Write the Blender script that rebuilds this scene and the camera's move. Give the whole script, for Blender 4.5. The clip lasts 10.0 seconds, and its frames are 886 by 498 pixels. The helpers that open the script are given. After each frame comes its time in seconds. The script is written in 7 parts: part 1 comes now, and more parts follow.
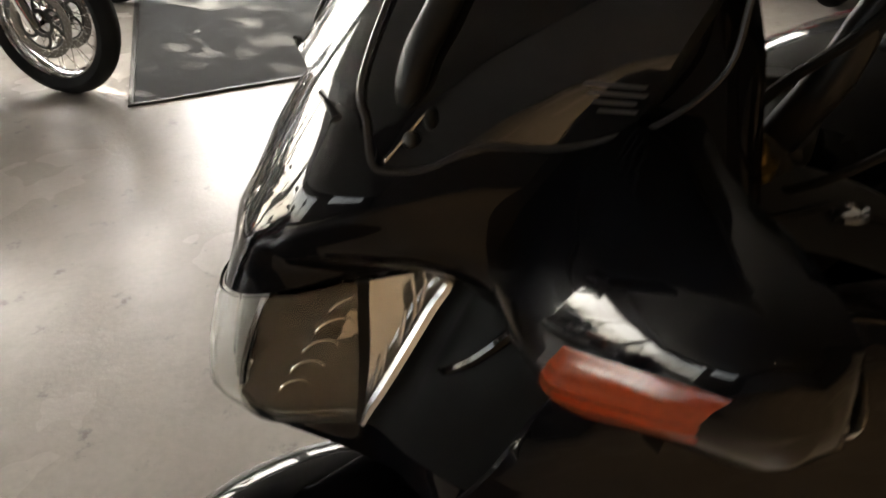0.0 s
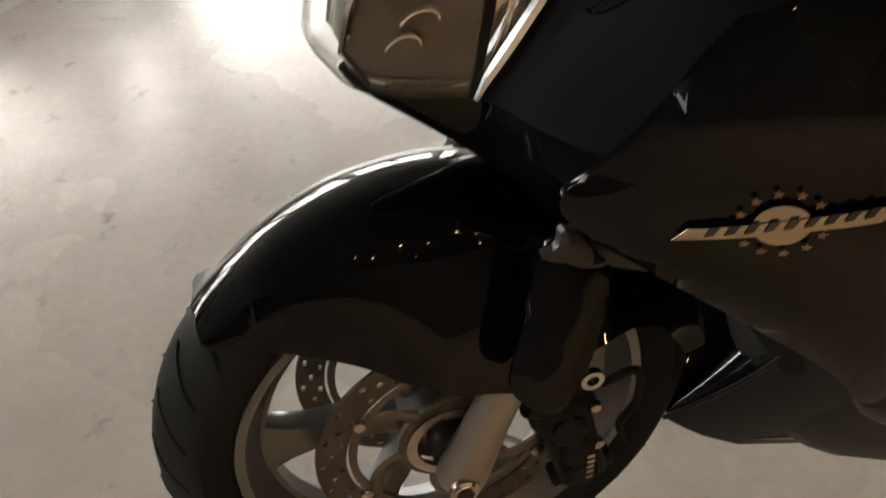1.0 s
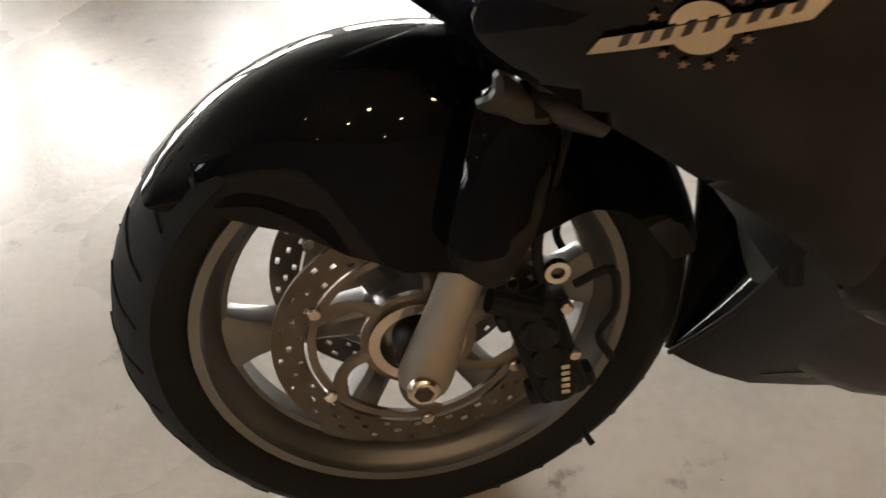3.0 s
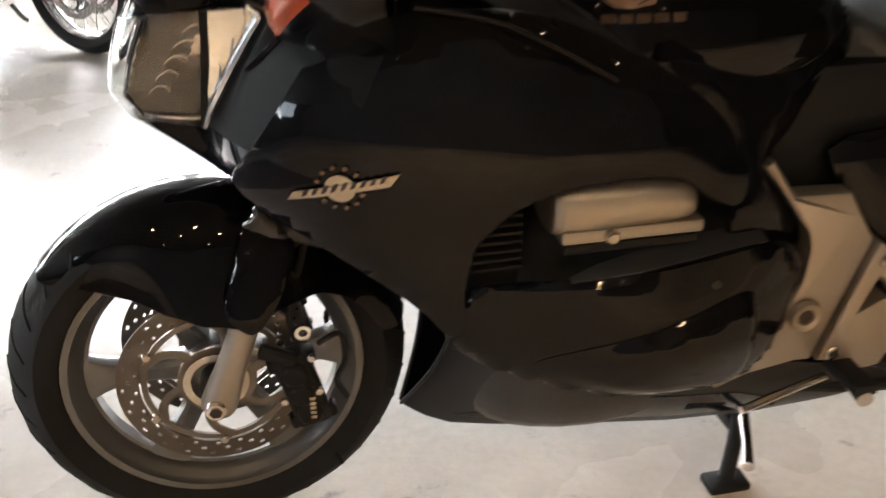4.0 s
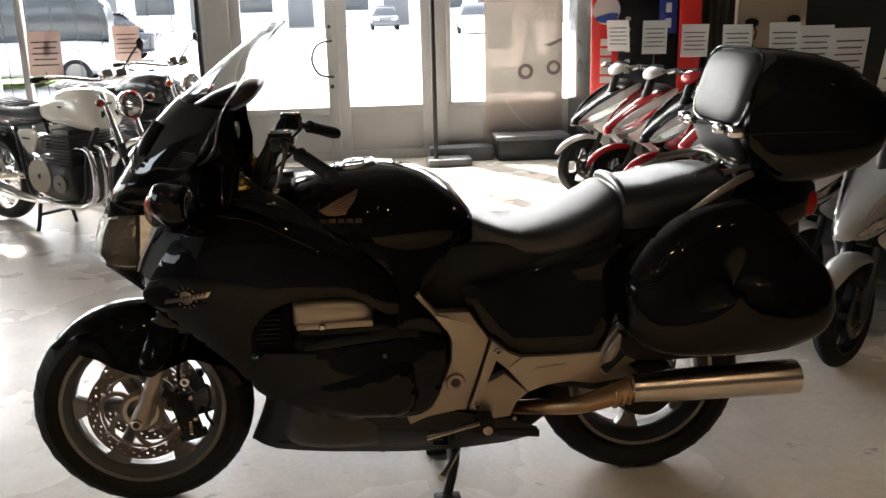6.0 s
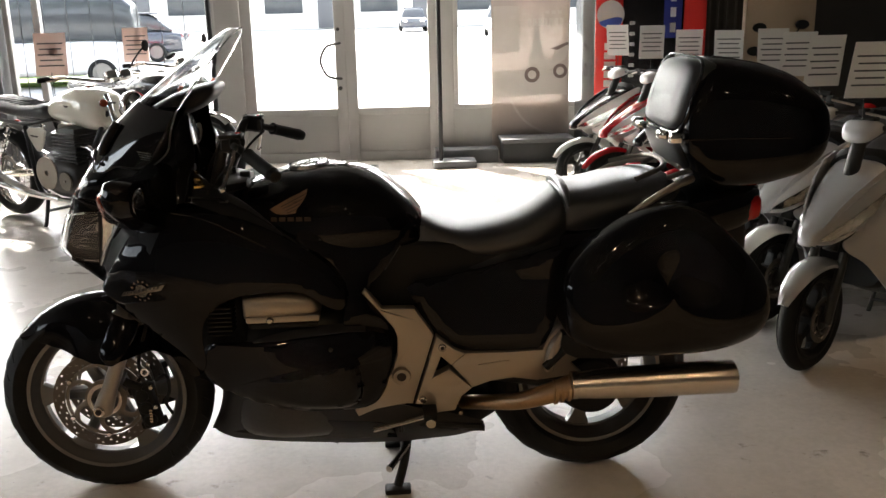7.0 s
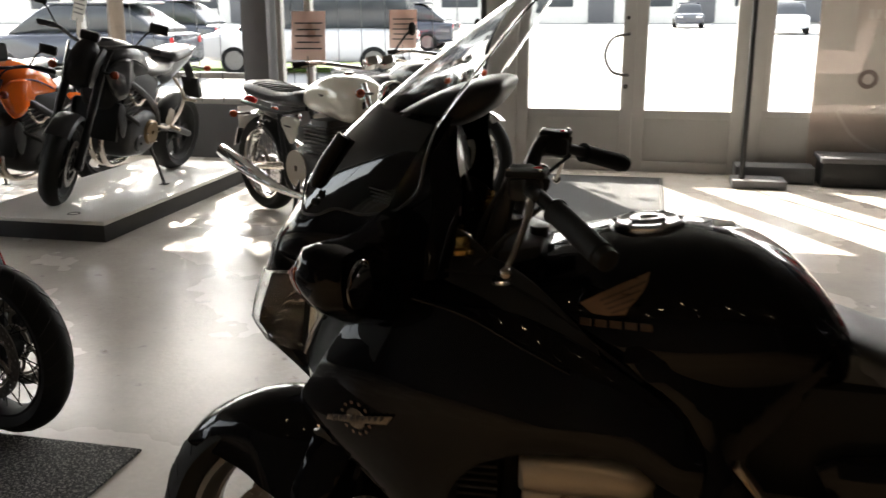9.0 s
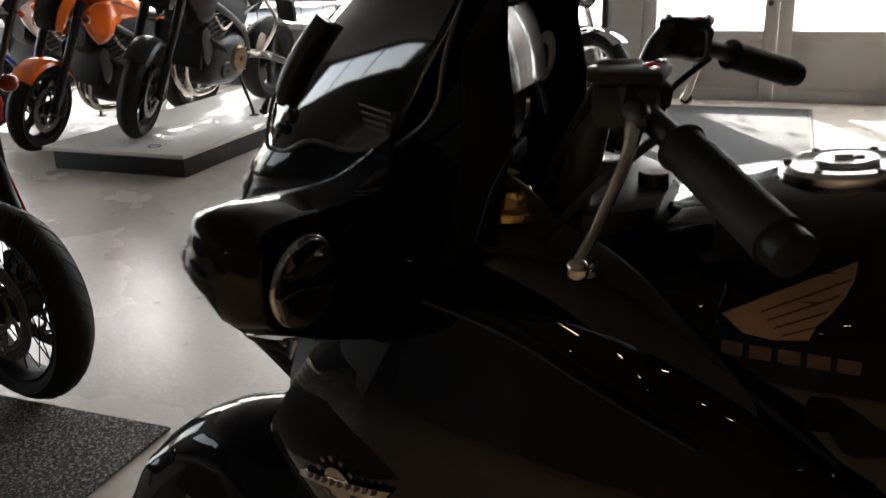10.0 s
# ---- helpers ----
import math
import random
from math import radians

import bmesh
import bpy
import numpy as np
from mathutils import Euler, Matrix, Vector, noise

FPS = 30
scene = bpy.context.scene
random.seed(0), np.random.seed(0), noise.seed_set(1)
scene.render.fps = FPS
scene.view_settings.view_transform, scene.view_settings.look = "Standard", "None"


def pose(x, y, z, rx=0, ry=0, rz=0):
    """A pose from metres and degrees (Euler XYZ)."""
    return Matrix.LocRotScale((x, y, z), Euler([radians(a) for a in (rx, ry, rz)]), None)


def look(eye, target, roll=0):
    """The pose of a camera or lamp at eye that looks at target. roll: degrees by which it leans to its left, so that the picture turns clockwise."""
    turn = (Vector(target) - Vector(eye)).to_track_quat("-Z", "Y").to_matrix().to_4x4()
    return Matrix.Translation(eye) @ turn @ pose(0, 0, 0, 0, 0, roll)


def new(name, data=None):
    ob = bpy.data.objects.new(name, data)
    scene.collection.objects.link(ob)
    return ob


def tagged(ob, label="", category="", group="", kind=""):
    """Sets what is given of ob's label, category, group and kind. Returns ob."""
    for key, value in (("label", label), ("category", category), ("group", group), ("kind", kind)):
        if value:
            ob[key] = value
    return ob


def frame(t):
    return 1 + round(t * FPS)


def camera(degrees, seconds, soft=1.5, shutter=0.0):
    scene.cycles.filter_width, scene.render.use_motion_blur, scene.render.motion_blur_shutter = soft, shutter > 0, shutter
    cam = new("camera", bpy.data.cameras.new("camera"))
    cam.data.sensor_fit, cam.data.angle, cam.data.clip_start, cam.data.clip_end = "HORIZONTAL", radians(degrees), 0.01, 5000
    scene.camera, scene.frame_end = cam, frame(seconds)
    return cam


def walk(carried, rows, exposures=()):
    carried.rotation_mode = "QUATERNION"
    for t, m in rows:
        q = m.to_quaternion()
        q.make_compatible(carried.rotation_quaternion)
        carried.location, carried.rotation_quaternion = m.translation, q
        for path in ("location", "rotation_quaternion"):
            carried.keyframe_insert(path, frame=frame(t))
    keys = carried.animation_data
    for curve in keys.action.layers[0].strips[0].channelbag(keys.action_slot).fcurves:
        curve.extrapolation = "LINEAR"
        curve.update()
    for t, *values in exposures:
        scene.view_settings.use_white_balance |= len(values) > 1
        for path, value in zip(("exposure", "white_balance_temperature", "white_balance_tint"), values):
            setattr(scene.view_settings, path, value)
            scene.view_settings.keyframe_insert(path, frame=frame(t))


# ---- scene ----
cam = camera(52.7, 10.0, soft=1.5, shutter=0.3)
PATH = [
    (0, (-0.021, -0.705, 1.313), (0.369, 0.959, 0.274), -5.01),
    (0.5, (-0.136, -0.686, 1.203), (0.343, 0.895, 0.076), -3.98),
    (1, (-0.144, -0.686, 1.117), (0.210, 0.816, -0.155), -3.02),
    (1.5, (-0.120, -0.694, 1.056), (0.112, 0.795, -0.259), -4.16),
    (2, (-0.096, -0.679, 0.963), (0.002, 0.849, -0.325), -6.22),
    (2.2, (-0.086, -0.678, 0.943), (-0.018, 0.850, -0.346), -6.54),
    (3.5, (0.040, -0.968, 1.003), (0.241, 0.706, -0.073), -4.96),
    (4, (0.120, -1.289, 1.169), (0.479, 0.444, 0.237), -0.59),
    (4.5, (0.328, -1.684, 1.241), (0.603, 0.165, 0.531), -1.37),
    (5, (0.459, -2.020, 1.345), (0.703, -0.139, 0.712), -1.74),
    (5.5, (0.502, -2.360, 1.420), (0.762, -0.462, 0.848), -1.12),
    (6, (0.665, -2.546, 1.442), (0.846, -0.625, 0.915), -1.48),
    (6.2, (0.748, -2.616, 1.443), (0.903, -0.693, 0.919), -0.47),
    (7.3, (0.892, -2.654, 1.456), (0.993, -0.726, 0.934), -1.37),
    (7.5, (0.876, -2.588, 1.445), (0.956, -0.661, 0.914), -0.92),
    (8, (0.773, -2.279, 1.422), (0.766, -0.357, 0.871), -0.16),
    (8.5, (0.705, -1.942, 1.396), (0.530, -0.029, 0.840), -0.84),
    (9, (0.642, -1.549, 1.375), (0.216, 0.333, 0.849), -0.28),
    (9.5, (0.567, -1.202, 1.316), (0.007, 0.637, 0.766), -0.12),
    (10, (0.587, -0.950, 1.239), (-0.089, 0.813, 0.579), -1.73),
]
EXPOSURES = [(0.0, 2.97, 7200), (0.5, 3.07, 7200), (1.0, 3.15, 7200), (1.5, 3.52, 7100), (2.2, 3.55, 7000), (3.3, 3.65, 6900), (3.8, 4.10, 6500), (4.5, 4.5, 6250), (5.0, 4.05, 6400), (5.5, 3.52, 6500), (6.2, 3.05, 6600), (7.5, 2.98, 6700), (8.5, 2.63, 6900), (9.0, 2.36, 6900), (9.5, 2.16, 6800), (10.0, 2.57, 6600)]
walk(cam, [(t, look(e, g, r)) for t, e, g, r in PATH], [(t, s, k, 10) for t, s, k in EXPOSURES])

# ---- daylight through the shop front, warm spots inside ----
SUN_EL, SUN_WAY = 36.0, Vector((0.50, -0.86, 0.0)).normalized()
world = bpy.data.worlds.new("sky")
scene.world = world
world.use_nodes = True
wn = world.node_tree
sky = wn.nodes.new("ShaderNodeTexSky")
sky.sky_type, sky.sun_disc = "NISHITA", False
sky.sun_elevation = radians(SUN_EL)
sky.sun_rotation = math.atan2(-SUN_WAY.x, -SUN_WAY.y)
pale = wn.nodes.new("ShaderNodeHueSaturation")
pale.inputs["Saturation"].default_value = 0.40
wn.links.new(sky.outputs[0], pale.inputs["Color"])
wn.links.new(pale.outputs[0], wn.nodes["Background"].inputs[0])
wn.nodes["Background"].inputs[1].default_value = 0.15
sun = new("sun", bpy.data.lights.new("sun", "SUN"))
sun.data.energy, sun.data.angle, sun.data.color = 5.0, radians(0.5), (1.0, 0.95, 0.87)
sun_dir = SUN_WAY * math.cos(radians(SUN_EL)) - Vector((0, 0, math.sin(radians(SUN_EL))))
sun.matrix_world = Matrix.Translation((-4, 12, 9)) @ sun_dir.to_track_quat("-Z", "Y").to_matrix().to_4x4()


# ---- materials ----
def material(name, color, rough=0.5, metal=0.0, coat=0.0, spec=0.5, grain=0.0, grain_size=60.0, bump=0.0, var=0.0, var_size=4.0, trans=0.0, ior=1.45, rough_var=0.0, emit=0.0, alpha=1.0, coat_rough=0.03):
    """A Principled material with colour variation, roughness variation and fine relief at two scales."""
    m = bpy.data.materials.new(name)
    m.use_nodes = True
    nt = m.node_tree
    b = nt.nodes["Principled BSDF"]
    b.inputs["Base Color"].default_value = (*color, 1)
    b.inputs["Roughness"].default_value = rough
    b.inputs["Metallic"].default_value = metal
    b.inputs["Coat Weight"].default_value = coat
    b.inputs["Coat Roughness"].default_value = coat_rough
    b.inputs["Specular IOR Level"].default_value = spec
    b.inputs["IOR"].default_value = ior
    b.inputs["Transmission Weight"].default_value = trans
    b.inputs["Alpha"].default_value = alpha
    if emit:
        b.inputs["Emission Color"].default_value = (*color, 1)
        b.inputs["Emission Strength"].default_value = emit
    if grain or bump or var or rough_var:
        tc = nt.nodes.new("ShaderNodeTexCoord")
        fine = nt.nodes.new("ShaderNodeTexNoise")
        fine.inputs["Scale"].default_value, fine.inputs["Detail"].default_value = grain_size, 6
        wide = nt.nodes.new("ShaderNodeTexNoise")
        wide.inputs["Scale"].default_value, wide.inputs["Detail"].default_value = var_size, 4
        for n in (fine, wide):
            nt.links.new(tc.outputs["Object"], n.inputs["Vector"])
        add = nt.nodes.new("ShaderNodeMath")
        add.operation = "MULTIPLY_ADD"
        nt.links.new(wide.outputs["Fac"], add.inputs[0])
        add.inputs[1].default_value, add.inputs[2].default_value = 2 * var, 1 - var
        add2 = nt.nodes.new("ShaderNodeMath")
        add2.operation = "MULTIPLY_ADD"
        nt.links.new(fine.outputs["Fac"], add2.inputs[0])
        add2.inputs[1].default_value = 2 * grain
        nt.links.new(add.outputs[0], add2.inputs[2])
        mul = nt.nodes.new("ShaderNodeMix")
        mul.data_type, mul.blend_type = "RGBA", "MULTIPLY"
        mul.inputs["Factor"].default_value = 1.0
        mul.inputs["A"].default_value = (*[c / (1 + grain) for c in color], 1)
        comb = nt.nodes.new("ShaderNodeCombineColor")
        for k in range(3):
            nt.links.new(add2.outputs[0], comb.inputs[k])
        nt.links.new(comb.outputs[0], mul.inputs["B"])
        nt.links.new(mul.outputs["Result"], b.inputs["Base Color"])
        if rough_var:
            rv = nt.nodes.new("ShaderNodeMath")
            rv.operation = "MULTIPLY_ADD"
            nt.links.new(wide.outputs["Fac"], rv.inputs[0])
            rv.inputs[1].default_value, rv.inputs[2].default_value = 2 * rough_var, rough - rough_var
            nt.links.new(rv.outputs[0], b.inputs["Roughness"])
        if bump:
            bn = nt.nodes.new("ShaderNodeBump")
            bn.inputs["Strength"].default_value, bn.inputs["Distance"].default_value = 1.0, bump
            nt.links.new(fine.outputs["Fac"], bn.inputs["Height"])
            nt.links.new(bn.outputs["Normal"], b.inputs["Normal"])
    return m


def mix_spots(m, color, scale, low, high, detail=5, rough=None):
    """Adds patches of a second colour with a shape of their own over a material."""
    nt = m.node_tree
    b = nt.nodes["Principled BSDF"]
    tc = nt.nodes.new("ShaderNodeTexCoord")
    n = nt.nodes.new("ShaderNodeTexNoise")
    n.inputs["Scale"].default_value, n.inputs["Detail"].default_value, n.inputs["Roughness"].default_value = scale, detail, 0.65
    nt.links.new(tc.outputs["Object"], n.inputs["Vector"])
    r = nt.nodes.new("ShaderNodeMapRange")
    r.interpolation_type = "SMOOTHSTEP"
    r.inputs["From Min"].default_value, r.inputs["From Max"].default_value = low, high
    nt.links.new(n.outputs["Fac"], r.inputs["Value"])
    x = nt.nodes.new("ShaderNodeMix")
    x.data_type = "RGBA"
    nt.links.new(r.outputs["Result"], x.inputs["Factor"])
    old = b.inputs["Base Color"]
    if old.is_linked:
        nt.links.new(old.links[0].from_socket, x.inputs["A"])
    else:
        x.inputs["A"].default_value = old.default_value
    x.inputs["B"].default_value = (*color, 1)
    nt.links.new(x.outputs["Result"], old)
    return m


GLOSS = material("black_gloss_paint", (0.003, 0.003, 0.004), 0.30, coat=1.0, spec=0.02, grain=0.1, grain_size=900, var=0.1, rough_var=0.03, coat_rough=0.015)
GLOSS.node_tree.nodes["Principled BSDF"].inputs["Coat IOR"].default_value = 1.30
SATIN = material("black_satin_plastic", (0.012, 0.012, 0.013), 0.40, spec=0.35, grain=0.15, grain_size=500, bump=0.0002, var=0.15)
PANSAT = material("charcoal_moulded_plastic", (0.020, 0.020, 0.021), 0.44, spec=0.35, grain=0.15, grain_size=500, bump=0.0002, var=0.15)
GREYSAT = material("dark_grey_satin_panel", (0.03, 0.03, 0.032), 0.36, grain=0.1, grain_size=400, var=0.1)
MATTE = material("black_matte_plastic", (0.010, 0.010, 0.010), 0.62, spec=0.3, grain=0.2, grain_size=300, bump=0.0003, var=0.2)
VINYL = material("black_seat_vinyl", (0.018, 0.018, 0.020), 0.30, spec=0.9, grain=0.25, grain_size=700, bump=0.0005, var=0.15, var_size=8, rough_var=0.06)
PADM = material("grey_vinyl_pad", (0.032, 0.033, 0.037), 0.44, spec=0.6, grain=0.2, grain_size=700, bump=0.0005, var=0.12)
CAPM = material("bright_brushed_cap", (0.74, 0.745, 0.77), 0.26, metal=1.0, grain=0.06, grain_size=300, var=0.06)
RUBBER = material("tyre_rubber", (0.011, 0.011, 0.011), 0.72, spec=0.3, grain=0.25, grain_size=200, bump=0.0004, var=0.25, var_size=12)
# Silver-grey metal; the warmth of the lamps is mixed into its colour.
ALU = material("cast_aluminium_lacquer", (0.40, 0.345, 0.285), 0.40, metal=0.85, grain=0.06, grain_size=500, var=0.08, bump=0.00015)
RIMALU = material("silver_painted_rim", (0.17, 0.168, 0.165), 0.30, metal=0.7, grain=0.06, grain_size=500, var=0.1, coat=0.4)
STEEL = material("brushed_stainless_steel", (0.56, 0.51, 0.46), 0.24, metal=1.0, grain=0.1, grain_size=250, var=0.1, rough_var=0.06)
CHROME = material("chrome", (0.75, 0.74, 0.73), 0.06, metal=1.0, var=0.04, rough_var=0.03)
DARKMET = material("dark_metal", (0.06, 0.058, 0.055), 0.45, metal=0.7, grain=0.2, grain_size=120, var=0.3, bump=0.0004)
BRASS = material("gold_anodised_metal", (0.50, 0.33, 0.12), 0.2, metal=0.9, var=0.1)
BLACKMET = material("black_painted_metal", (0.018, 0.018, 0.019), 0.42, metal=0.3, grain=0.2, grain_size=120, var=0.3, bump=0.0003)
BRONZE = material("bronze_engine_cover", (0.14, 0.095, 0.05), 0.38, metal=0.8, grain=0.1, var=0.15)
DISC = material("steel_brake_disc", (0.13, 0.115, 0.10), 0.36, metal=0.9, grain=0.12, grain_size=300, var=0.12)
HEATPIPE = material("heat_tinted_pipe", (0.42, 0.27, 0.15), 0.3, metal=0.95, grain=0.15, grain_size=80, var=0.3, var_size=10)
CLEAR = material("clear_plastic", (0.95, 0.96, 0.96), 0.03, trans=1.0, ior=1.18)
LENS = material("headlight_lens", (0.93, 0.94, 0.93), 0.03, trans=1.0, ior=1.38)
LAMPIN = material("dark_lamp_reflector", (0.095, 0.085, 0.078), 0.14, metal=0.9, var=0.2)
LAMPCLEAR = material("pale_lamp_plastic", (0.62, 0.62, 0.58), 0.12, trans=0.6, ior=1.2, var=0.1)
DUCTM = material("dull_black_duct", (0.006, 0.006, 0.006), 0.55, spec=0.12, grain=0.1, grain_size=300, var=0.1)
COVERM = material("instrument_cover_plastic", (0.07, 0.07, 0.075), 0.26, coat=0.8, var=0.1)
SMOKE = material("smoked_screen_mask", (0.006, 0.006, 0.007), 0.06, coat=1.0, var=0.1)
GLASS = material("window_glass", (0.97, 0.98, 0.98), 0.0, trans=1.0, ior=1.05)
AMBER = material("orange_indicator_lens", (0.22, 0.030, 0.007), 0.20, coat=0.08, grain=0.5, grain_size=160, bump=0.0006, var=0.1)
MIRROR = material("mirror_glass", (0.9, 0.9, 0.9), 0.01, metal=1.0)
REDP = material("red_body_paint", (0.42, 0.012, 0.018), 0.15, coat=0.9, var=0.06)
WHITEP = material("white_body_paint", (0.74, 0.73, 0.70), 0.18, coat=0.8, var=0.05, grain=0.03)
CREAMP = material("pearl_white_tank_paint", (0.62, 0.59, 0.50), 0.15, coat=1.0, var=0.05)
ORANGEP = material("orange_body_paint", (0.75, 0.13, 0.01), 0.15, coat=0.9, var=0.06)
BLUEP = material("blue_body_paint", (0.03, 0.04, 0.22), 0.18, coat=0.8, var=0.06)
SILVERP = material("silver_body_paint", (0.55, 0.55, 0.56), 0.3, metal=0.2, coat=0.8, var=0.06)
GRAPHP = material("graphite_black_paint", (0.010, 0.010, 0.011), 0.34, coat=0.35, spec=0.25, grain=0.1, grain_size=600, var=0.1)
GREYBP = material("graphite_body_paint", (0.012, 0.012, 0.013), 0.25, metal=0.2, coat=0.6, var=0.1)
BADGE = material("warm_silver_badge", (0.42, 0.36, 0.29), 0.18, metal=0.95, var=0.1)
CASTDK = material("dull_cast_alloy", (0.20, 0.175, 0.15), 0.42, metal=0.85, grain=0.08, grain_size=400, var=0.15)
BADGEDK = material("dark_badge_print", (0.03, 0.02, 0.018), 0.4, var=0.1)
COPPERB = material("bronze_wing_decal", (0.26, 0.16, 0.10), 0.35, metal=0.5, var=0.12, grain=0.1)
COPPERD = material("dull_bronze_print", (0.10, 0.062, 0.042), 0.4, metal=0.4, var=0.12)
PAPER = material("paper_sheet", (0.75, 0.74, 0.71), 0.8, trans=0.35, ior=1.02, grain=0.05, grain_size=80, var=0.05)
PINKPAPER = material("salmon_paper_sheet", (0.78, 0.60, 0.52), 0.8, trans=0.5, ior=1.02, grain=0.05, grain_size=80, var=0.05)
INK = material("grey_print", (0.09, 0.09, 0.095), 0.7, var=0.1)
REDLENS = material("red_lens", (0.45, 0.01, 0.01), 0.15, coat=0.6, var=0.1)
BULB = material("warm_lamp_glow", (1.0, 0.78, 0.50), 0.5, emit=25.0)

FLOORM = material("polished_concrete", (0.53, 0.49, 0.44), 0.27, grain=0.20, grain_size=46, var=0.20, var_size=1.1, rough_var=0.05, bump=0.0008, spec=0.5)
mix_spots(FLOORM, (0.44, 0.405, 0.365), 2.0, 0.38, 0.78)
mix_spots(FLOORM, (0.57, 0.535, 0.49), 6.5, 0.40, 0.85, 10)
mix_spots(FLOORM, (0.27, 0.245, 0.22), 9.0, 0.60, 0.72, 9)
mix_spots(FLOORM, (0.16, 0.14, 0.12), 60.0, 0.70, 0.74, 4)
WALLP = material("painted_wall", (0.09, 0.087, 0.083), 0.7, grain=0.05, grain_size=60, var=0.1, bump=0.0004)
DARKW = material("dark_painted_wall", (0.035, 0.033, 0.032), 0.7, grain=0.1, grain_size=60, var=0.2, bump=0.0004)
CEILM = material("dark_ceiling_paint", (0.10, 0.097, 0.092), 0.8, grain=0.05, grain_size=30, var=0.1)
FRAMEM = material("grey_painted_aluminium_frame", (0.42, 0.41, 0.39), 0.42, grain=0.04, grain_size=120, var=0.08, bump=0.0001)
COLM = material("dark_grey_column_paint", (0.10, 0.10, 0.105), 0.5, grain=0.06, grain_size=90, var=0.1)
MATM = material("speckled_entrance_mat", (0.055, 0.055, 0.057), 0.95, grain=0.7, grain_size=220, bump=0.004, var=0.2)
mix_spots(MATM, (0.30, 0.295, 0.28), 120, 0.52, 0.60, 2)
mix_spots(MATM, (0.012, 0.012, 0.013), 150, 0.54, 0.62, 2)
DOORMATM = material("grey_door_mat", (0.050, 0.052, 0.053), 0.95, grain=0.5, grain_size=260, bump=0.003, var=0.15)
PLATTOP = material("white_laminate", (0.66, 0.65, 0.62), 0.33, grain=0.03, grain_size=60, var=0.06, rough_var=0.05)
PLATSIDE = material("dark_plinth", (0.02, 0.02, 0.021), 0.45, var=0.2, grain=0.1)
VENDRED = material("red_vending_front", (0.62, 0.035, 0.03), 0.25, coat=0.5, var=0.08)
VENDBLUE = material("pale_blue_print", (0.42, 0.52, 0.66), 0.3, coat=0.4, var=0.35, var_size=9)
VENDBLK = material("black_vending_front", (0.012, 0.012, 0.014), 0.25, coat=0.3, var=0.1)
POSTER = material("translucent_poster_print", (0.50, 0.44, 0.40), 0.6, var=0.15, var_size=3, trans=0.35, ior=1.02)
BOARD = material("beige_display_board", (0.50, 0.39, 0.28), 0.7, var=0.1, grain=0.05)
CURTAIN = material("brown_curtain", (0.05, 0.042, 0.036), 0.85, grain=0.2, grain_size=100, var=0.15)
ASPHALT = material("pale_asphalt", (0.42, 0.415, 0.40), 0.9, grain=0.3, grain_size=40, var=0.2)
PAVING = material("pale_paving", (0.55, 0.54, 0.51), 0.9, grain=0.15, grain_size=20, var=0.15)
FACADE = material("pale_facade_render", (0.66, 0.64, 0.60), 0.9, grain=0.08, grain_size=10, var=0.1)
FACGLASS = material("far_window_glass", (0.05, 0.055, 0.06), 0.15, var=0.2)
CARDARK = material("dark_blue_car_paint", (0.03, 0.035, 0.05), 0.2, coat=1.0, var=0.05)
CARPAINT = material("white_car_paint", (0.7, 0.7, 0.7), 0.2, coat=1.0, var=0.04)
CARSILVER = material("silver_car_paint", (0.62, 0.63, 0.64), 0.3, metal=0.1, coat=1.0, var=0.05)
CARRED = material("red_car_paint", (0.5, 0.03, 0.03), 0.2, coat=1.0, var=0.05)
LEAF = material("tree_leaves", (0.06, 0.11, 0.025), 0.6, grain=0.3, grain_size=8, var=0.3)
BARK = material("tree_bark", (0.10, 0.075, 0.055), 0.9, grain=0.4, grain_size=20, bump=0.01, var=0.2)


# ---- mesh helpers ----
def thing(name, label, category, group="", m=None):
    ob = new(name)
    ob.empty_display_size = 0.1
    if m is not None:
        ob.matrix_basis = m
    return tagged(ob, label, category, group)


def to_mesh(name, bm, mat, sharp=35.0):
    bmesh.ops.recalc_face_normals(bm, faces=bm.faces)
    me = bpy.data.meshes.new(name)
    bm.to_mesh(me)
    bm.free()
    for p in me.polygons:
        p.use_smooth = True
    me.set_sharp_from_angle(angle=radians(sharp))
    for x in mat if isinstance(mat, (list, tuple)) else [mat]:
        me.materials.append(x)
    return me


def part(name, bm, mat, parent=None, label="", sharp=35.0):
    ob = new(name, to_mesh(name, bm, mat, sharp))
    if parent is not None:
        ob.parent = parent
    return tagged(ob, label)


def solid(name, bm, mat, label, category="", group="", kind="", sharp=35.0):
    return tagged(part(name, bm, mat, None, label, sharp), label, category, group, kind)


def joined(*bms):
    out = bmesh.new()
    for b in bms:
        me = bpy.data.meshes.new("tmp")
        b.to_mesh(me)
        b.free()
        out.from_mesh(me)
        bpy.data.meshes.remove(me)
    return out


def moved(bm, m):
    bmesh.ops.transform(bm, matrix=m, verts=bm.verts)
    return bm


def box(x0, y0, z0, x1, y1, z1, bevel=0.004, seg=2):
    bm = bmesh.new()
    bmesh.ops.create_cube(bm, size=1.0, matrix=Matrix.LocRotScale(((x0 + x1) / 2, (y0 + y1) / 2, (z0 + z1) / 2), None, (x1 - x0, y1 - y0, z1 - z0)))
    if bevel:
        bmesh.ops.bevel(bm, geom=list(bm.edges), offset=bevel, segments=seg, affect="EDGES", profile=0.5)
    return bm


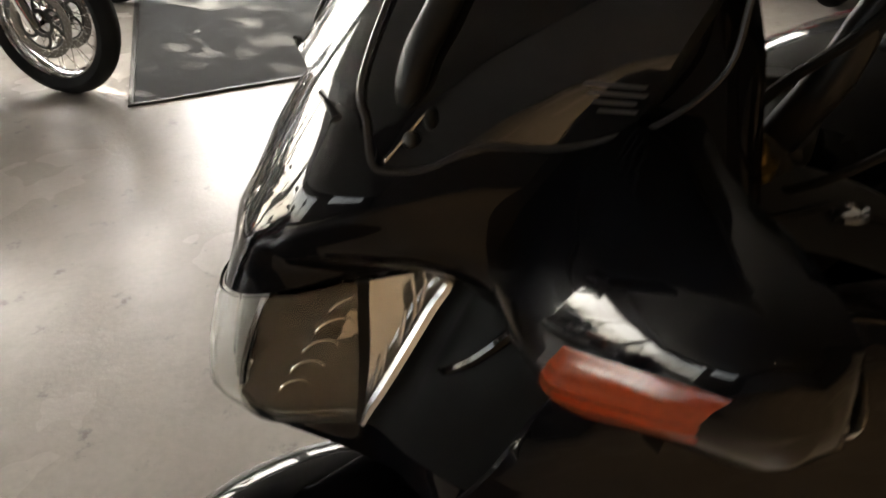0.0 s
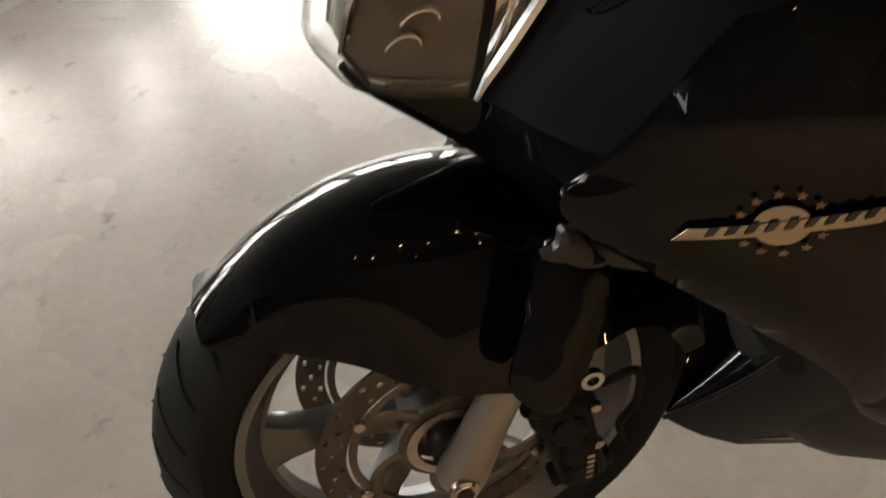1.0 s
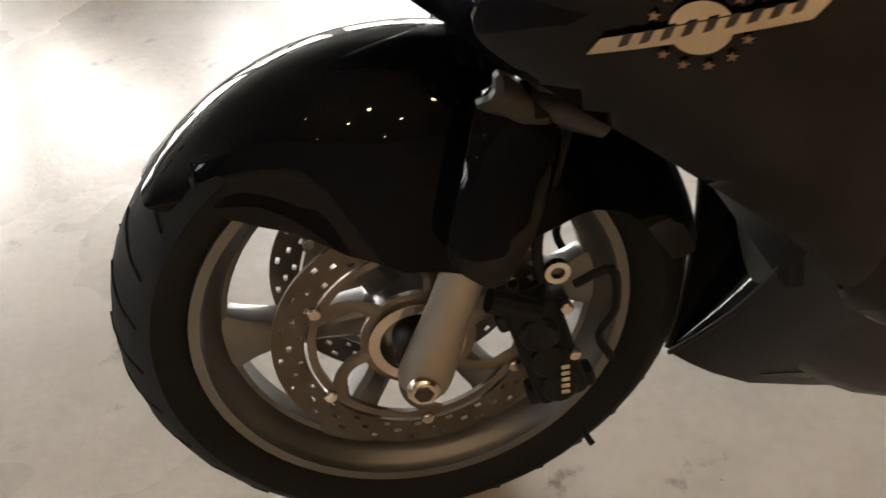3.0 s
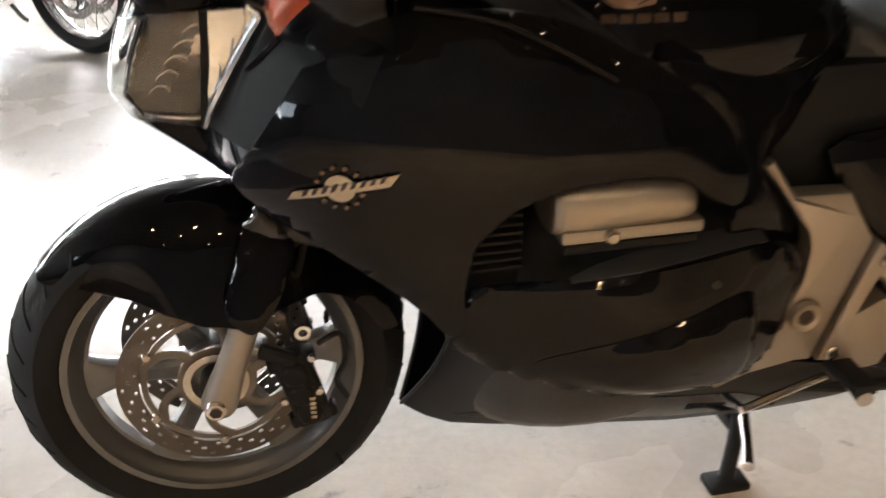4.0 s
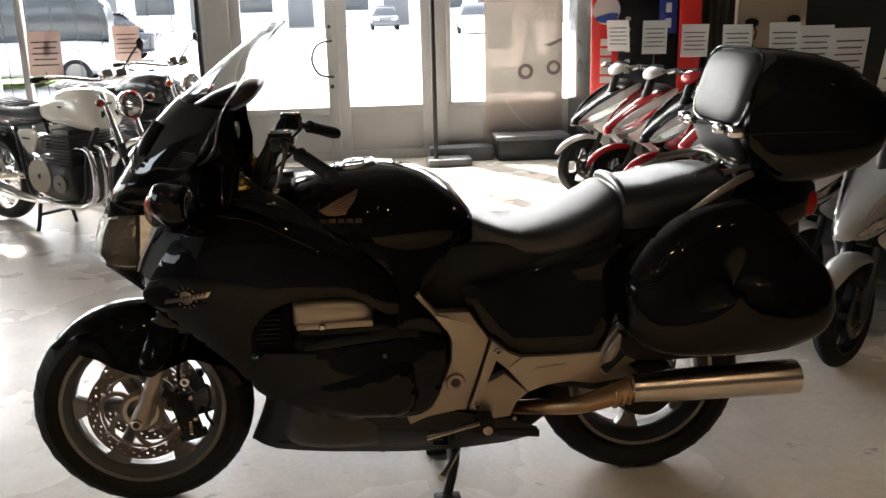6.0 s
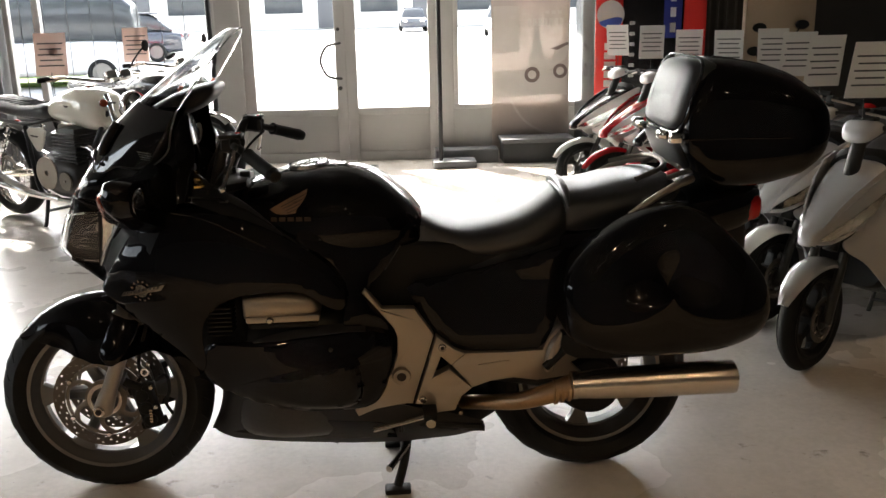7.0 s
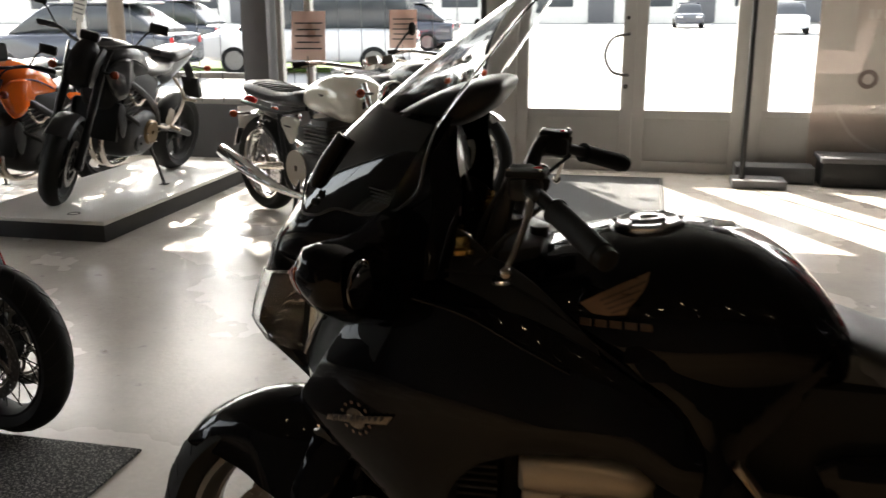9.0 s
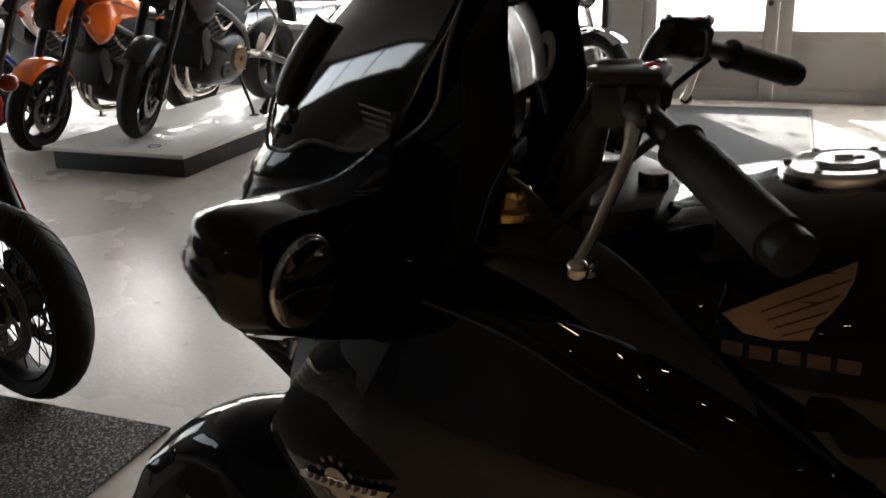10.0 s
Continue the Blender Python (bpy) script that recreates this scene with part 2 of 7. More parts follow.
def loft(rings, closed=True, cap=True):
    """A skin through rings of equal length."""
    bm = bmesh.new()
    vs = [[bm.verts.new(p) for p in r] for r in rings]
    n = len(rings[0])
    for a, b in zip(vs, vs[1:]):
        for k in range(n if closed else n - 1):
            try:
                bm.faces.new((a[k], a[(k + 1) % n], b[(k + 1) % n], b[k]))
            except ValueError:
                pass
    if cap and closed:
        for r in (vs[0], vs[-1]):
            try:
                bm.faces.new(r)
            except ValueError:
                pass
    return bm


def spline(pts, per=5):
    """A Catmull-Rom curve through points of any dimension."""
    p = [np.array(q, float) for q in pts]
    p = [2 * p[0] - p[1]] + p + [2 * p[-1] - p[-2]]
    out = []
    for a, b, c, d in zip(p, p[1:], p[2:], p[3:]):
        for k in range(per):
            t = k / per
            out.append(0.5 * (2 * b + (c - a) * t + (2 * a - 5 * b + 4 * c - d) * t * t + (3 * b - 3 * c + d - a) * t**3))
    return out + [p[-2]]


def tube(pts, r, n=10, per=4, cap=True):
    """A round tube along a smooth curve; r is one radius or one for each point."""
    rs = r if isinstance(r, (list, tuple)) else [r] * len(pts)
    line = spline([(*q, s) for q, s in zip(pts, rs)], per) if len(pts) > 2 and per > 1 else [np.array((*q, s), float) for q, s in zip(pts, rs)]
    rings, side = [], None
    for k, q in enumerate(line):
        a, b = line[max(k - 1, 0)], line[min(k + 1, len(line) - 1)]
        d = Vector(b[:3] - a[:3]).normalized()
        if side is None:
            side = d.orthogonal().normalized()
        side = (side - d * side.dot(d)).normalized()
        up = d.cross(side)
        rings.append([Vector(q[:3]) + (side * math.cos(2 * math.pi * j / n) + up * math.sin(2 * math.pi * j / n)) * q[3] for j in range(n)])
    return loft(rings, True, cap)


def lathe(profile, axis="y", n=48, at=(0, 0, 0), close=True):
    """Turns (radius, offset along the axis) pairs round an axis."""
    rings = []
    for j in range(n):
        a = 2 * math.pi * j / n
        c, s = math.cos(a), math.sin(a)
        if axis == "y":
            rings.append([Vector((at[0] + r * c, at[1] + o, at[2] + r * s)) for r, o in profile])
        elif axis == "z":
            rings.append([Vector((at[0] + r * c, at[1] + r * s, at[2] + o)) for r, o in profile])
        else:
            rings.append([Vector((at[0] + o, at[1] + r * c, at[2] + r * s)) for r, o in profile])
    return _ring_skin(rings, close)


def _ring_skin(rings, close):
    bm = bmesh.new()
    vs = [[bm.verts.new(p) for p in r] for r in rings]
    n, m = len(vs), len(vs[0])
    for j in range(n):
        a, b = vs[j], vs[(j + 1) % n]
        for k in range(m if close else m - 1):
            bm.faces.new((a[k], b[k], b[(k + 1) % m], a[(k + 1) % m]))
    return bm


def disc_of(r, thick, at, axis="y", n=24, bevel=0.0015):
    return lathe([(0.0005, -thick / 2), (r - bevel, -thick / 2), (r, -thick / 2 + bevel), (r, thick / 2 - bevel), (r - bevel, thick / 2), (0.0005, thick / 2)], axis, n, at, close=False)


def ellipsoid(c, r, nu=20, nv=12, turn=None):
    bm = bmesh.new()
    bmesh.ops.create_uvsphere(bm, u_segments=nu, v_segments=nv, radius=1.0)
    return moved(bm, Matrix.Translation(c) @ (turn or Matrix()) @ Matrix.Diagonal((*r, 1)))


def chaikin(pts, times=2):
    for _ in range(times):
        out = []
        for a, b in zip(pts, pts[1:] + pts[:1]):
            out += [(0.78 * a[0] + 0.22 * b[0], 0.78 * a[1] + 0.22 * b[1]), (0.22 * a[0] + 0.78 * b[0], 0.22 * a[1] + 0.78 * b[1])]
        pts = out
    return pts


def panel(outline, width_at, side=-1, thick=0.006, cell=0.03, rim=0.008, curl=0.005, soft=2, lift=0.0):
    """A curved shell: an outline in (x, z), laid on the half-width width_at(x, z), on the side -1 (y < 0) or 1."""
    pts = chaikin(list(outline), soft)
    bm = bmesh.new()
    f = bm.faces.new([bm.verts.new((x, 0, z)) for x, z in pts])
    bm.normal_update()
    if rim:
        bmesh.ops.inset_region(bm, faces=[f], thickness=rim, use_even_offset=True)
    xs, zs = [p[0] for p in pts], [p[1] for p in pts]
    for n, (lo, hi) in enumerate(((min(xs), max(xs)), (min(zs), max(zs)))):
        k = math.ceil(lo / cell)
        while k * cell < hi:
            co, no = ((k * cell, 0, 0), (1, 0, 0)) if n == 0 else ((0, 0, k * cell), (0, 0, 1))
            bmesh.ops.bisect_plane(bm, geom=bm.verts[:] + bm.edges[:] + bm.faces[:], plane_co=co, plane_no=no)
            k += 1
    edge = {v for e in bm.edges if e.is_boundary for v in e.verts}
    for v in bm.verts:
        v.co.y = side * (width_at(v.co.x, v.co.z) + lift - (curl if v in edge else 0))
    outer = list(bm.faces)
    rim_edges = [e for e in bm.edges if e.is_boundary]
    inner = {v: bm.verts.new((v.co.x, v.co.y - side * thick, v.co.z)) for v in list(bm.verts)}
    for g in outer:
        bm.faces.new([inner[v] for v in reversed(g.verts)])
    for e in rim_edges:
        a, b = e.verts
        bm.faces.new((a, b, inner[b], inner[a]))
    return bm


def plate(outline, y0, y1, bevel=0.003, soft=0, holes=()):
    """A flat plate: an outline in (x, z) with a thickness from y0 to y1."""
    pts = chaikin(list(outline), soft) if soft else list(outline)
    bm = bmesh.new()
    f = bm.faces.new([bm.verts.new((x, y0, z)) for x, z in pts])
    got = bmesh.ops.extrude_face_region(bm, geom=[f])
    for v in got["geom"]:
        if isinstance(v, bmesh.types.BMVert):
            v.co.y = y1
    bmesh.ops.recalc_face_normals(bm, faces=bm.faces)
    if bevel:
        caps = [e for e in bm.edges if abs(e.verts[0].co.y - e.verts[1].co.y) < 1e-6]
        bmesh.ops.bevel(bm, geom=caps, offset=bevel, segments=2, affect="EDGES", profile=0.5, clamp_overlap=True)
    return bm


def oval(x, y0, z0, w, h, p=2.6, n=20):
    """A rounded section across x: half-width w, half-height h."""
    out = []
    for j in range(n):
        a = 2 * math.pi * j / n
        c, s = math.cos(a), math.sin(a)
        out.append(Vector((x, y0 + w * math.copysign(abs(c) ** (2 / p), c), z0 + h * math.copysign(abs(s) ** (2 / p), s))))
    return out


def body(rows, p=2.6, n=20, per=4, y0=0.0):
    """A rounded body along x from rows of (x, z low, z high, half-width)."""
    return loft([oval(q[0], y0, (q[1] + q[2]) / 2, max(q[3], 0.002), max((q[2] - q[1]) / 2, 0.002), p, n) for q in spline(rows, per)])


def table(xs, zs, rows):
    """A smooth half-width over (x, z) from a small table."""
    g = np.array(rows)

    def at(x, z):
        i = min(max(np.searchsorted(xs, x) - 1, 0), len(xs) - 2)
        j = min(max(np.searchsorted(zs, z) - 1, 0), len(zs) - 2)
        u = min(max((x - xs[i]) / (xs[i + 1] - xs[i]), -0.3), 1.3)
        v = min(max((z - zs[j]) / (zs[j + 1] - zs[j]), -0.3), 1.3)
        return float((g[j][i] * (1 - u) + g[j][i + 1] * u) * (1 - v) + (g[j + 1][i] * (1 - u) + g[j + 1][i + 1] * u) * v)

    def smooth(x, z, d=0.035):
        taps = [(-2, 1), (-1, 3), (0, 4), (1, 3), (2, 1)]
        return sum(at(x + a * d, z + b * d) * u * w for a, u in taps for b, w in taps) / 144

    return smooth


# ---- wheels ----
def tyre_mesh(R, w, r, n=64):
    """A tyre: outer radius, half-width, bead radius."""
    prof = [(r, -0.72 * w), (r + 0.012, -0.9 * w), (r + 0.45 * (R - r), -w), (R - 0.035, -0.93 * w), (R - 0.014, -0.62 * w), (R - 0.003, -0.28 * w), (R, 0.0)]
    prof += [(a, -b) for a, b in reversed(prof[:-1])] + [(r - 0.008, 0.6 * w), (r - 0.008, -0.6 * w)]
    return lathe(prof, "y", n)


def treads(R, w, count, mirror_too=True):
    """Slanting grooves of a road tyre, as thin dark ribs on the crown."""
    bms = []
    for j in range(count):
        for s in (-1, 1):
            a0 = 2 * math.pi * (j + (0.5 if s > 0 else 0)) / count
            pts = []
            for k in range(5):
                q = k / 4
                y = s * w * (0.12 + 0.76 * q)
                rr = R + 0.0012 - 0.0035 * min(1, abs(y) / (0.28 * w)) - max(0, abs(y) / w - 0.28) / 0.34 * 0.011 - max(0, abs(y) / w - 0.62) / 0.31 * 0.010
                a = a0 + 0.16 * q
                pts.append((rr * math.cos(a), y, rr * math.sin(a)))
            bms.append(tube(pts, 0.0016, 4, 1, False))
    return joined(*bms)


def cast_rim(r, w, n=60):
    """The rim alone: flanges, beads and a stepped well."""
    return lathe([(r + 0.004, -w), (r + 0.002, -w - 0.006), (r - 0.009, -w - 0.005), (r - 0.014, -0.86 * w), (r - 0.024, -0.70 * w), (r - 0.030, -0.35 * w), (r - 0.036, -0.3 * w), (r - 0.036, 0.3 * w), (r - 0.030, 0.35 * w), (r - 0.024, 0.7 * w), (r - 0.014, 0.86 * w), (r - 0.009, w + 0.005), (r + 0.002, w + 0.006), (r + 0.004, w), (r - 0.014, 0.5 * w), (r - 0.014, -0.5 * w)], "y", n)


def cast_spoke(r, hub=0.05, width=0.032):
    rings = []
    for rr, ww, yy in ((hub - 0.01, width * 0.75, 0.026), (hub + 0.05, width * 0.55, 0.022), (0.5 * (hub + r), width * 0.6, 0.02), (r - 0.06, width * 0.9, 0.019), (r - 0.040, width * 1.25, 0.018), (r - 0.028, width * 1.75, 0.018)):
        ring = []
        for k in range(10):
            b = 2 * math.pi * k / 10
            t, y = ww * math.copysign(abs(math.cos(b)) ** 0.6, math.cos(b)), yy * math.copysign(abs(math.sin(b)) ** 0.6, math.sin(b))
            ring.append(Vector((rr, y, t)))
        rings.append(ring)
    return loft(rings)


def spoke_rim(r, w, n=60):
    return lathe([(r + 0.004, -w), (r - 0.006, -w - 0.004), (r - 0.018, -0.6 * w), (r - 0.022, 0), (r - 0.018, 0.6 * w), (r - 0.006, w + 0.004), (r + 0.004, w), (r - 0.006, 0)], "y", n)


def turned_copies(me, name, parent, count, start=0.0, step=None, mat_at=None):
    """Objects on one mesh, turned round the axle."""
    for j in range(count):
        ob = new(name, me)
        ob.parent = parent
        ob.matrix_basis = Matrix.Rotation(-(start + (step or 2 * math.pi / count) * j), 4, "Y")


def brake_disc(R, r, y, holes=True, n=110, thick=0.005):
    """A drilled ring: cells of a polar grid left out for the holes."""
    w = (R - r) / 38
    rad = [r, r + 4 * w, r + 9.5 * w, r + 15 * w, r + 20.5 * w, r + 26 * w, r + 31.5 * w, R]
    bm = bmesh.new()
    vs = {}
    for j in range(n):
        a = 2 * math.pi * j / n
        for k, q in enumerate(rad):
            for s in (0, 1):
                vs[j, k, s] = bm.verts.new((q * math.cos(a), y + (s - 0.5) * thick, q * math.sin(a)))
    solidc = {}
    for j in range(n):
        for k in range(len(rad) - 1):
            gone = holes and ((k == 1 and j % 5 == 0) or (k == 3 and j % 5 == 2) or (k == 5 and j % 5 == 4))
            solidc[j, k] = not gone
    for (j, k), on in solidc.items():
        i = (j + 1) % n
        if on:
            bm.faces.new((vs[j, k, 0], vs[i, k, 0], vs[i, k + 1, 0], vs[j, k + 1, 0]))
            bm.faces.new((vs[j, k, 1], vs[j, k + 1, 1], vs[i, k + 1, 1], vs[i, k, 1]))
        for (jj, kk), quad in (((i, k), (vs[i, k, 0], vs[i, k, 1], vs[i, k + 1, 1], vs[i, k + 1, 0])), ((j, k + 1), (vs[j, k + 1, 0], vs[i, k + 1, 0], vs[i, k + 1, 1], vs[j, k + 1, 1]))):
            if on != solidc.get((jj, kk), False):
                bm.faces.new(quad)
        if on and k == 0:
            bm.faces.new((vs[j, 0, 0], vs[j, 0, 1], vs[i, 0, 1], vs[i, 0, 0]))
    return bm


def disc_carrier(r_in, r_out, y, thick=0.006):
    """The inner and outer ring of a disc's carrier as one plate edge, joined by a thin web behind."""
    return lathe([(r_in, -thick / 2), (r_in + 0.016, -thick / 2), (r_in + 0.016, thick / 2), (r_in, thick / 2)], "y", 36, (0, y, 0))


def carrier_arm(r_in, r_out, y):
    pts = []
    for k in range(4):
        q = k / 3
        rr, b = r_in + 0.010 + (r_out - r_in - 0.012) * q, 0.42 * q * q
        pts.append((rr * math.cos(b), y, rr * math.sin(b)))
    return moved(tube(pts, [0.010, 0.008, 0.0075, 0.010], 8, 3), Matrix.Translation((0, y * 0.6, 0)) @ Matrix.Diagonal((1, 0.4, 1, 1)))


def wheel(parent, at, R, w, r, style="cast", disc=0.0, disc_side=(-1,), name="front_wheel", rim_mat=None, steer=0.0, detail=True, spokes=6, twist=0.0, disc_y=0.062):
    rm = rim_mat or RIMALU
    hub = part(name, cast_rim(r, 0.7 * w) if style == "cast" else spoke_rim(r, 0.7 * w), rm, parent)
    hub.matrix_basis = Matrix.Translation(at) @ Matrix.Rotation(radians(steer), 4, "Z")
    part("hub", lathe([(0.012, -0.055), (0.048, -0.05), (0.055, -0.02), (0.055, 0.02), (0.048, 0.05), (0.012, 0.055)], "y", 28), rm, hub)
    if style == "cast":
        turned_copies(to_mesh("spoke", cast_spoke(r), rm), "spoke", hub, spokes, twist)
    else:
        for k in range(4):
            b = 0.75 if k < 2 else -0.75
            s = 0.038 if k % 2 else -0.038
            sp = tube([(0.046 * math.cos(b), s, 0.046 * math.sin(b)), (r - 0.018, s * 0.2, 0.0)], 0.0019, 5, 1, False)
            turned_copies(to_mesh("spoke", sp, rm), "spoke", hub, 9, 2 * math.pi * k / 36, 2 * math.pi * 4 / 36)
    part("tyre", tyre_mesh(R, w, r + 0.002), RUBBER, hub)
    if detail:
        tagged(part("tread", treads(R, w, 30), MATTE, hub), kind="stuff")
    for s in disc_side if disc else ():
        part("brake_disc", brake_disc(disc, disc * 0.78, s * disc_y), DISC, hub)
        car_mat = CASTDK if detail else DARKMET
        part("disc_carrier", disc_carrier(disc * 0.30, disc * 0.76, s * (disc_y - 0.002)), car_mat, hub)
        part("carrier_ring", lathe([(disc * 0.76 - 0.009, -0.003), (disc * 0.76, -0.003), (disc * 0.76, 0.003), (disc * 0.76 - 0.009, 0.003)], "y", 48, (0, s * (disc_y - 0.002), 0)), car_mat, hub)
        turned_copies(to_mesh("carrier_arm", carrier_arm(disc * 0.30, disc * 0.76, s * (disc_y - 0.002)), car_mat), "carrier_arm", hub, 6, 0.2)
        bolt = to_mesh("disc_bolt", disc_of(0.0075, 0.015, (disc * 0.765, s * disc_y, 0), "y", 10), STEEL)
        turned_copies(bolt, "disc_bolt", hub, 6, 0.5)
    return hub


# ---- the room ----
WALL_Y = 6.15
solid("floor", box(-9.0, -7.0, -0.12, 8.0, WALL_Y + 0.1, 0.0, 0), FLOORM, "polished beige-grey concrete shop floor with stains", "floor", kind="structure")
solid("ceiling", box(-9.0, -7.0, 3.3, 8.0, WALL_Y + 0.1, 3.45, 0), CEILM, "dark painted ceiling", "ceiling", kind="structure")
solid("wall_west", box(-9.1, -7.0, 0, -9.0, 0.0, 2.05, 0), WALLP, "plain dark painted wall", "wall", kind="structure")
solid("wall_west_end", box(-9.1, -7.0, 2.05, -9.0, -4.6, 3.3, 0), WALLP, "plain dark painted wall", "wall", kind="structure")
solid("wall_west_head", box(-9.1, -4.6, 3.12, -9.0, 0.0, 3.3, 0), WALLP, "plain head above the high side window", "wall", kind="structure")
# Unseen high opening, added so the cowl and screen reflect bright sky.
high = tagged(new("window_west_high"), "high strip window with grey metal mullions", "window", kind="structure")
for y in (-4.57, -3.06, -1.53, -0.03):
    part("mullion", box(-9.09, y - 0.03, 2.05, -9.01, y + 0.03, 3.12, 0), FRAMEM, high)
# Unseen pier, added to keep bright reflections off the bike's cheek.
solid("wall_west_pier", box(-9.1, 0.0, 0, -9.0, 1.2, 2.75, 0), WALLP, "plain dark painted wall", "wall", kind="structure")
# Unseen slab, added to stop the sun entering through the high opening.
solid("wall_west_canopy", box(-10.15, -4.9, 3.46, -9.1, 2.0, 3.54, 0), WALLP, "flat canopy outside over the high side window", "canopy", kind="structure")
solid("wall_west_parapet", box(-9.12, 1.2, 0, -8.98, WALL_Y - 0.02, 0.50, 0.005), COLM, "low dark grey parapet under the side window", "wall", kind="structure")
solid("wall_west_lintel", box(-9.1, 0.0, 2.75, -9.0, WALL_Y + 0.1, 3.3, 0), WALLP, "plain lintel above the side window", "wall", kind="structure")
solid("wall_south", box(-9.0, -7.1, 0, 8.0, -7.0, 3.3, 0), WALLP, "plain dark painted wall behind the viewer", "wall", kind="structure")
solid("wall_east", box(8.0, -7.0, 0, 8.1, WALL_Y + 0.1, 3.3, 0), DARKW, "dark painted wall", "wall", kind="structure")
solid("wall_north", box(3.85, WALL_Y, 0, 8.0, WALL_Y + 0.15, 3.3, 0), DARKW, "dark painted wall beside the shop window", "wall", kind="structure")
solid("wall_north_parapet", box(-9.0, WALL_Y - 0.02, 0, -0.62, WALL_Y + 0.14, 0.50, 0.005), COLM, "low dark grey parapet under the shop window", "wall", kind="structure")
solid("wall_north_lintel", box(-9.0, WALL_Y, 2.75, 3.85, WALL_Y + 0.14, 3.3, 0.003), WALLP, "plain lintel above the shop window", "wall", kind="structure")


def window_bay(name, x0, x1, z0, z1, mullions=(), rails=()):
    """A glazed bay with its frame."""
    ob = tagged(new(name), "tall shop window with grey metal frame", "window", kind="structure")
    f = 0.05
    y0, y1 = WALL_Y, WALL_Y + 0.08
    for nm, b in (("window_frame", box(x0, y0, z0, x1, y1, z0 + f)), ("window_frame", box(x0, y0, z1 - f, x1, y1, z1)), ("window_frame", box(x0, y0, z0 + f, x0 + f, y1, z1 - f)), ("window_frame", box(x1 - f, y0, z0 + f, x1, y1, z1 - f))):
        part(nm, b, FRAMEM, ob)
    for x in mullions:
        part("mullion", box(x - 0.03, y0, z0 + f, x + 0.03, y1, z1 - f), FRAMEM, ob)
    for z in rails:
        part("rail", box(x0 + f, y0 + 0.01, z - 0.025, x1 - f, y1 - 0.01, z + 0.025), FRAMEM, ob)
    edges = [x0 + f, *mullions, x1 - f]
    for a, b in zip(edges, edges[1:]):
        pane = part("pane", box(a - 0.005, y0 + 0.035, z0 + f - 0.005, b + 0.005, y0 + 0.041, z1 - f + 0.005, 0), GLASS, ob)
        pane.visible_shadow = False
    return ob


window_bay("window_1", -6.4, -2.88, 0.50, 2.75, (-4.6,), (0.76,))
window_bay("window_2", -2.62, -0.68, 0.50, 2.75, (-2.32,))
window_bay("window_3", -9.0, -6.6, 0.50, 2.75)
# Unseen side windows, added to give the bike's nose bright reflections.
for k, (a, b) in enumerate(((0.0, 3.0), (3.1, 6.1))):
    side = window_bay("window_%d" % (4 + k), a, b, 0.50, 2.75, ((a + b) / 2,))
    side.matrix_basis = Matrix.Translation((WALL_Y - 9.0, 0, 0)) @ Matrix.Rotation(radians(90), 4, "Z")
solid("column", box(-2.88, WALL_Y - 0.16, 0, -2.64, WALL_Y + 0.12, 2.75, 0.006), COLM, "dark grey square column at the shop window", "column", kind="structure")
solid("column", box(-6.6, WALL_Y - 0.16, 0, -6.4, WALL_Y + 0.12, 2.75, 0.006), COLM, "dark grey square column at the shop window", "column", kind="structure")


def door_leaf(name, x0, x1, handle_x, glass_z=0.52, top=2.2):
    ob = tagged(new(name), "grey metal entrance door with a tall glass pane", "door", kind="structure")
    y0, y1, s = WALL_Y, WALL_Y + 0.06, 0.10
    part("door_stile", box(x0, y0, 0.002, x0 + s, y1, top), FRAMEM, ob)
    part("door_stile", box(x1 - s, y0, 0.002, x1, y1, top), FRAMEM, ob)
    part("door_rail", box(x0 + s, y0, top - s, x1 - s, y1, top), FRAMEM, ob)
    part("door_rail", box(x0 + s, y0, glass_z - 0.07, x1 - s, y1, glass_z), FRAMEM, ob)
    part("kick_panel", box(x0 + s, y0 + 0.015, 0.09, x1 - s, y1 - 0.015, glass_z - 0.07), FRAMEM, ob)
    part("door_rail", box(x0 + s, y0, 0.002, x1 - s, y1, 0.09), FRAMEM, ob)
    pane = part("pane", box(x0 + s - 0.004, y0 + 0.027, glass_z - 0.004, x1 - s + 0.004, y0 + 0.033, top - s + 0.004, 0), GLASS, ob)
    pane.visible_shadow = False
    if handle_x:
        pts = [(handle_x, y0, 1.14), (handle_x, y0 - 0.05, 1.14), (handle_x - 0.12, y0 - 0.055, 1.11), (handle_x - 0.18, y0 - 0.055, 0.975), (handle_x - 0.12, y0 - 0.055, 0.84), (handle_x, y0 - 0.05, 0.81), (handle_x, y0, 0.81)]
        part("door_handle", tube(pts, 0.012, 10, 6), DARKMET, ob, "curved steel bow handle")
        part("lock", disc_of(0.02, 0.02, (handle_x - 0.005, y0 - 0.005, 0.715), "y", 20), DARKMET, ob)
        part("lock", disc_of(0.016, 0.02, (handle_x - 0.005, y0 - 0.005, 1.27), "y", 20), DARKMET, ob)
    return ob


door_leaf("door_1", -0.448, 0.5285, 0.47)
door_leaf("door_2", 0.5295, 1.423, None)
solid("trim", box(-0.68, WALL_Y - 0.03, 0, -0.45, WALL_Y + 0.10, 2.75, 0.004), FRAMEM, "grey door frame post", "trim", kind="structure")
solid("trim", box(1.425, WALL_Y - 0.03, 0, 1.56, WALL_Y + 0.10, 2.75, 0.004), FRAMEM, "grey door frame post", "trim", kind="structure")
solid("trim", box(-0.45, WALL_Y - 0.03, 2.205, 1.425, WALL_Y + 0.10, 2.75, 0.004), FRAMEM, "grey panel above the doors", "trim", kind="structure")
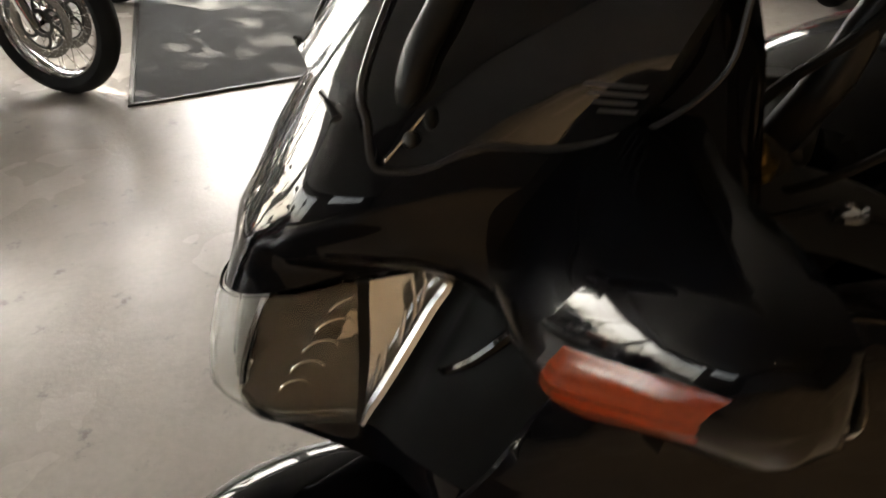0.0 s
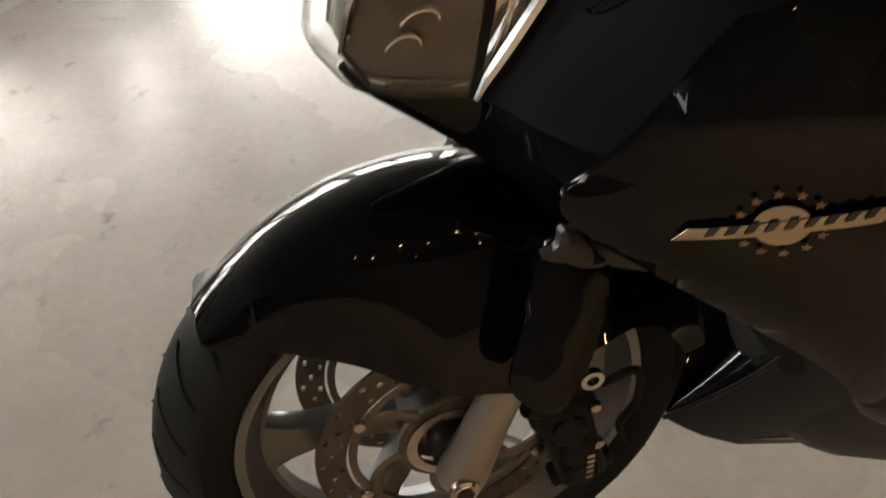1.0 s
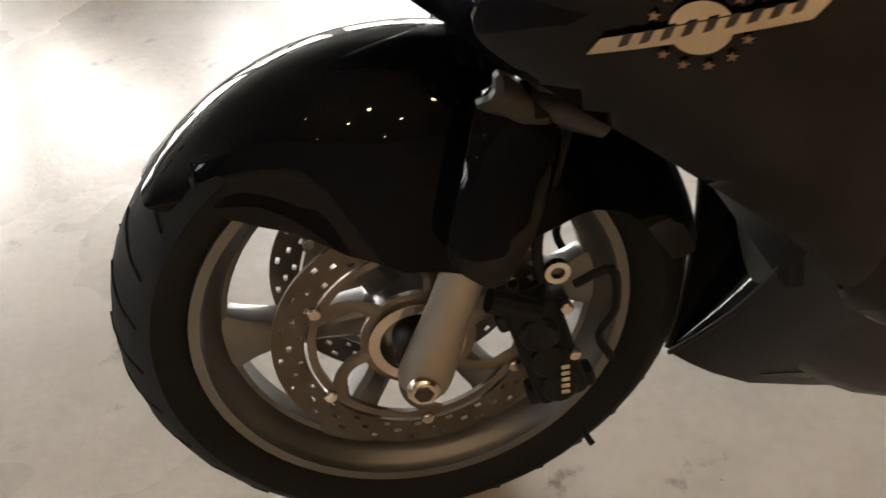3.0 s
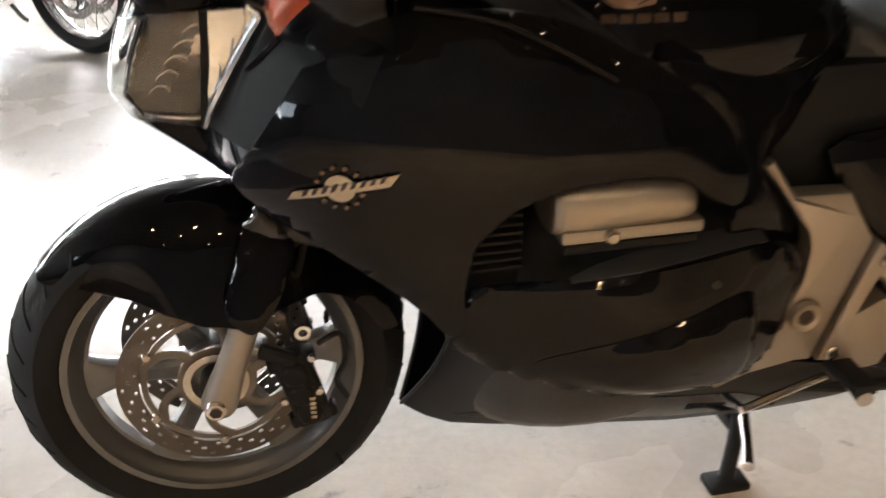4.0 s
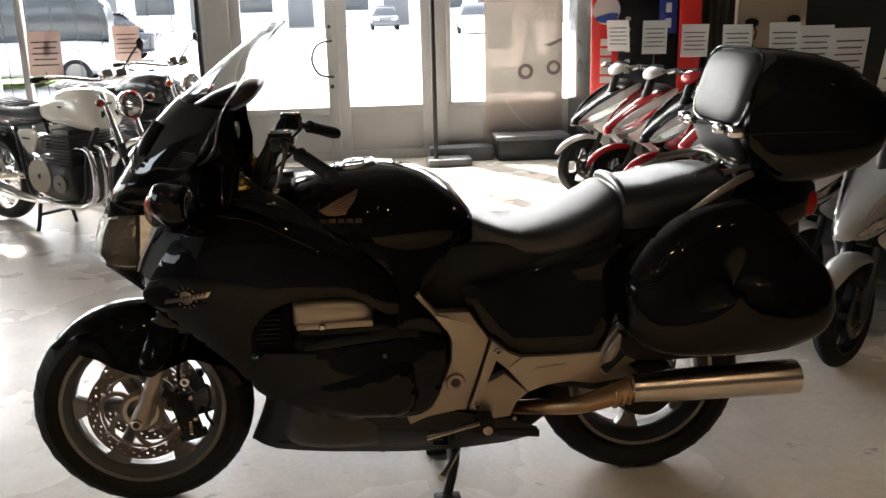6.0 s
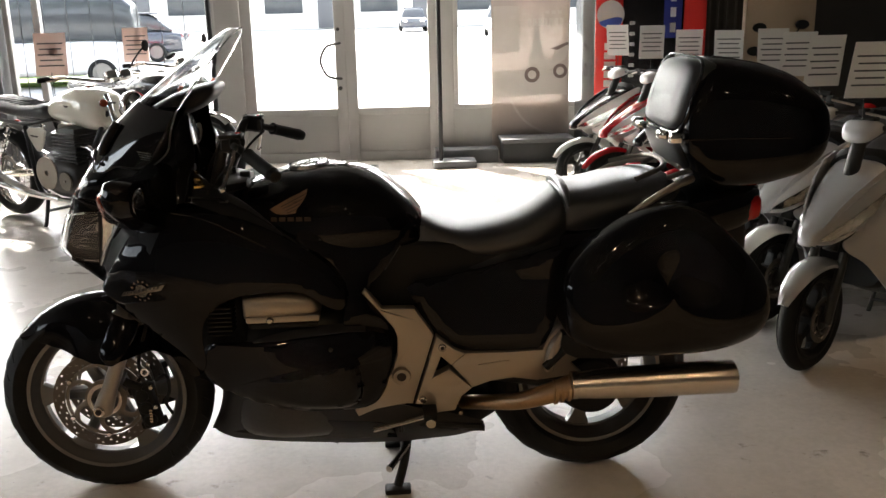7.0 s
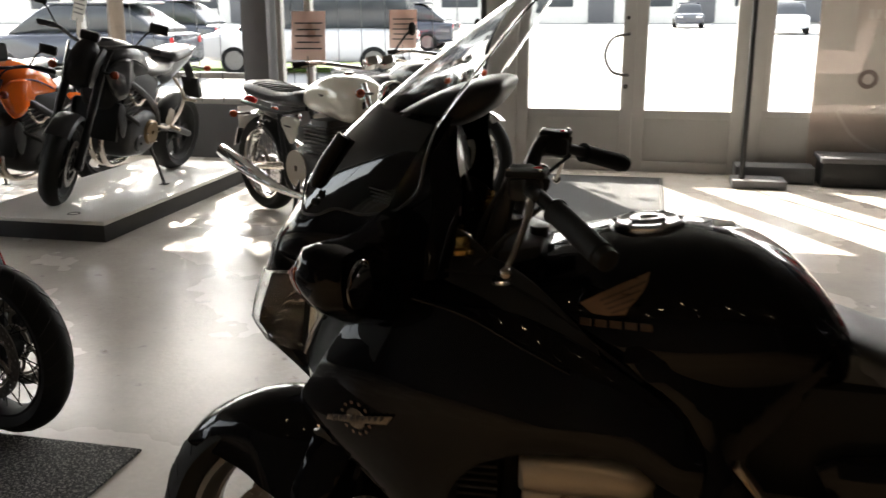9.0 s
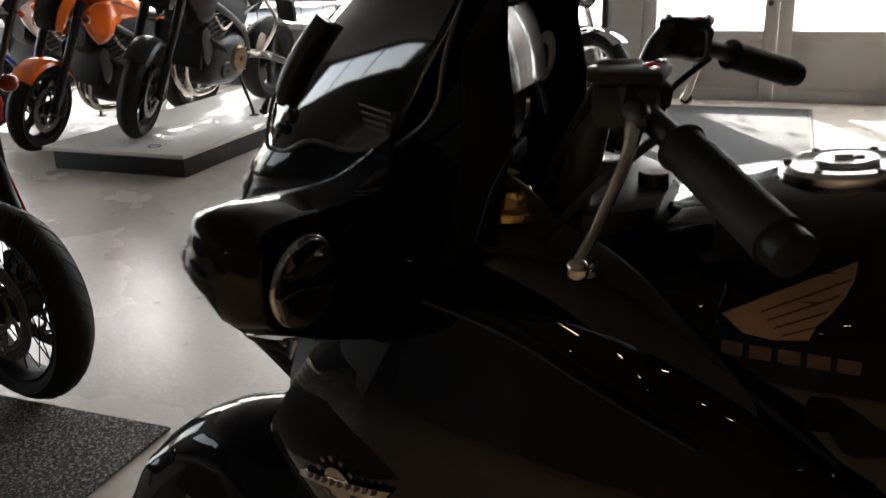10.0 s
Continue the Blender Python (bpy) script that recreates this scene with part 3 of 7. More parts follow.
solid("pipe", tube([(-0.72, WALL_Y - 0.10, 0.0), (-0.72, WALL_Y - 0.10, 2.7)], 0.024, 12, 1), BLACKMET, "dark vertical pipe beside the door", "pipe")
window_bay("window_4", 1.56, 3.85, 0.48, 2.75, (2.66,))
solid("wall_north_kick", box(1.56, WALL_Y, 0, 3.85, WALL_Y + 0.09, 0.48, 0.004), FRAMEM, "grey metal panel below the side window", "wall", kind="structure")

grille = thing("window_grille", "row of thin vertical wires hanging in the shop window", "grille")
for k in range(9):
    part("wire", tube([(-2.44 + 0.212 * k, WALL_Y - 0.06, 0.52), (-2.435 + 0.212 * k, WALL_Y - 0.06, 2.74)], 0.0042, 6, 1), COLM, grille)
for k in range(7):
    part("wire", tube([(-4.46 + 0.22 * k, WALL_Y - 0.06, 0.52), (-4.455 + 0.22 * k, WALL_Y - 0.06, 2.74)], 0.0042, 6, 1), COLM, grille)

# the sign pole and its base blocks, the low bench, the hanging poster
pole = thing("sign_pole", "dark slim sign pole on two grey base blocks", "pole")
part("pole", tube([(1.395, 5.64, 0.02), (1.395, 5.64, 2.3)], 0.020, 12, 1), BLACKMET, pole)
part("base_block", box(1.32, 5.55, 0.0, 1.72, 5.80, 0.065, 0.008), COLM, pole)
part("base_block", box(1.36, 5.82, 0.0, 1.96, 6.06, 0.13, 0.008), COLM, pole)
bench = thing("low_bench", "long low dark bench under the side window", "bench")
part("top", box(1.98, 5.72, 0.19, 2.68, 6.08, 0.23, 0.008), COLM, bench)
part("side_panel", box(2.0, 5.74, 0.0, 2.66, 6.06, 0.19, 0.004), PLATSIDE, bench)
poster = thing("hanging_poster", "large translucent poster with a scooter picture on the side window", "poster")
part("sheet", box(1.93, WALL_Y - 0.035, 0.10, 2.69, WALL_Y - 0.032, 2.4, 0), POSTER, poster)
PRINT = material("faded_print_white", (0.66, 0.62, 0.58), 0.6, var=0.1)
PRINTDK = material("faded_print_dark", (0.20, 0.15, 0.14), 0.6, var=0.15)
py = WALL_Y - 0.037
for x0, z0, x1, z1 in ((1.95, 1.02, 2.2, 1.45), (1.95, 0.60, 2.67, 0.84),):
    part("printed_panel", box(x0, py - 0.001, z0, x1, py, z1, 0), PRINT, poster)
part("printed_scooter", joined(plate([(2.27, 0.88), (2.33, 1.10), (2.38, 1.17), (2.42, 1.10), (2.44, 0.96), (2.52, 0.94), (2.56, 1.03), (2.67, 1.08), (2.68, 1.03), (2.66, 0.95), (2.58, 0.90), (2.50, 0.84), (2.40, 0.84), (2.34, 0.83)], py - 0.003, py - 0.002, 0, 1), plate([(2.33, 1.13), (2.355, 1.25), (2.385, 1.24), (2.395, 1.14)], py - 0.003, py - 0.002, 0)), PRINT, poster)
part("printed_seat", plate([(2.50, 1.045), (2.56, 1.065), (2.67, 1.105), (2.685, 1.085), (2.57, 1.03)], py - 0.005, py - 0.004, 0), PRINTDK, poster)
for cx, cz, r in ((2.325, 0.80, 0.075), (2.60, 0.83, 0.070)):
    part("printed_wheel", lathe([(r * 0.55, -0.001), (r, -0.001), (r, 0.001), (r * 0.55, 0.001)], "y", 28, (cx, py - 0.004, cz)), PRINTDK, poster)
for k in range(7):
    part("print_bar", box(2.28 + 0.052 * k, py - 0.003, 1.26, 2.315 + 0.052 * k, py - 0.002, 1.33, 0), PRINT, poster)
for k in range(3):
    part("print_bar", box(2.45 + 0.06 * k, py - 0.003, 1.37, 2.49 + 0.06 * k, py - 0.002, 1.40, 0), PRINT, poster)
curve = tube([(2.12, py - 0.003, 0.55), (2.25, py - 0.003, 0.36), (2.45, py - 0.003, 0.24), (2.68, py - 0.003, 0.20)], 0.012, 6, 5)
part("print_swoosh", moved(curve, Matrix.Translation((0, (py - 0.003) * 0.95, 0)) @ Matrix.Diagonal((1, 0.05, 1, 1))), PRINT, poster)

# vending machine
vend = thing("vending_machine", "tall red and black drinks vending machine", "vending machine")
VX0, VX1, VY0, VY1 = 2.74, 3.72, 5.25, 6.08
part("cabinet", box(VX0, VY0 + 0.02, 0.03, VX1, VY1, 1.86, 0.01), VENDBLK, vend)
part("front_panel", box(VX0, VY0, 0.62, VX0 + 0.24, VY0 + 0.02, 1.85, 0.006), VENDRED, vend)
part("front_panel", box(VX0 + 0.78, VY0, 0.10, VX1, VY0 + 0.02, 1.85, 0.006), VENDRED, vend)
part("lower_print", box(VX0, VY0, 0.06, VX0 + 0.24, VY0 + 0.02, 0.60, 0.006), VENDBLUE, vend)
part("selector_panel", box(VX0 + 0.25, VY0 + 0.004, 0.1, VX0 + 0.77, VY0 + 0.02, 1.85, 0.006), VENDBLK, vend)
part("coin_slot", box(VX0 + 0.05, VY0 - 0.006, 0.50, VX0 + 0.17, VY0 + 0.004, 0.66, 0.004), DARKMET, vend)
for k in range(6):
    part("button", box(VX0 + 0.30, VY0 - 0.008, 0.82 + 0.09 * k, VX0 + 0.345, VY0 + 0.006, 0.85 + 0.09 * k, 0.004), FRAMEM, vend)
part("round_logo", disc_of(0.12, 0.006, (VX0 + 0.13, VY0 - 0.002, 1.36), "y", 32), PAPER, vend)
part("round_logo", plate([(VX0 + 0.02, 1.30), (VX0 + 0.05, 1.265), (VX0 + 0.13, 1.25), (VX0 + 0.21, 1.265), (VX0 + 0.24, 1.33), (VX0 + 0.17, 1.34), (VX0 + 0.09, 1.32)], VY0 - 0.009, VY0 - 0.006, 0, 1), material("blue_logo_print", (0.05, 0.08, 0.3), 0.4, var=0.1), vend)
part("blue_sign", box(VX0 + 0.60, VY0 - 0.004, 1.15, VX0 + 0.76, VY0 + 0.006, 1.6, 0.003), BLUEP, vend)
for k in range(3):
    part("logo_bar", box(VX0 + 0.655, VY0 - 0.007, 1.2 + 0.13 * k, VX0 + 0.705, VY0 - 0.003, 1.28 + 0.13 * k, 0.002), PAPER, vend)
for k in range(5):
    part("logo_bar", box(VX0 + 0.08, VY0 - 0.004, 0.74 + 0.08 * k, VX0 + 0.18, VY0 + 0.002, 0.80 + 0.08 * k, 0.002), PAPER, vend)

# curtain and accessory board on the dark wall
cur = []
for k in range(25):
    x = 3.86 + 0.02 * k
    cur.append([Vector((x, 6.02 + 0.022 * math.sin(k * 1.5), 0.0)), Vector((x, 6.02 + 0.022 * math.sin(k * 1.5 + 0.4), 2.4)), Vector((x, 6.03 + 0.022 * math.sin(k * 1.5 + 0.4), 2.4)), Vector((x, 6.03 + 0.022 * math.sin(k * 1.5), 0.0))])
solid("curtain", loft(cur), CURTAIN, "dark brown folded curtain", "curtain")
board = thing("accessory_board", "beige display board with motorcycle mirrors on it", "display board")
part("panel", box(4.38, 6.0, 0.55, 5.06, 6.15, 1.75, 0.004), BOARD, board)
for x, z, s in ((4.50, 1.20, -1), (4.92, 1.22, 1), (4.46, 0.98, -1), (4.95, 1.02, 1)):
    m = part("wall_mirror", ellipsoid((x, 5.965, z), (0.07, 0.014, 0.045), 16, 8), MATTE, board)
    part("stem", tube([(x, 5.97, z), (x - s * 0.05, 5.97, z - 0.08), (x - s * 0.04, 5.985, z - 0.16)], 0.007, 8, 4), MATTE, m)
for x, z in ((4.62, 0.86), (4.78, 0.95), (4.70, 0.72)):
    part("accessory_pack", box(x - 0.05, 5.985, z - 0.05, x + 0.05, 6.0, z + 0.05, 0.004), REDP, board)

# mats and platform
mat = thing("entrance_mat", "dark grey entrance mat with a metal edge", "mat")
part("mat_field", box(-0.40, 2.99, 0.001, 0.78, 5.82, 0.009, 0.002), DOORMATM, mat)
for x0, y0, x1, y1 in ((-0.425, 2.965, 0.805, 2.988), (-0.425, 5.822, 0.805, 5.845), (-0.425, 2.989, -0.402, 5.821), (0.782, 2.989, 0.805, 5.821)):
    part("mat_edge", box(x0, y0, 0.001, x1, y1, 0.011, 0.002), DARKMET, mat)
pm = thing("display_mat", "speckled dark grey display mat under a motorcycle", "mat")
part("mat_field", box(-3.2, -1.2, 0.001, -0.875, 0.77, 0.010, 0.003), MATM, pm)
plat = thing("display_platform", "low display platform with white top and dark plinth", "platform")
part("top", box(-3.46, 3.06, 0.115, -2.47, 5.2, 0.14, 0.003), PLATTOP, plat)
part("plinth", box(-3.42, 3.10, 0.0, -2.50, 5.16, 0.115, 0.002), PLATSIDE, plat)
part("floor_socket", lathe([(0.028, 0.0), (0.036, 0.003), (0.040, 0.0)], "z", 24, (-2.78, 3.22, 0.1405), False), DARKMET, plat, "small round metal ring")

# ceiling spots on tracks
for tx, ty in ((-1.6, -3.0), (-0.3, -3.1), (1.0, -3.0), (2.3, -3.1), (-1.0, -3.9), (0.4, -4.0), (1.7, -3.9), (3.1, -4.0), (-2.2, -5.4), (0.0, -5.5), (2.2, -5.4), (4.4, -3.2), (5.0, 1.0)):
    sp = thing("ceiling_spot", "small warm ceiling spotlight", "spotlight", "ceiling spots")
    sp.location = (tx, ty, 3.3)
    part("bracket", tube([(0, 0, 0), (0, 0, -0.12)], 0.012, 8, 1), DARKMET, sp)
    part("housing", lathe([(0.03, -0.12), (0.05, -0.14), (0.052, -0.26), (0.045, -0.262), (0.043, -0.15), (0.01, -0.14)], "z", 20, (0, 0, 0), False), DARKMET, sp)
    part("bulb", disc_of(0.038, 0.01, (0, 0, -0.235), "z", 16), BULB, sp)
    la = new("spot_light", bpy.data.lights.new("spot_light", "SPOT"))
    la.data.energy, la.data.color, la.data.spot_size, la.data.spot_blend, la.data.shadow_soft_size = 7, (1.0, 0.66, 0.36), radians(110), 0.6, 0.04
    la.location = (tx, ty, 3.02)

# unseen area lamps in the upper glazing, added to strengthen the sky's light
for x0, x1, e in ((-8.9, -6.65, 9), (-6.3, -2.95, 13), (-2.55, -0.75, 8), (-0.40, 1.38, 6), (1.62, 3.8, 8)):
    la = new("sky_light", bpy.data.lights.new("sky_light", "AREA"))
    la.data.shape, la.data.size, la.data.size_y = "RECTANGLE", x1 - x0, 0.55 if x0 == -0.40 else 0.95
    la.data.energy, la.data.color = e, (1.0, 0.97, 0.93)
    la.matrix_world = look(((x0 + x1) / 2, WALL_Y - 0.05, 1.86 if x0 == -0.40 else 2.2), ((x0 + x1) / 2, WALL_Y - 2.0, 1.5))

# ---- outside ----
solid("ground", box(-160, WALL_Y + 0.1, -0.25, 160, 260, -0.05, 0), ASPHALT, "grey asphalt yard outside", "ground", kind="structure")
solid("ground_side", box(-160, -120, -0.25, -9.14, WALL_Y + 0.1, -0.05, 0), ASPHALT, "grey asphalt yard beside the shop", "ground", kind="structure")
solid("pavement", box(-60, WALL_Y + 0.15, -0.05, 60, WALL_Y + 3.6, -0.01, 0.01), PAVING, "pale paved walkway outside the shop", "pavement", kind="structure")
solid("ground_lawn", box(-60, 17.5, -0.05, -6, 21.5, 0.02, 0.02), material("lawn_grass", (0.09, 0.15, 0.03), 0.9, grain=0.4, grain_size=30, var=0.3), "strip of green lawn across the yard", "lawn", kind="structure")
far = thing("warehouse", "long pale commercial building across the yard", "building")
part("wall", box(-60, 72, -0.05, 70, 83, 5.2, 0.05), FACADE, far)
part("roof", box(-60.4, 71.6, 5.2, 70.4, 83.4, 5.5, 0.05), COLM, far)
for k in range(16):
    x = -54 + 7.6 * k
    w = part("window", box(x, 71.9, 1.2, x + 3.0, 71.99, 3.4, 0.02), FACGLASS, far)
    part("door", box(x + 4.2, 71.88, 0, x + 6.2, 71.98, 2.8, 0.02), COLM, far)


def car(name, label, m, paint, h=1.5, L=4.3, van=False):
    ob = thing(name, label, "car", "parked cars", m)
    roof = [(-L / 2, 0.35, 0.75, 0.80), (-L / 2 + 0.1, 0.28, 0.85, 0.86), (-L / 2 + 1.0, 0.25, 0.95, 0.88), (L / 2 - 1.0, 0.25, 0.98, 0.88), (L / 2 - 0.1, 0.28, 0.92, 0.86), (L / 2, 0.35, 0.85, 0.8)]
    part("body", body(roof, 5, 20, 4), paint, ob)
    cab = [(-L / 2 + 0.9, 0.9, 0.95, 0.74), (-L / 2 + (1.2 if van else 1.6), 0.9, h - 0.05, 0.68), (0.2, 0.9, h, 0.68), (L / 2 - (0.3 if van else 1.0), 0.9, h - 0.06, 0.68), (L / 2 - (0.1 if van else 0.3), 0.9, 1.0, 0.74)]
    part("cabin", body(cab, 5, 20, 4), FACGLASS, ob)
    part("roof", box(-L / 2 + 1.7, -0.62, h - 0.03, L / 2 - 0.7, 0.62, h + 0.02, 0.02), paint, ob)
    for x in (-L / 2 + 0.8, L / 2 - 0.8):
        for s in (-1, 1):
            t = part("wheel", moved(tyre_mesh(0.31, 0.1, 0.2, 28), Matrix.Translation((x, s * 0.80, 0.31))), RUBBER, ob)
            part("hubcap", disc_of(0.2, 0.06, (x, s * 0.86, 0.31), "y", 20), RIMALU, t)
    for s in (-1, 1):
        part("headlight", box(-L / 2 - 0.01, s * 0.55 - 0.16, 0.62, -L / 2 + 0.12, s * 0.55 + 0.16, 0.75, 0.03), CHROME, ob)
        part("tail_light", box(L / 2 - 0.1, s * 0.66 - 0.1, 0.7, L / 2 + 0.01, s * 0.66 + 0.1, 0.85, 0.03), REDLENS, ob)
    return ob


car("parked_car", "white parked van seen through the window", pose(-6.6, 17.5, -0.05, 0, 0, 8), CARPAINT, 1.9, 4.6, True)
car("parked_car", "dark blue parked car seen through the window", pose(-10.6, 15.2, -0.05, 0, 0, 4), CARDARK)
car("parked_car", "dark parked car across the yard", pose(-7.6, 27.5, -0.05, 0, 0, 2), CARDARK)
car("parked_car", "red parked car seen through the window", pose(-8.6, 21.5, -0.05, 0, 0, 6), CARRED, 1.35, 3.9)
car("parked_car", "dark blue parked car behind the red one", pose(-13.5, 23.0, -0.05, 0, 0, 3), CARDARK, 1.6)
car("parked_car", "silver parked car facing the shop", pose(7.2, 46.0, -0.05, 0, 0, 84), CARSILVER)
car("parked_car", "dark parked car far across the yard", pose(2.9, 58.0, -0.05, 0, 0, 90), CARDARK)


def tree(label, m, height, spread, leaves, seed):
    """A yard tree: tapered trunk, limbs and a loose crown of single leaves."""
    rnd = random.Random(seed)
    ob = thing("tree", label, "tree", "yard trees", m)
    limbs = [tube([(0, 0, 0), (0.05, 0.02, height * 0.3), (-0.04, 0.03, height * 0.55), (0.02, 0, height * 0.95)], [0.14, 0.11, 0.08, 0.02], 12, 4)]
    for k in range(9):
        a, z = k * 2.4, height * (0.40 + 0.05 * k)
        d = Vector((math.cos(a) * spread[0], math.sin(a) * spread[1], spread[2] * rnd.uniform(0.2, 0.7)))
        limbs.append(tube([(0, 0, z), tuple(Vector((0, 0, z)) + d * 0.4 + Vector((0, 0, 0.1))), tuple(Vector((0, 0, z)) + d * 0.85)], [0.06, 0.035, 0.01], 8, 4))
    part("trunk", joined(*limbs), BARK, ob)
    bm = bmesh.new()
    clumps = []
    for k in range(46):
        v = Vector((rnd.gauss(0, 1), rnd.gauss(0, 1), rnd.gauss(0, 1))).normalized() * rnd.uniform(0.35, 1.0)
        clumps.append(Vector((v.x * spread[0], v.y * spread[1], height * 0.72 + v.z * spread[2])))
    for k in range(leaves):
        c = clumps[rnd.randrange(46)] + Vector((rnd.gauss(0, 0.26), rnd.gauss(0, 0.26), rnd.gauss(0, 0.22)))
        t = Matrix.Translation(c) @ Euler((rnd.uniform(0, 6.3), rnd.uniform(0, 6.3), rnd.uniform(0, 6.3))).to_matrix().to_4x4()
        q = rnd.uniform(0.07, 0.12)
        bm.faces.new([bm.verts.new(t @ Vector(p)) for p in ((-q, 0, 0), (-0.2 * q, 0.55 * q, 0.1 * q), (q, 0, 0), (-0.2 * q, -0.55 * q, 0.1 * q))])
    tagged(part("crown", bm, LEAF, ob), kind="stuff")
    return ob


tree("green leafy tree in the yard shading the shop window", pose(-7.3, 11.0, -0.05), 7.4, (2.1, 1.5, 2.0), 2000, 3)
# The second tree is added; its unseen crown shades the door mat.
tree("second green leafy tree, added to keep the sun off the door mat", pose(-4.7, 10.7, -0.05), 7.4, (1.6, 1.3, 2.1), 2500, 5)


# ---- the black touring motorcycle: front axle over x = 0, rear axle at x = 1.491, nose towards -x ----
bike = thing("touring_motorcycle", "glossy black touring motorcycle with panniers on its centre stand", "motorcycle")
FZ, RZ = 0.316, 0.320

wheel(bike, (0, 0, FZ), 0.318, 0.062, 0.236, "cast", 0.155, (-1, 1), "front_wheel", RIMALU, steer=1.8, spokes=6, twist=math.pi)
wheel(bike, (1.500, 0, RZ), 0.321, 0.090, 0.224, "cast", 0.158, (1,), "rear_wheel", RIMALU, spokes=6, twist=0.4)

fair = table([0.0, 0.14, 0.28, 0.45, 0.60, 0.80, 0.95, 1.2], [0.18, 0.30, 0.45, 0.60, 0.70, 0.78, 0.85, 0.94], [
    [0.05, 0.08, 0.12, 0.16, 0.185, 0.18, 0.15, 0.12],
    [0.06, 0.11, 0.19, 0.265, 0.300, 0.275, 0.22, 0.17],
    [0.08, 0.145, 0.225, 0.295, 0.325, 0.290, 0.225, 0.19],
    [0.10, 0.19, 0.265, 0.310, 0.320, 0.275, 0.21, 0.19],
    [0.12, 0.228, 0.285, 0.312, 0.30, 0.25, 0.20, 0.19],
    [0.12, 0.225, 0.285, 0.305, 0.285, 0.23, 0.19, 0.18],
    [0.12, 0.20, 0.265, 0.285, 0.26, 0.21, 0.18, 0.17],
    [0.12, 0.16, 0.235, 0.255, 0.22, 0.18, 0.16, 0.15]])

# plan curves of the nose: seven points from the middle to the back edge, for each height
LEVELS = [
    (0.640, [(0.070, 0), (0.074, 0.035), (0.082, 0.065), (0.095, 0.110), (0.115, 0.150), (0.142, 0.190), (0.170, 0.215)]),
    (0.700, [(-0.006, 0), (0.010, 0.035), (0.046, 0.060), (0.068, 0.120), (0.100, 0.180), (0.140, 0.228), (0.200, 0.255)]),
    (0.745, [(-0.060, 0), (-0.040, 0.035), (0.036, 0.060), (0.070, 0.125), (0.110, 0.185), (0.150, 0.230), (0.210, 0.260)]),
    (0.790, [(-0.088, 0), (-0.063, 0.040), (0.060, 0.072), (0.085, 0.130), (0.125, 0.190), (0.165, 0.230), (0.225, 0.262)]),
    (0.830, [(-0.080, 0), (-0.047, 0.046), (0.084, 0.078), (0.100, 0.135), (0.140, 0.195), (0.180, 0.230), (0.240, 0.262)]),
    (0.870, [(-0.066, 0), (-0.030, 0.050), (0.110, 0.080), (0.122, 0.135), (0.150, 0.190), (0.200, 0.230), (0.260, 0.258)]),
    (0.905, [(-0.050, 0), (-0.010, 0.055), (0.132, 0.085), (0.145, 0.130), (0.170, 0.175), (0.220, 0.215), (0.280, 0.245)]),
    (0.945, [(-0.034, 0), (-0.025, 0.052), (0.020, 0.096), (0.108, 0.137), (0.190, 0.163), (0.250, 0.190), (0.310, 0.225)]),
    (0.970, [(-0.016, 0), (-0.009, 0.050), (0.012, 0.094), (0.070, 0.134), (0.166, 0.160), (0.240, 0.184), (0.310, 0.212)]),
    (1.000, [(0.004, 0), (0.010, 0.050), (0.026, 0.094), (0.068, 0.134), (0.156, 0.158), (0.235, 0.179), (0.310, 0.200)]),
    (1.065, [(0.052, 0), (0.059, 0.050), (0.076, 0.092), (0.116, 0.132), (0.192, 0.155), (0.256, 0.172), (0.315, 0.185)]),
    (1.140, [(0.116, 0), (0.124, 0.050), (0.144, 0.086), (0.190, 0.122), (0.236, 0.145), (0.274, 0.160), (0.308, 0.170)]),
    (1.205, [(0.190, 0), (0.200, 0.050), (0.222, 0.084), (0.260, 0.114), (0.294, 0.136), (0.322, 0.150), (0.345, 0.160)]),
]


def nose(z, u, side=-1, out=0.0):
    """A point of the nose at height z; u runs from 0 in the middle to 6 at the back edge."""
    zs = [lv[0] for lv in LEVELS]
    j = min(max(int(np.searchsorted(zs, z)) - 1, 0), len(zs) - 2)
    v = (z - zs[j]) / (zs[j + 1] - zs[j])
    def along(c):
        k = min(int(u), 5)
        t = u - k
        e = [(c[1][0], -c[1][1])] + list(c) + [(2 * c[6][0] - c[5][0], 2 * c[6][1] - c[5][1])]
        a, b, d, g = (np.array(e[k + i]) for i in range(4))
        return 0.5 * (2 * b + (d - a) * t + (2 * a - 5 * b + 4 * d - g) * t * t + (3 * b - 3 * d + g - a) * t**3)
    p = along(LEVELS[j][1]) * (1 - v) + along(LEVELS[j + 1][1]) * v
    return Vector((p[0] - out * max(0.0, 1 - u / 3), side * max(p[1] + out * min(1, u / 2), 0.0), z))


def lens_top(u):
    return float(np.interp(u, [0, 0.6, 1.45, 2.02, 6], [0.884, 0.889, 0.905, 0.912, 0.915]))


def lens_foot(u):
    return float(np.interp(u, [0, 0.9, 1.5, 2.02, 6], [0.757, 0.750, 0.743, 0.742, 0.742]))


def nose_skin(low, high, u0, u1, nz, nu, both=True, out=0.0, thick=0.006):
    """A shell piece of the nose between two heights (numbers or curves over u), from the left back edge to the right one."""
    us = [u1 + (u0 - u1) * k / nu for k in range(nu + 1)]
    rings = []
    for i in range(nz + 1):
        left = []
        for u in us:
            z0, z1 = low(u) if callable(low) else low, high(u) if callable(high) else high
            left.append(nose(z0 + (z1 - z0) * i / nz, u, -1, out))
        rings.append(left + [Vector((p.x, -p.y, p.z)) for p in reversed(left)][1 if u0 == 0 else 0:] if both else left)
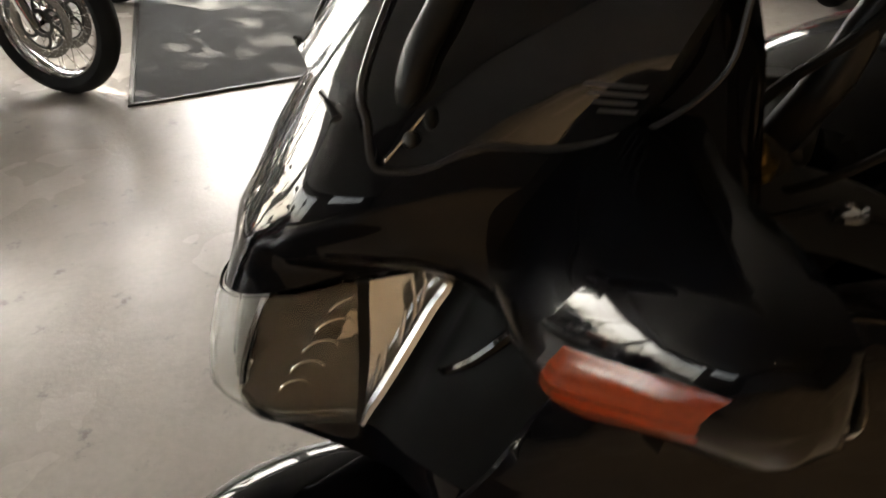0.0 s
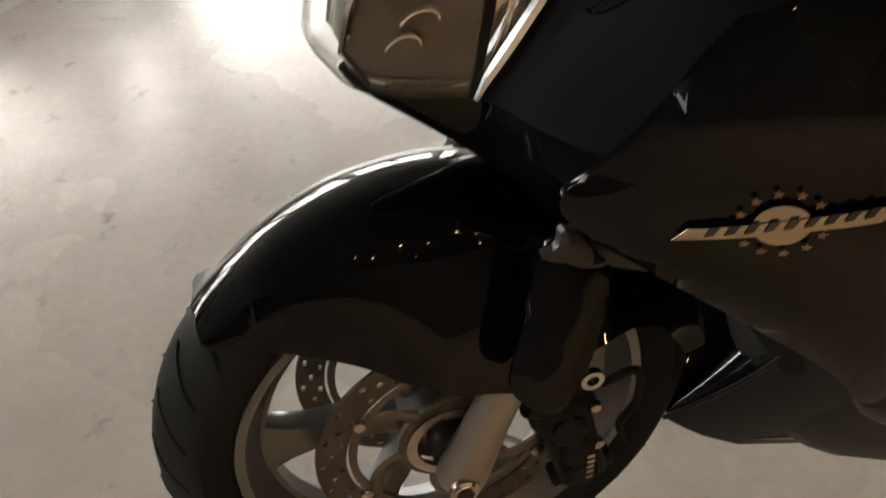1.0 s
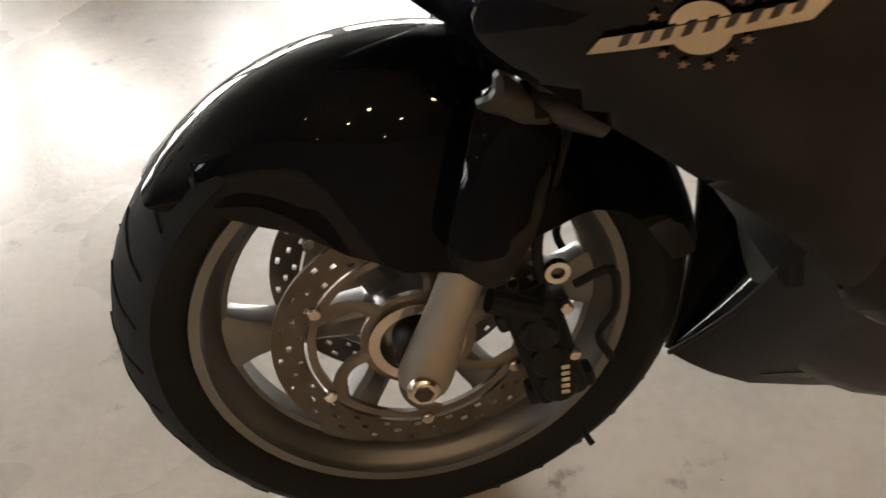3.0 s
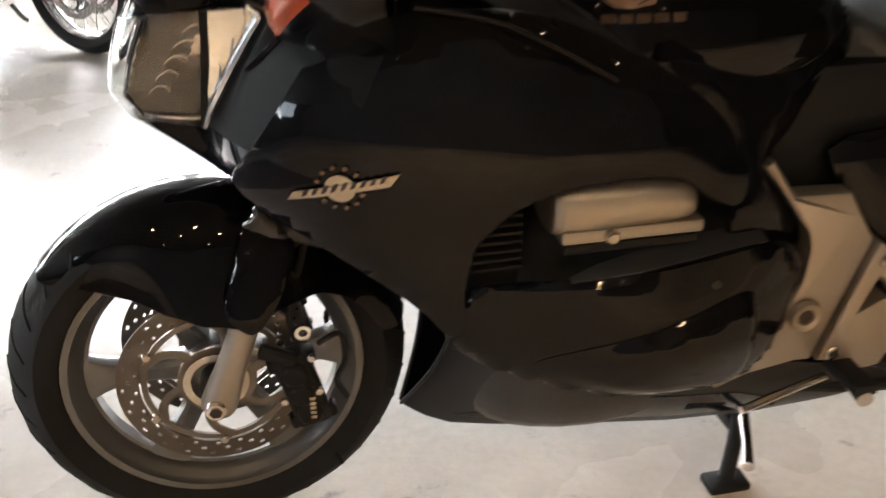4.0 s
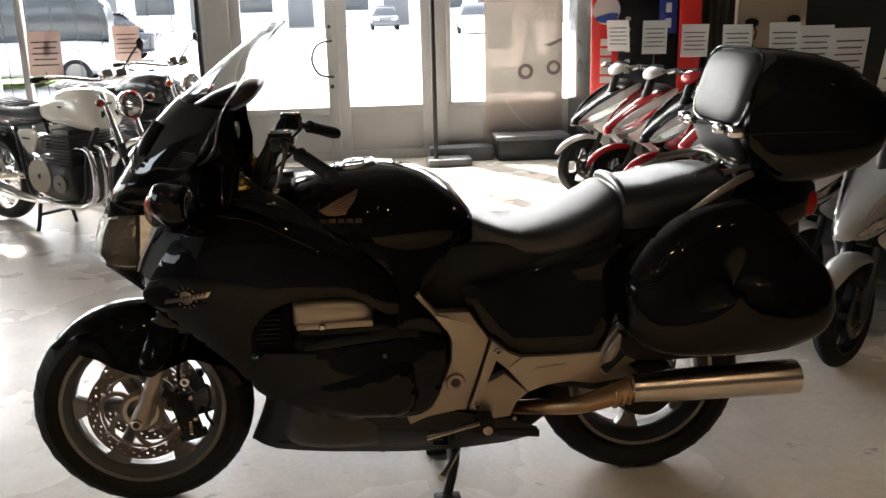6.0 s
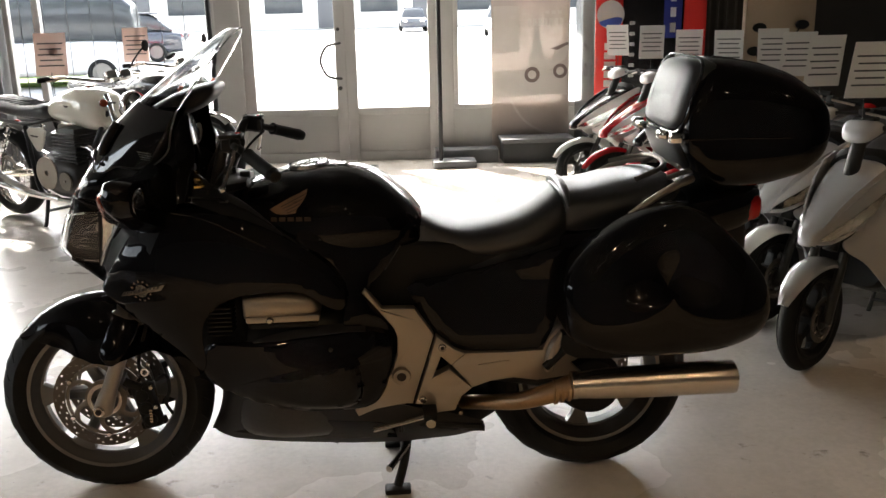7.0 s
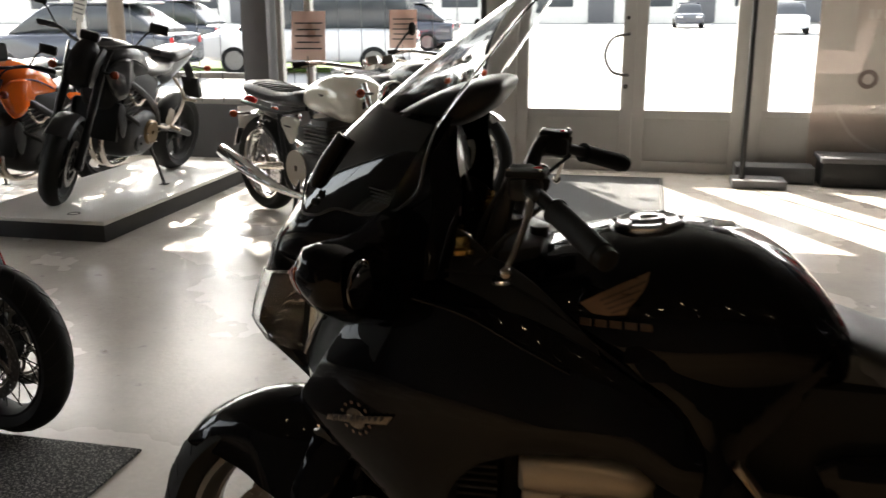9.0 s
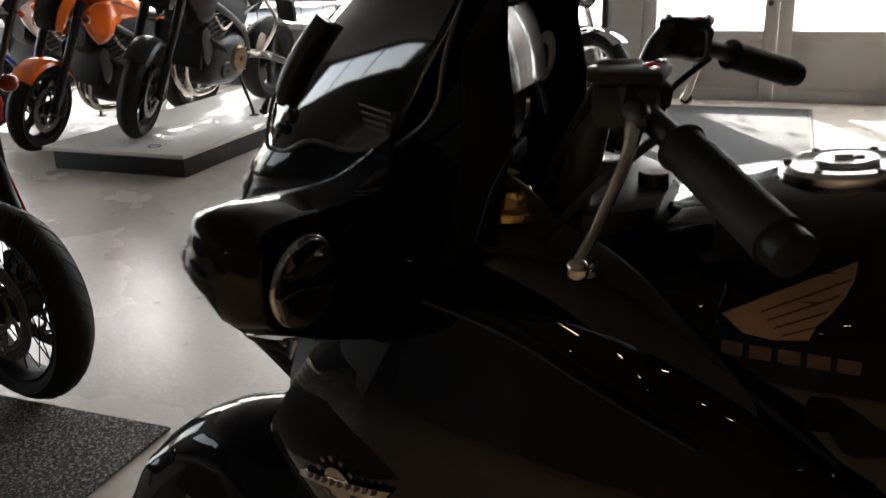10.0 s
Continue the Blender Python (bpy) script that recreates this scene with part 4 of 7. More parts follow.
    return thicken(loft(rings, False, False), thick)


def thicken(bm, t):
    """Gives a sheet a thickness, inwards."""
    bmesh.ops.recalc_face_normals(bm, faces=bm.faces)
    bm.normal_update()
    vs = list(bm.verts)
    nrm = {v: v.normal.copy() for v in vs}
    outer = list(bm.faces)
    rim = [e for e in bm.edges if e.is_boundary]
    inner = {v: bm.verts.new(v.co - nrm[v] * t) for v in vs}
    for f in outer:
        bm.faces.new([inner[v] for v in reversed(f.verts)])
    for e in rim:
        a, b = e.verts
        bm.faces.new((a, b, inner[b], inner[a]))
    return bm


# nose, cowl, headlight
part("chin_fairing", nose_skin(0.640, lambda u: lens_foot(u) - 0.0015, 0, 6, 10, 40), GLOSS, bike)
for s in (-1, 1):
    part("duct", moved(nose_skin(0.7415, 0.915, 2.06, 6, 12, 20, False, 0.0), Matrix.Diagonal((1, -s, 1, 1))), DUCTM, bike, "dull black air duct beside the headlight")
part("upper_cowl", nose_skin(lambda u: lens_top(u) + 0.0015, 1.204, 0, 6, 24, 44), GLOSS, bike)
part("headlight_lens", nose_skin(lens_foot, lens_top, 0, 2.02, 10, 24, True, 0.001, 0.003), LENS, bike, "clear headlight lens")


def lamp_split(v):
    """Where the dark bowl ends and the chrome corner begins, v from the foot to the top of the lens."""
    return 1.93 - 0.50 * v


def in_lamp(z, u, s, depth):
    """A point behind the lens, pushed back and towards the middle."""
    p = nose(z, u, s)
    return Vector((p.x + depth, p.y * (1 - 0.9 * depth), p.z))


for s in (-1, 1):
    # the wide main bowl with its horizontal flutes, and the small outer bowl behind the corner of the lens
    rows = []
    for i in range(15):
        v = i / 14
        us = [0.85 + (lamp_split(v) - 0.03 - 0.85) * k / 10 for k in range(11)]
        rows.append([in_lamp(lens_foot(u) + 0.004 + (lens_top(u) - lens_foot(u) - 0.008) * v, u, s, 0.010 + 0.040 * math.sin(math.pi * v) * math.sin(math.pi * k / 10) + (0.003 if i % 2 else 0.0)) for k, u in enumerate(us)])
    part("reflector", thicken(loft(rows, False, False), 0.002), LAMPIN, bike, "dark fluted headlight reflector", 6)
    rows = []
    for i in range(13):
        v = 0.10 + 0.88 * i / 12
        us = [lamp_split(v) + 0.03 + (1.985 - lamp_split(v) - 0.03) * k / 14 for k in range(15)]
        rows.append([in_lamp(lens_foot(u) + (lens_top(u) - lens_foot(u)) * v, u, s, 0.005 + 0.020 * math.sin(math.pi * k / 14) * math.sin(math.pi * i / 12) + (0.0028 if k % 2 else 0.0)) for k, u in enumerate(us)])
    part("outer_reflector", thicken(loft(rows, False, False), 0.002), CHROME, bike, "chrome corner reflector", 6)
    part("headlight_divider", thicken(loft([[in_lamp(lens_foot(lamp_split(v)) + (lens_top(1.5) - lens_foot(1.7)) * v, lamp_split(v) + d, s, 0.005) for v in (0.02, 0.25, 0.5, 0.75, 0.98)] for d in (-0.03, 0.0, 0.03)], False, False), 0.008), MATTE, bike)
    part("front_divider", thicken(loft([[in_lamp(lens_foot(u) + (lens_top(u) - lens_foot(u)) * v, u, s, 0.006) for v in (0.02, 0.25, 0.5, 0.75, 0.98)] for u in (0.78, 0.81, 0.84)], False, False), 0.006), CHROME, bike)
    for k in range(5):
        part("bowl_ring", tube([tuple(in_lamp(lens_foot(1.4) + 0.045 + 0.021 * k + 0.012 * math.sin(a), 1.30 + 0.03 * k + 0.10 * math.cos(a), s, 0.012)) for a in [0.3 + 0.35 * j for j in range(9)]], 0.0013, 6, 2), CHROME, bike)
    for k in range(3):
        v0 = 0.30 + 0.20 * k
        part("corner_rib", tube([tuple(in_lamp(lens_foot(1.8) + 0.165 * (v0 + 0.06 * j), lamp_split(v0 + 0.06 * j) + 0.10 + 0.10 * k, s, 0.010)) for j in range(5)], 0.0022, 6, 2), CAPM, bike)
    part("toothed_shield", thicken(loft([[in_lamp(lens_foot(1.4) + 0.158 * v, u - 0.05 * v, s, 0.012 + (0.004 if k % 2 else 0.0)) for k, v in enumerate((0.62, 0.66, 0.70, 0.74, 0.78, 0.82, 0.86, 0.90))] for u in (1.46, 1.50, 1.54)], False, False), 0.003), STEEL, bike)
    part("lamp_foot_rim", tube([tuple(in_lamp(lens_foot(u) + 0.012, u, s, 0.009)) for u in (0.9, 1.1, 1.3, 1.5, 1.7, 1.85)], [0.002, 0.004, 0.005, 0.005, 0.004, 0.002], 8, 3), CHROME, bike)
    part("bulb_cap", ellipsoid((0.050, s * 0.052, 0.850), (0.016, 0.012, 0.012)), STEEL, bike)
    part("headlight_trim", tube([tuple(nose(z, 2.04, s, 0.003)) for z in (0.742, 0.765, 0.79, 0.83, 0.87, 0.895, 0.913)], [0.003, 0.006, 0.007, 0.007, 0.007, 0.006, 0.003], 8, 3), CAPM, bike, "pale edge of the headlight lens")
    part("duct_lip", tube([tuple(nose(z, u, s, 0.003)) for z, u in ((0.838, 2.85), (0.842, 3.0), (0.860, 3.3), (0.885, 3.65), (0.905, 3.9), (0.918, 4.05))], [0.002, 0.004, 0.005, 0.006, 0.006, 0.003], 8, 4), GLOSS, bike)
part("position_lamp", nose_skin(lambda u: lens_foot(u) + 0.01, lambda u: lens_top(u) - 0.004, 0, 0.75, 8, 8, True, -0.022, 0.002), LAMPCLEAR, bike, "pale clear front of the lamp")

# indicator, mirror pod, air duct on both flanks
CREASE = spline([(0.110, 0.165, 0.935), (0.148, 0.143, 0.941), (0.20, 0.136, 0.956), (0.26, 0.138, 0.975), (0.34, 0.151, 1.006), (0.395, 0.166, 1.026), (0.425, 0.182, 1.030), (0.438, 0.200, 1.018), (0.442, 0.214, 1.008)], 5)
CROWN = spline([(0.110, 0.262, 1.105), (0.148, 0.252, 1.080), (0.20, 0.240, 1.056), (0.26, 0.236, 1.046), (0.34, 0.230, 1.048), (0.395, 0.220, 1.050), (0.425, 0.216, 1.044), (0.438, 0.218, 1.030), (0.442, 0.220, 1.012)], 5)
UNDER = spline([(0.110, 0.262, 0.864), (0.148, 0.253, 0.863), (0.20, 0.244, 0.868), (0.26, 0.232, 0.882), (0.34, 0.220, 0.914), (0.395, 0.215, 0.941), (0.425, 0.217, 0.962), (0.438, 0.217, 0.985), (0.442, 0.218, 1.002)], 5)
FACE = spline([(0.110, 0.215, 0.890), (0.148, 0.190, 0.889), (0.20, 0.159, 0.893), (0.26, 0.146, 0.908), (0.31, 0.149, 0.925), (0.36, 0.162, 0.952), (0.41, 0.178, 0.978), (0.435, 0.200, 0.992), (0.442, 0.213, 1.004)], 5)


def on_pod(curve, y):
    ys = [q[0] for q in curve]
    return Vector((float(np.interp(y, ys, [q[1] for q in curve])), 0.0, float(np.interp(y, ys, [q[2] for q in curve]))))


def pod_front(y, v, s, out=0.0):
    """A point of the face under the crease: v runs from the foot (0) to the crease (1)."""
    a, b = on_pod(FACE, y), on_pod(CREASE, y)
    p = a.lerp(b, v) + Vector((-0.010 * math.sin(math.pi * v) - out, 0, 0))
    return Vector((p.x, s * y, p.z))


def pod_ring(y, s):
    a, b, c, d = (on_pod(k, y) for k in (CREASE, CROWN, UNDER, FACE))
    back = max(b.x, c.x) + float(np.interp(y, [0.11, 0.2, 0.40, 0.430, 0.442], [0.05, 0.05, 0.034, 0.028, 0.004]))
    top = [a, a.lerp(b, 0.33) + Vector((-0.004, 0, 0.012)), a.lerp(b, 0.68) + Vector((-0.002, 0, 0.010)), b, Vector((back, 0, b.z * 0.94 + c.z * 0.06))]
    low = [Vector((back, 0, b.z * 0.06 + c.z * 0.94)), c, c.lerp(d, 0.5) + Vector((0, 0, -0.006)), d]
    front = [d.lerp(a, v) + Vector((-0.010 * math.sin(math.pi * v), 0, 0)) for v in (0.2, 0.4, 0.6, 0.8)]
    return [Vector((p.x, s * y, p.z)) for p in top + low + front]


PAN_LOW = [(0.306, 0.004, 0.175), (0.335, 0.040, 0.172), (0.38, 0.068, 0.168), (0.45, 0.085, 0.165), (0.55, 0.108, 0.165), (0.75, 0.150, 0.172), (0.90, 0.165, 0.176), (1.06, 0.172, 0.190), (1.15, 0.172, 0.208)]
PAN_TOP = [(0.376, 0.118, 0.395), (0.388, 0.140, 0.410), (0.41, 0.172, 0.424), (0.46, 0.212, 0.414), (0.56, 0.242, 0.388), (0.74, 0.244, 0.364), (0.88, 0.236, 0.335), (1.04, 0.215, 0.290), (1.15, 0.192, 0.245)]


def pan_point(q, v, s, out=0.0):
    """A point of the belly pan: q from the bow to the tail, v from the keel edge to the top edge."""
    ks = [0.0, 0.035, 0.09, 0.17, 0.29, 0.52, 0.70, 0.88, 1.0]
    a, b = (Vector([float(np.interp(q, ks, [p[i] for p in c])) for i in range(3)]) for c in (PAN_LOW, PAN_TOP))
    p = a.lerp(b, v)
    swell = math.sin(math.pi * v) * (0.004 + 0.014 * min(1.0, q / 0.5))
    return Vector((p.x + 0.012 * math.sin(math.pi * v) * max(0.0, 1 - q / 0.2), s * (p.y + swell + out), p.z - 0.4 * swell * v))


tray = []
for k in range(13):
    v = 0.02 + 0.86 * k / 12
    e = pan_point(0.0, v, 1)
    tray.append([Vector((e.x + 0.004 + (1 - c * c) * 0.09 * v, c * (e.y - 0.003), e.z - (1 - c * c) * 0.035 * v)) for c in [-1 + j / 10 for j in range(21)]])
part("nose_scoop", thicken(loft(tray, False, False), 0.004), GLOSS, bike, "glossy black scoop at the bow of the belly pan", 60)

for s in (-1, 1):
    ys = [0.110 + 0.0165 * k for k in range(19)] + [0.416, 0.424, 0.431, 0.436, 0.440, 0.442]
    pod_part = part("mirror_housing", loft([pod_ring(y, s) for y in ys]), GLOSS, bike, "glossy black mirror housing", 50)
    part("mirror_glass", moved(ellipsoid((0, 0, 0), (0.004, 0.044, 0.036), 24, 12), pose(0.2585, s * 0.388, 0.992, 0, 0, s * 8)), MIRROR, pod_part)
    grid = []
    for i in range(13):
        row = []
        for k in range(25):
            u, v = i / 12, k / 24
            edge = min(u, 1 - u, v, 1 - v)
            row.append(pod_front(0.264 + 0.046 * v + u * (0.142 - 0.026 * v), 0.03 + 0.80 * v, s, 0.001 + 0.004 * min(1, edge * 6) + 0.0005 * math.cos(v * 8 * math.pi)))
        grid.append(row)
    part("indicator", thicken(loft(grid, False, False), 0.005), AMBER, bike, "orange indicator lens")
    part("side_fairing", panel([(0.10, 0.755), (0.060, 0.700), (0.117, 0.656), (0.20, 0.600), (0.30, 0.526), (0.345, 0.465), (0.362, 0.50), (0.357, 0.57), (0.368, 0.635), (0.425, 0.693), (0.495, 0.712), (0.64, 0.710), (0.70, 0.660), (0.752, 0.640), (0.765, 0.69), (0.715, 0.775), (0.585, 0.865), (0.455, 0.925), (0.30, 0.930), (0.20, 0.90), (0.15, 0.83)], lambda x, z: fair(x, z) + 0.010, s, 0.006, 0.028, 0.008, 0.006, 2), GLOSS, bike)
    bulge = lambda x, z: fair(x, z) + 0.022 * math.exp(-((x - 0.66) / 0.17) ** 2 - ((z - 0.47) / 0.085) ** 2)
    part("lower_fairing", panel([(0.345, 0.462), (0.352, 0.552), (0.42, 0.566), (0.50, 0.568), (0.60, 0.577), (0.735, 0.582), (0.82, 0.574), (0.885, 0.545), (0.884, 0.495), (0.868, 0.400), (0.825, 0.338), (0.70, 0.344), (0.567, 0.362), (0.44, 0.398), (0.365, 0.430)], bulge, s, 0.006, 0.016, 0.010, 0.010, 2), GLOSS, bike)
    rim_line = chaikin([(0.45, 0.440), (0.532, 0.470), (0.60, 0.490), (0.66, 0.502), (0.73, 0.516), (0.778, 0.518), (0.793, 0.49), (0.803, 0.395), (0.775, 0.352), (0.65, 0.360), (0.54, 0.384), (0.47, 0.412)], 2)
    def guard(x, z):
        """The cover rises from its edge in one soft step, higher towards its back end."""
        gap = 1.0
        for (ax, az), (bx, bz) in zip(rim_line, rim_line[1:] + rim_line[:1]):
            ex, ez = bx - ax, bz - az
            t = min(1.0, max(0.0, ((x - ax) * ex + (z - az) * ez) / (ex * ex + ez * ez)))
            gap = min(gap, math.hypot(x - ax - t * ex, z - az - t * ez))
        k, r = min(1.0, gap / 0.022), min(1.0, max(0.0, (x - 0.45) / 0.28))
        return bulge(x, z) + 0.0015 + 0.022 * (3 - 2 * k) * k * k * (0.10 + 0.90 * r * r * (3 - 2 * r))
    part("crash_guard_cover", panel(rim_line, guard, s, 0.004, 0.011, 0.0, 0.0, 0), GLOSS, bike)
    for gx, gz in ((0.712, 0.540),):
        part("fairing_screw", disc_of(0.006, 0.006, (gx, s * (bulge(gx, gz) + 0.001), gz), "y", 12, 0.001), DARKMET, bike)
    part("fairing_lip", thicken(loft([[Vector((x, s * (bulge(x, z) - 0.006 - d * wd), z + 0.004 + d * rise)) for x, z, wd, rise in ((0.50, 0.566, 0.008, 0.003), (0.54, 0.570, 0.022, 0.009), (0.60, 0.574, 0.034, 0.014), (0.68, 0.577, 0.038, 0.016), (0.76, 0.577, 0.036, 0.014), (0.81, 0.573, 0.020, 0.006))] for d in (0.0, 0.15, 0.5, 1.0)], False, False), 0.004), GREYSAT, bike, "dark moulded ledge under the side opening")
    part("fork_brace", panel([(0.070, 0.617), (0.089, 0.622), (0.090, 0.644), (0.106, 0.636), (0.122, 0.612), (0.140, 0.594), (0.122, 0.586), (0.090, 0.606)], lambda x, z: 0.138, s, 0.010, 0.012, 0.004, 0.005, 1), DARKMET, bike)
    part("belly_pan", thicken(loft([[pan_point(k / 44, v / 12, s) for v in range(13)] for k in range(45)], False, False), 0.005), PANSAT, bike, "charcoal plastic belly pan", 60)
    # The pan's dark recess, put in as a black wedge on its skin.
    wedge = []
    for k in range(25):
        q = 0.09 + 0.60 * k / 24
        lo, hi = 0.10 + 0.06 * k / 24, float(np.interp(k / 24, [0, 0.25, 0.55, 0.9, 1.0], [0.105, 0.32, 0.56, 0.60, 0.50]))
        wedge.append([pan_point(q, lo + (hi - lo) * v / 5, s, 0.0015) for v in range(6)])
    part("belly_pan_inset", thicken(loft(wedge, False, False), 0.001), GLOSS, bike, "", 60)
    part("pan_edge", tube([tuple(pan_point(0.0, v / 10, s, 0.0)) for v in range(11)], 0.0035, 8, 2), PANSAT, bike)
    part("pocket_lid", panel([(0.300, 0.958), (0.315, 0.992), (0.40, 0.978), (0.470, 0.948), (0.545, 0.895), (0.600, 0.852), (0.575, 0.838), (0.50, 0.875), (0.42, 0.918), (0.34, 0.946)], lambda x, z: 0.275 - 1.15 * (z - 0.86) + 0.25 * (0.45 - x), s, 0.006, 0.028, 0.006, 0.005, 2), GREYSAT, bike)
    part("pocket_seam", tube([(0.30, s * 0.272, 0.938), (0.39, s * 0.292, 0.922), (0.47, s * 0.300, 0.885), (0.55, s * 0.286, 0.838)], 0.0035, 6, 4), GLOSS, bike)
    part("frame_cover", panel([(0.60, 0.855), (0.72, 0.775), (0.770, 0.69), (0.752, 0.625), (0.745, 0.585), (0.83, 0.58), (0.885, 0.552), (0.888, 0.575), (0.85, 0.632), (0.815, 0.69), (0.865, 0.725), (0.965, 0.865), (0.90, 0.86), (0.75, 0.88)], lambda x, z: fair(x, z) - 0.02, s, 0.006, 0.03, 0.008, 0.006, 1), GLOSS, bike)
    part("side_cover", panel([(0.955, 0.625), (0.978, 0.588), (1.018, 0.533), (1.065, 0.498), (1.10, 0.488), (1.23, 0.488), (1.325, 0.494), (1.36, 0.58), (1.40, 0.70), (1.40, 0.80), (1.29, 0.765), (1.1, 0.715), (0.925, 0.69)], lambda x, z: 0.196 + 0.06 * (x - 0.95) + 0.16 * max(0.0, 0.70 - z), s, 0.006, 0.03, 0.008, 0.006, 1), GLOSS, bike)
    part("swing_frame", plate([(0.812, 0.691), (0.858, 0.631), (0.95, 0.628), (0.974, 0.59), (1.004, 0.545), (0.937, 0.335), (0.911, 0.336), (0.831, 0.323), (0.778, 0.302), (0.769, 0.322), (0.792, 0.356), (0.845, 0.394), (0.878, 0.433), (0.897, 0.487), (0.899, 0.542), (0.89, 0.57), (0.846, 0.628), (0.803, 0.680)], s * 0.245, s * 0.205, 0.006), ALU, bike, "cast aluminium frame plate")
    part("rear_set", joined(plate([(1.010, 0.545), (1.061, 0.503), (1.094, 0.489), (1.052, 0.455), (1.022, 0.482), (0.998, 0.420), (1.045, 0.444), (1.112, 0.381), (1.079, 0.355), (1.06, 0.313), (1.005, 0.307), (0.968, 0.335), (0.944, 0.338)], s * 0.255, s * 0.215, 0.005), plate([(1.094, 0.489), (1.229, 0.487), (1.318, 0.490), (1.336, 0.528), (1.368, 0.566), (1.39, 0.548), (1.365, 0.49), (1.40, 0.505), (1.47, 0.480), (1.40, 0.445), (1.434, 0.410), (1.303, 0.394), (1.233, 0.406), (1.165, 0.398), (1.112, 0.381), (1.052, 0.455)], s * 0.252, s * 0.222, 0.005)), ALU, bike, "cast aluminium footrest bracket")
    for bx, bz in ((1.026, 0.512), (0.965, 0.353)):
        bolt = part("bolt", disc_of(0.012, 0.012, (bx, s * 0.258, bz), "y", 16, 0.003), STEEL, bike)
        part("bolt_socket", disc_of(0.006, 0.004, (bx, s * 0.264, bz), "y", 6, 0.0005), BADGEDK, bolt)
    piv = part("pivot_nut", lathe([(0.014, -0.006), (0.024, -0.008), (0.028, 0.0), (0.024, 0.008), (0.014, 0.006)], "y", 24, (0.907, s * 0.25, 0.425)), ALU, bike)
    part("pivot_hole", disc_of(0.015, 0.004, (0.907, s * 0.249, 0.425), "y", 16, 0.0005), BADGEDK, piv)
    part("frame_highlight_rib", tube([(1.13, s * 0.254, 0.452), (1.22, s * 0.254, 0.462)], 0.0025, 6, 1), ALU, bike)
    peg = part("passenger_peg", tube([(1.335, s * 0.255, 0.43), (1.345, s * 0.275, 0.50), (1.372, s * 0.27, 0.545)], [0.016, 0.018, 0.014], 10, 3), ALU, bike)
    part("peg_rubber", tube([(1.322, s * 0.275, 0.445), (1.385, s * 0.285, 0.512)], 0.013, 8, 1), RUBBER, peg)
    rp = part("rider_peg", tube([(1.0, s * 0.22, 0.315), (0.985, s * 0.33, 0.31)], 0.014, 10, 1), STEEL, bike)
    part("peg_rubber", box(0.965, min(s * 0.24, s * 0.33), 0.316, 1.005, max(s * 0.24, s * 0.33), 0.336, 0.005), RUBBER, rp)
    # silencers
    muf = []
    for q in spline([(1.385, 0.403, 0.028), (1.40, 0.403, 0.036), (1.50, 0.407, 0.043), (1.70, 0.415, 0.046), (1.835, 0.420, 0.0465), (1.850, 0.420, 0.044)], 3):
        muf.append(oval(q[0], s * (0.315 + 0.06 * (q[0] - 1.385)), q[1], q[2] * 1.05, q[2], 2.2, 22))
    mo = part("silencer", loft(muf), STEEL, bike, "brushed steel silencer")
    part("end_cap", disc_of(0.034, 0.012, (1.850, s * 0.343, 0.420), "x", 20), DARKMET, mo)
    part("outlet", disc_of(0.016, 0.016, (1.856, s * 0.343, 0.420), "x", 16), BADGEDK, mo)
    part("clamp", lathe([(0.034, -0.01), (0.041, -0.008), (0.041, 0.008), (0.034, 0.01)], "x", 24, (1.397, s * 0.316, 0.403)), STEEL, mo)
    part("link_pipe", tube([(1.395, s * 0.315, 0.403), (1.33, s * 0.295, 0.372), (1.25, s * 0.26, 0.336), (1.16, s * 0.19, 0.305), (1.05, s * 0.10, 0.27)], [0.033, 0.030, 0.026, 0.023, 0.022], 12, 4), HEATPIPE, bike, "heat-tinted exhaust pipe")
    for k in range(3):
        part("pipe_band", lathe([(0.030, -0.006), (0.036, -0.004), (0.036, 0.004), (0.030, 0.006)], "x", 20, (1.345 + 0.018 * k, s * (0.300 + 0.005 * k), 0.377 + 0.0065 * k)), HEATPIPE, mo)
    # panniers
    pan = []
    for d, g in [(0.0, 0.90), (0.035, 1.0), (0.105, 1.0)] + [(0.105 + 0.072 * math.sqrt(1 - g ** 5), g) for g in (0.985, 0.955, 0.91, 0.84, 0.72, 0.55, 0.38, 0.22, 0.08, 0.02)]:
        y = 0.245 + d
        base = [(1.352, 0.745), (1.345, 0.655), (1.358, 0.572), (1.44, 0.528), (1.60, 0.512), (1.79, 0.520), (1.90, 0.560), (1.935, 0.62), (1.925, 0.71), (1.865, 0.790), (1.77, 0.885), (1.70, 0.925), (1.60, 0.915), (1.45, 0.845)]
        pts = chaikin(base, 2)
        cx, cz = 1.63, 0.70
        pan.append([Vector((cx + (x - cx) * g, s * (y + 0.16 * (0.70 - z) * min(1.0, d / 0.12)), cz + (z - cz) * g)) for x, z in pts])
    pn = part("pannier", loft(pan), GLOSS, bike, "glossy black side case")
    part("pannier_bracket", plate([(1.37, 0.565), (1.36, 0.500), (1.42, 0.470), (1.78, 0.475), (1.84, 0.500), (1.86, 0.560)], s * 0.20, s * 0.30, 0.006, 1), MATTE, pn)
    part("pannier_seam", tube([(1.36, s * 0.330, 0.735), (1.47, s * 0.335, 0.838), (1.60, s * 0.335, 0.903), (1.70, s * 0.333, 0.915), (1.80, s * 0.335, 0.845), (1.90, s * 0.333, 0.725)], 0.004, 6, 4), SATIN, pn)
    part("latch", box(1.895, min(s * 0.30, s * 0.34), 0.675, 1.915, max(s * 0.30, s * 0.34), 0.715, 0.004), SATIN, pn)
